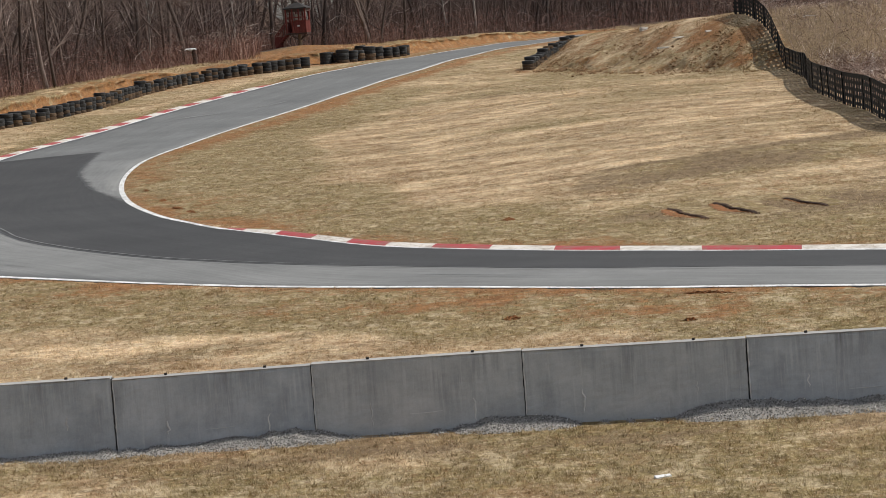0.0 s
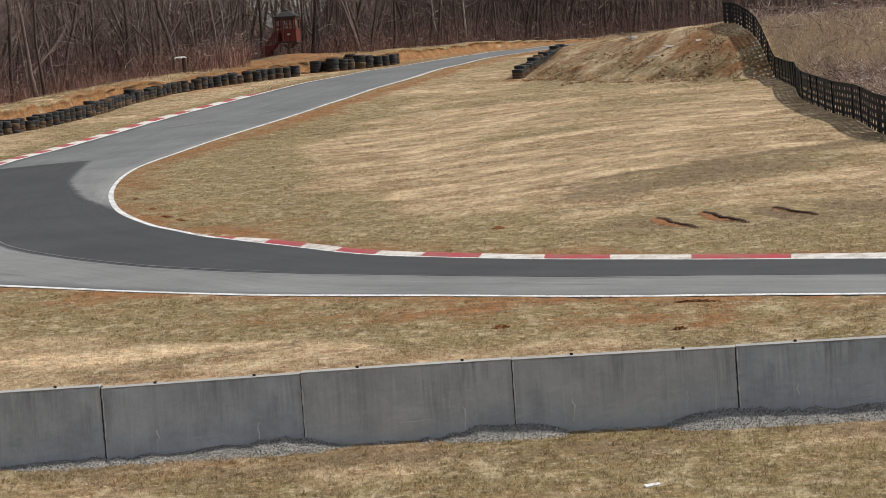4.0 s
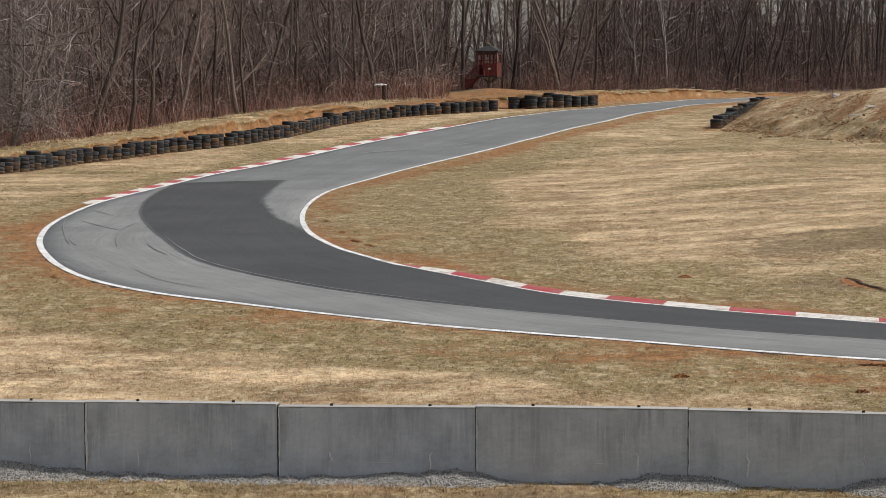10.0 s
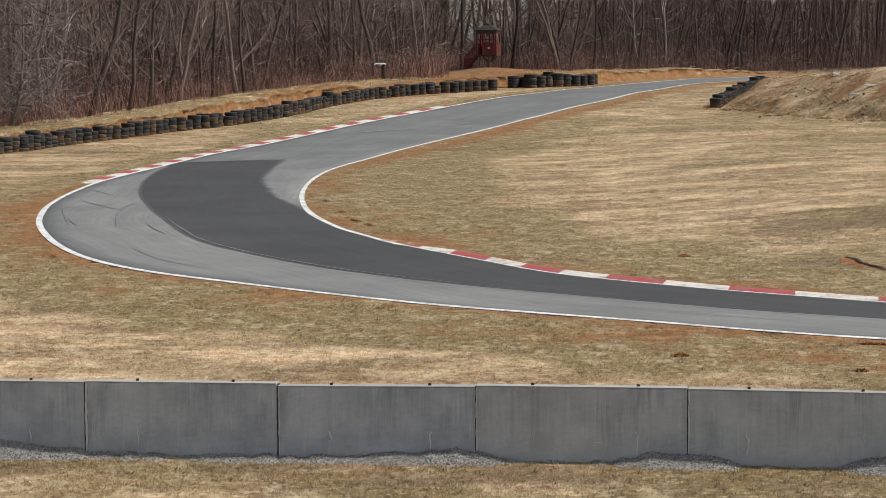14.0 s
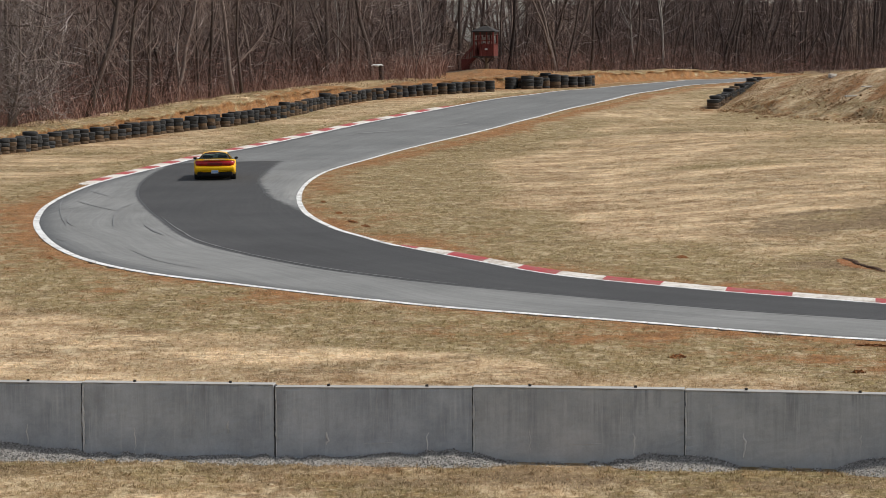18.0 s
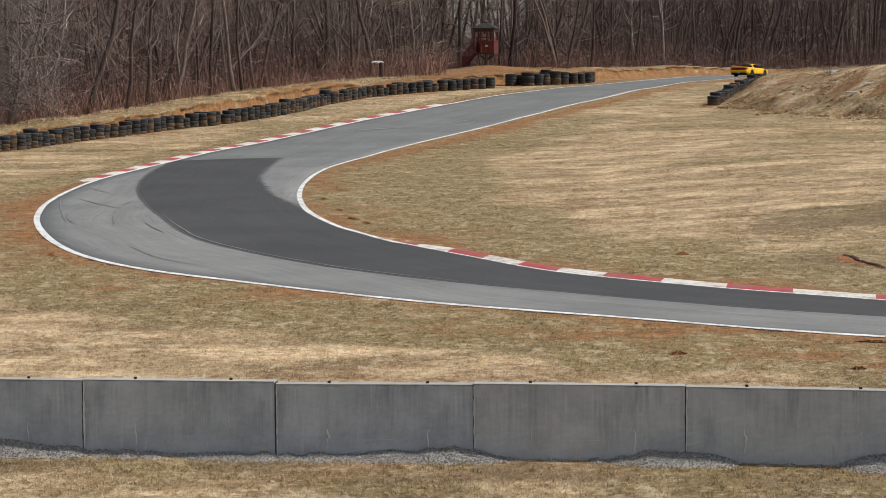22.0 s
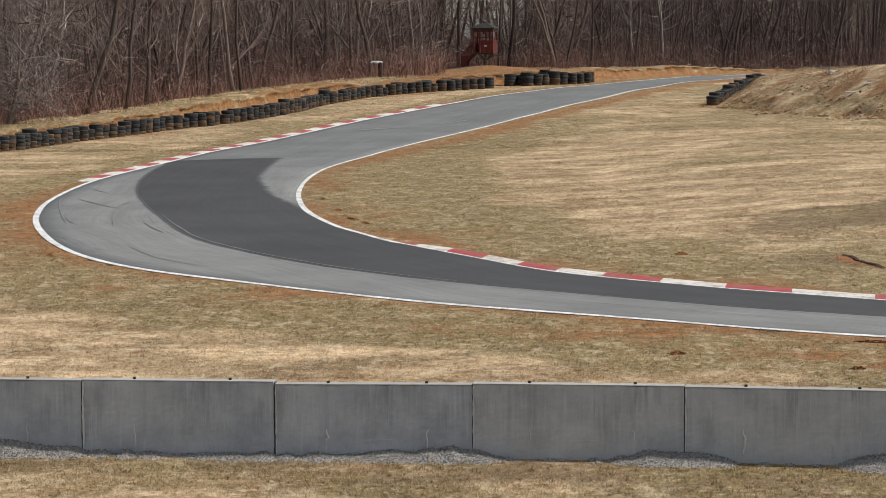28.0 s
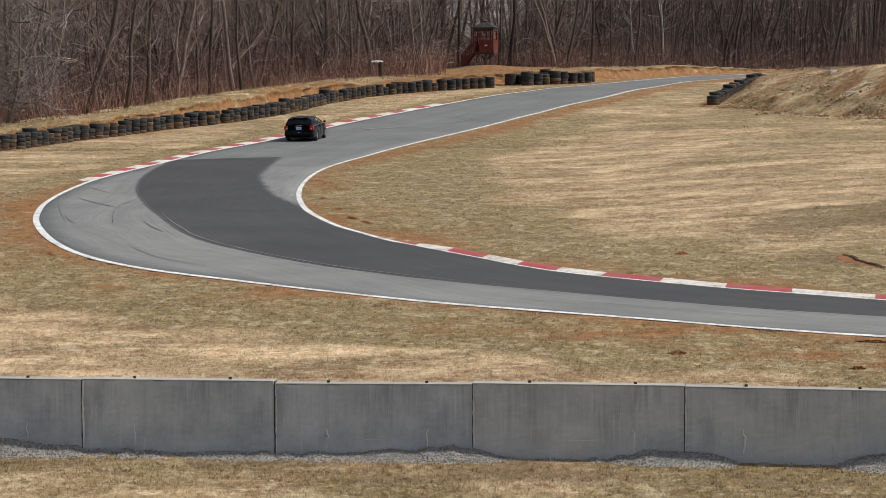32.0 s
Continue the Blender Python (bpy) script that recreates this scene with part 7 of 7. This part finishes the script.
def yellow_car():
    car = tagged(empty("sports_car"), "low yellow two-seat sports car with full-width red tail lights", "car")
    ys = np.concatenate([np.linspace(-0.97, -0.8, 6), np.linspace(-0.74, 3.30, 58), np.linspace(3.34, 3.48, 5)])
    half, low, belt = tab([-0.97, -0.94, -0.88, -0.75, -0.3, 0.2, 1.0, 1.8, 2.6, 3.1, 3.35, 3.48], [0.70, 0.78, 0.835, 0.875, 0.90, 0.895, 0.855, 0.85, 0.87, 0.82, 0.70, 0.52],
                          [0.36, 0.34, 0.32, 0.29, 0.20, 0.16, 0.15, 0.15, 0.16, 0.17, 0.2, 0.27], [0.77, 0.81, 0.835, 0.85, 0.845, 0.83, 0.79, 0.76, 0.71, 0.61, 0.51, 0.43])
    vs, fs = car_body(ys, half, low, belt, (0.0, 2.53), 0.345)
    piece("body", mesh_from("body", vs, fs, M_YELLOW, smooth=True), car, None, "glossy yellow body panels")
    cy = np.linspace(-0.55, 2.36, 50)
    roof, roofw, wide = tab([-0.55, -0.3, 0.1, 0.5, 0.85, 1.2, 1.5, 1.95, 2.36], [0.86, 0.93, 1.03, 1.10, 1.125, 1.12, 1.07, 0.93, 0.745], [0.60, 0.57, 0.525, 0.495, 0.485, 0.485, 0.505, 0.57, 0.65], [0.70, 0.725, 0.745, 0.755, 0.76, 0.76, 0.76, 0.74, 0.70])
    vs, solid, glass = cabin(cy, belt, wide, roof, roofw, ((0.42, 0.60), (2.05, 2.5)), 0.62, 1.36)
    dark = [f for f in solid if (f[0] % 9 in (0, 7) and vs[f[0]][1] > 1.5) or (f[0] % 9 in (1, 6) and vs[f[0]][1] < 0.45)]
    piece("roof", mesh_from("roof", vs, [f for f in solid if f not in dark], M_YELLOW, smooth=True), car, None, "yellow roof panel")
    piece("pillars", mesh_from("pillars", vs, dark, M_TRIM, smooth=True), car, None, "black window surrounds")
    panes_on(car, vs, glass, M_SMOKE, "smoked glass", -1)
    soft_box("engine_cover", (1.05, 0.95, 0.10), (0, 0.05, 0.85), M_TRIM, 0.03, car, "black engine cover under the rear glass")
    for sx in (-0.33, 0.33):
        soft_box("seat", (0.46, 0.16, 0.34), (sx, 0.82, 0.82), M_TRIM, 0.06, car, "black seat back")
        vs, fs = tube([(sx * 1.56, 0.60, 1.075), (sx * 1.66, 0.1, 0.985), (sx * 1.80, -0.5, 0.862)], [0.014] * 3, 5)
        piece("glass_trim", mesh_from("glass_trim", vs, fs, M_TRIM), car)
    # the tail: a tall wrapped lens band under a bridging wing
    bm = bmesh.new()
    rows = []
    for x, lo, hi, y in ((-0.862, 0.68, 0.74, -0.62), (-0.845, 0.66, 0.80, -0.80), (-0.79, 0.635, 0.825, -0.93), (-0.66, 0.625, 0.835, -0.985), (-0.3, 0.62, 0.838, -0.997), (0.3, 0.62, 0.838, -0.997), (0.66, 0.625, 0.835, -0.985), (0.79, 0.635, 0.825, -0.93), (0.845, 0.66, 0.80, -0.80), (0.862, 0.68, 0.74, -0.62)):
        rows.append([bm.verts.new((x, y, lo)), bm.verts.new((x * 1.005, y - 0.014, (lo + hi) / 2)), bm.verts.new((x, y + 0.012, hi)), bm.verts.new((x * 0.96, y + 0.12, hi)), bm.verts.new((x * 0.96, y + 0.12, lo))])
    for r0, r1 in zip(rows[:-1], rows[1:]):
        for k in range(5):
            bm.faces.new((r0[k], r1[k], r1[(k + 1) % 5], r0[(k + 1) % 5]))
    bm.faces.new(rows[0])
    bm.faces.new(rows[-1][::-1])
    bmesh.ops.recalc_face_normals(bm, faces=bm.faces)
    light = part("tail_light", bm, M_TAILD, car, "dark red full-width tail light band", True)
    piece("lens", box("lens", (0.62, 0.008, 0.085), (0, -1.012, 0.70), M_TAILC, 0.003), light, None, "dark centre lens")
    bm = bmesh.new()
    path = ((-0.845, -0.70, 0.83), (-0.80, -0.86, 0.872), (-0.66, -0.965, 0.895), (-0.3, -0.99, 0.905), (0.3, -0.99, 0.905), (0.66, -0.965, 0.895), (0.80, -0.86, 0.872), (0.845, -0.70, 0.83))
    rings = [[bm.verts.new((x, y, z - 0.022)), bm.verts.new((x, y - 0.01, z)), bm.verts.new((x, y + 0.03, z + 0.018)), bm.verts.new((x * 0.97, y + 0.17, z + 0.008)), bm.verts.new((x * 0.97, y + 0.16, z - 0.018))] for x, y, z in path]
    for r0, r1 in zip(rings[:-1], rings[1:]):
        for k in range(5):
            bm.faces.new((r0[k], r1[k], r1[(k + 1) % 5], r0[(k + 1) % 5]))
    bm.faces.new(rings[0])
    bm.faces.new(rings[-1][::-1])
    bmesh.ops.recalc_face_normals(bm, faces=bm.faces)
    wing = part("spoiler", bm, M_YELLOW, car, "yellow bridging rear wing", True)
    # the wing's reflected light, added as a pale strip
    piece("brake_strip", box("brake_strip", (0.9, 0.012, 0.022), (0, -1.004, 0.885), M_CLEAR, 0.003), wing, None, "pale strip that stands for light reflected along the wing")
    soft_box("rear_bumper", (1.70, 0.36, 0.23), (0, -0.845, 0.515), M_YELLOW, 0.09, car)
    soft_box("valance", (1.50, 0.32, 0.27), (0.0, -0.80, 0.305), M_TRIM, 0.06, car, "black lower rear valance")
    for sx in (-0.32, -0.22, 0.22, 0.32):
        vs, fs = tube([(sx, -0.80, 0.25), (sx, -0.995, 0.25)], [0.03, 0.03], 10)
        piece("exhaust", mesh_from("exhaust", vs, fs, M_TRIM), car)
    plate_on(car, -1.0, 0.375, 0)
    for sx in (-1, 1):
        mirror_on(car, sx * 0.90, 1.62, 0.83, M_TRIM)
        soft_box("side_intake", (0.02, 0.09, 0.16), (sx * 0.866, 0.52, 0.60), M_TRIM, 0.008, car)
        piece("door_gap", box("door_gap", (0.010, 0.010, 0.46), (sx * 0.852, 1.95, 0.50), M_TRIM), car)
        piece("door_gap", box("door_gap", (0.010, 0.010, 0.46), (sx * 0.862, 0.86, 0.52), M_TRIM), car)
        piece("side_lamp", box("side_lamp", (0.012, 0.12, 0.035), (sx * 0.886, -0.58, 0.56), M_TAIL, 0.004), car)
        soft_box("sill", (0.03, 1.8, 0.07), (sx * 0.835, 1.25, 0.17), M_TRIM, 0.01, car)
        soft_box("headlight", (0.30, 0.12, 0.05), (sx * 0.50, 3.22, 0.53), M_CLEAR, 0.015, car)
    wheels = [car_wheel(car, sx * 0.765, y, 0.315, 0.24 if y < 1 else 0.21, M_DALLOY) for sx in (-1, 1) for y in (0.0, 2.53)]
    return car, wheels


def black_wagon():
    car = tagged(empty("estate_car"), "black estate car with red corner tail lights and alloy wheels", "car")
    ys = np.concatenate([np.linspace(-1.0, -0.85, 5), np.linspace(-0.78, 3.28, 58), np.linspace(3.34, 3.5, 5)])
    half, low, belt = tab([-1.0, -0.95, -0.8, -0.2, 1.0, 2.2, 3.0, 3.35, 3.5], [0.70, 0.79, 0.845, 0.865, 0.868, 0.86, 0.83, 0.72, 0.55],
                          [0.28, 0.24, 0.20, 0.15, 0.12, 0.12, 0.13, 0.16, 0.24], [0.90, 0.93, 0.945, 0.945, 0.93, 0.92, 0.82, 0.72, 0.62])
    vs, fs = car_body(ys, half, low, belt, (0.0, 2.6), 0.335, 0.27)
    piece("body", mesh_from("body", vs, fs, M_BLACKCAR, smooth=True), car, None, "glossy black body panels")
    cy = np.linspace(-0.96, 2.5, 52)
    roof, roofw, wide = tab([-0.96, -0.86, -0.70, -0.55, 0.3, 1.0, 1.5, 1.9, 2.5], [0.945, 1.10, 1.27, 1.31, 1.335, 1.325, 1.285, 1.16, 0.93], [0.70, 0.68, 0.635, 0.605, 0.585, 0.575, 0.58, 0.63, 0.72], [0.77, 0.78, 0.795, 0.80, 0.805, 0.805, 0.80, 0.79, 0.75])
    vs, solid, glass = cabin(cy, belt, wide, roof, roofw, ((-1.0, -0.66), (0.02, 0.13), (0.95, 1.08), (2.15, 2.6)), -0.66, 1.5)
    piece("roof", mesh_from("roof", vs, solid, M_BLACKCAR, smooth=True), car, None, "black roof and pillars")
    panes_on(car, vs, glass, M_GLASS, "dark tinted glass", 3)
    for sx in (-0.36, 0.36):
        seat = soft_box("front_seat", (0.46, 0.14, 0.62), (sx, 0.98, 1.0), M_TRIM, 0.05, car, "black front seat back")
        soft_box("headrest", (0.24, 0.10, 0.17), (sx, 0.96, 1.22), M_TRIM, 0.03, car)
    for sx in (-1, 1):
        light = soft_box("tail_light", (0.23, 0.24, 0.26), (sx * 0.718, -0.90, 0.76), M_TAILD, 0.05, car, "red corner tail light")
        piece("lens", box("lens", (0.11, 0.02, 0.03), (sx * 0.70, -1.026, 0.72), M_CLEAR, 0.006), light)
        vs, fs = tube([(sx * 0.53, -0.42, 1.31), (sx * 0.53, -0.36, 1.345), (sx * 0.53, 0.4, 1.365), (sx * 0.53, 1.2, 1.345), (sx * 0.53, 1.28, 1.30)], [0.013] * 5, 6)
        piece("roof_rail", mesh_from("roof_rail", vs, fs, M_TRIM), car)
        mirror_on(car, sx * 0.97, 1.78, 1.0, M_BLACKCAR)
        piece("door_gap", box("door_gap", (0.012, 0.012, 0.55), (sx * 0.866, 1.0, 0.62), M_TRIM), car)
        piece("door_gap", box("door_gap", (0.012, 0.012, 0.55), (sx * 0.864, 2.0, 0.60), M_TRIM), car)
        piece("door_handle", box("door_handle", (0.03, 0.16, 0.03), (sx * 0.868, 1.18, 0.80), M_BLACKCAR, 0.008), car)
        soft_box("headlight", (0.32, 0.14, 0.12), (sx * 0.50, 3.30, 0.62), M_CLEAR, 0.03, car)
    piece("sticker", box("sticker", (0.006, 0.20, 0.10), (-0.70, 0.55, 1.16), M_STICK, 0.0, Euler((0, radians(21), 0)).to_matrix()), car, None, "white number sticker on the rear side window")
    piece("sticker", box("sticker", (0.006, 0.20, 0.10), (0.70, 0.55, 1.16), M_STICK, 0.0, Euler((0, radians(-21), 0)).to_matrix()), car, None, "white number sticker on the rear side window")
    soft_box("rear_bumper", (1.66, 0.30, 0.26), (0, -0.90, 0.44), M_BLACKCAR, 0.10, car)
    soft_box("roof_spoiler", (1.10, 0.16, 0.03), (0, -0.70, 1.325), M_BLACKCAR, 0.012, car)
    # sliver of chrome added for the glint on the spoiler edge
    piece("spoiler_edge", box("spoiler_edge", (0.34, 0.012, 0.014), (0, -0.782, 1.322), M_CHROME, 0.003), car, None, "chrome sliver that stands for the glint on the roof spoiler")
    soft_box("valance", (1.20, 0.24, 0.16), (0.05, -0.86, 0.265), M_TRIM, 0.05, car, "black lower valance")
    # the tailgate grip's glint, likewise a piece of chrome
    piece("chrome_strip", box("chrome_strip", (0.34, 0.02, 0.035), (0, -1.012, 0.885), M_CHROME, 0.006), car, None, "chrome piece that stands for the glint on the grip above the number plate")
    piece("badge", box("badge", (0.12, 0.02, 0.03), (0, -1.066, 0.52), M_CHROME, 0.006), car)
    plate_on(car, -1.012, 0.745, 0)
    for sx in (-0.48, -0.38):
        vs, fs = tube([(sx, -0.85, 0.22), (sx, -1.03, 0.22)], [0.03, 0.03], 10)
        piece("exhaust", mesh_from("exhaust", vs, fs, M_DALLOY), car)
    vs, fs = tube([(0.1, -0.3, 1.335), (0.1, -0.42, 1.44)], [0.006, 0.003], 5)
    piece("aerial", mesh_from("aerial", vs, fs, M_TRIM), car)
    wheels = [car_wheel(car, sx * 0.755, y, 0.32, 0.22, M_ALLOY) for sx in (-1, 1) for y in (0.0, 2.6)]
    return car, wheels


def shrink(car, wheels, s):
    """Bring a car to its true size."""
    seen = set()
    for ob in car.children_recursive:
        if ob.data and ob.data.name not in seen:
            seen.add(ob.data.name)
            ob.data.transform(Matrix.Scale(s, 4))
        m = ob.matrix_basis.copy()
        m.translation = m.translation * s
        ob.matrix_basis = m
    return car, [(w, x * s, y * s, r * s) for w, x, y, r in wheels]


SPORTS, SPORTS_WHEELS = shrink(*yellow_car(), 0.92)
WAGON, WAGON_WHEELS = shrink(*black_wagon(), 0.932)

# seconds and place of the rear axle
SPORTS_RUN = [(0, 77, 23.4), (12.2, 77, 23.4), (12.8, 74.5, 23.7), (13.4, 68, 24.4), (13.9, 60, 25.3), (14.3, 51.5, 26.3), (14.7, 42, 27.7), (15.1, 32, 30.4), (15.5, 22.5, 35.0), (15.9, 13.6, 41.4), (16.2, 7.4, 46.2),
              (16.5, 2.05, 51.2), (17.0, -3.3, 61.7), (17.5, -7.0, 75.6), (18.0, -9.05, 89.3), (18.5, -9.3, 103.2), (19.0, -7.7, 117.6), (19.5, -4.7, 130.6), (20.0, -0.05, 143.2), (20.5, 5.2, 155.8),
              (21.0, 11.3, 168.2), (21.5, 18.0, 178.8), (22.0, 25.0, 189.0), (22.5, 33.0, 199.5), (23.0, 43.0, 208.5), (23.5, 54.5, 215.8), (24.0, 66.5, 222.5), (25.0, 88, 232.6), (26.0, 104, 239), (27, 110, 241.2), (32, 110, 241.2)]
WAGON_RUN = [(0, 86, 22.2), (24.6, 86, 22.2), (25.3, 82, 22.6), (25.9, 74, 23.6), (26.4, 66, 24.6), (26.9, 56, 25.8), (27.3, 47, 27.0), (27.7, 38, 28.6), (28.1, 30.9, 30.9), (28.5, 22.0, 35.6), (28.9, 13.6, 41.5), (29.2, 7.9, 45.5),
             (29.5, 2.78, 50.2), (30.0, -2.7, 61.3), (30.5, -6.45, 75.3), (31.0, -8.5, 89.2), (31.5, -8.85, 103.2), (32.0, -7.4, 118.3)]


def drive(car, wheels, knots, bend, slide, lasting):
    k = np.array(knots, float)
    t = k[:, 0]

    def at(s):
        i = int(np.clip(np.searchsorted(t, s, side="right") - 1, 0, len(t) - 2))
        h = t[i + 1] - t[i]
        u = (s - t[i]) / h

        def slope(j):
            if j in (0, len(t) - 1):
                return np.zeros(2)
            return (k[j + 1, 1:] - k[j - 1, 1:]) / (t[j + 1] - t[j - 1]) if min(t[j + 1] - t[j], t[j] - t[j - 1]) < 2 else np.zeros(2)

        m0, m1 = slope(i) * h, slope(i + 1) * h
        return (2 * u ** 3 - 3 * u ** 2 + 1) * k[i, 1:] + (u ** 3 - 2 * u ** 2 + u) * m0 + (3 * u ** 2 - 2 * u ** 3) * k[i + 1, 1:] + (u ** 3 - u ** 2) * m1

    start, end = t[1], (t[-2] if np.allclose(k[-1, 1:], k[-2, 1:]) else t[-1])
    times = [0.0] + list(np.arange(start, end + 1e-6, 0.1)) + ([32.0] if end < 31.95 else [])
    rows, rolled, last, yaw = [], [], None, None
    gone = 0.0
    for s in times:
        p = at(s)
        ahead = at(min(s + 0.06, end)) - at(max(s - 0.06, start))
        if np.linalg.norm(ahead) > 0.05:
            yaw = math.degrees(math.atan2(-ahead[0], ahead[1]))
        elif yaw is None:
            f = at(start + 0.6) - at(start)
            yaw = math.degrees(math.atan2(-f[0], f[1]))
        f = np.array([-math.sin(radians(yaw)), math.cos(radians(yaw))])
        drift = slide * math.exp(-((s - bend) / lasting) ** 2)
        za, zb = z_at(*p), z_at(*(p + f * 2.55))
        rows.append((s, pose(p[0], p[1], za + 0.014, 0, 0, yaw - drift) @ pose(0, 0, 0, math.degrees(math.atan2(zb - za, 2.55)), 0, 0)))
        if last is not None:
            gone += 27.0 if np.linalg.norm(p - last) > 0.2 else 0.0
        rolled.append((s, gone))
        last = p
    walk(car, rows)
    for wheel, x, y, r in wheels:
        walk(wheel, [(s, pose(x, y, r, -a, 0, 0) @ pose(0, 0, 0, 0, 90, 0)) for s, a in rolled])


def motions():
    drive(SPORTS, SPORTS_WHEELS, SPORTS_RUN, 16.2, 19.0, 0.7)
    drive(WAGON, WAGON_WHEELS, WAGON_RUN, 29.1, 15.0, 0.7)


motions()
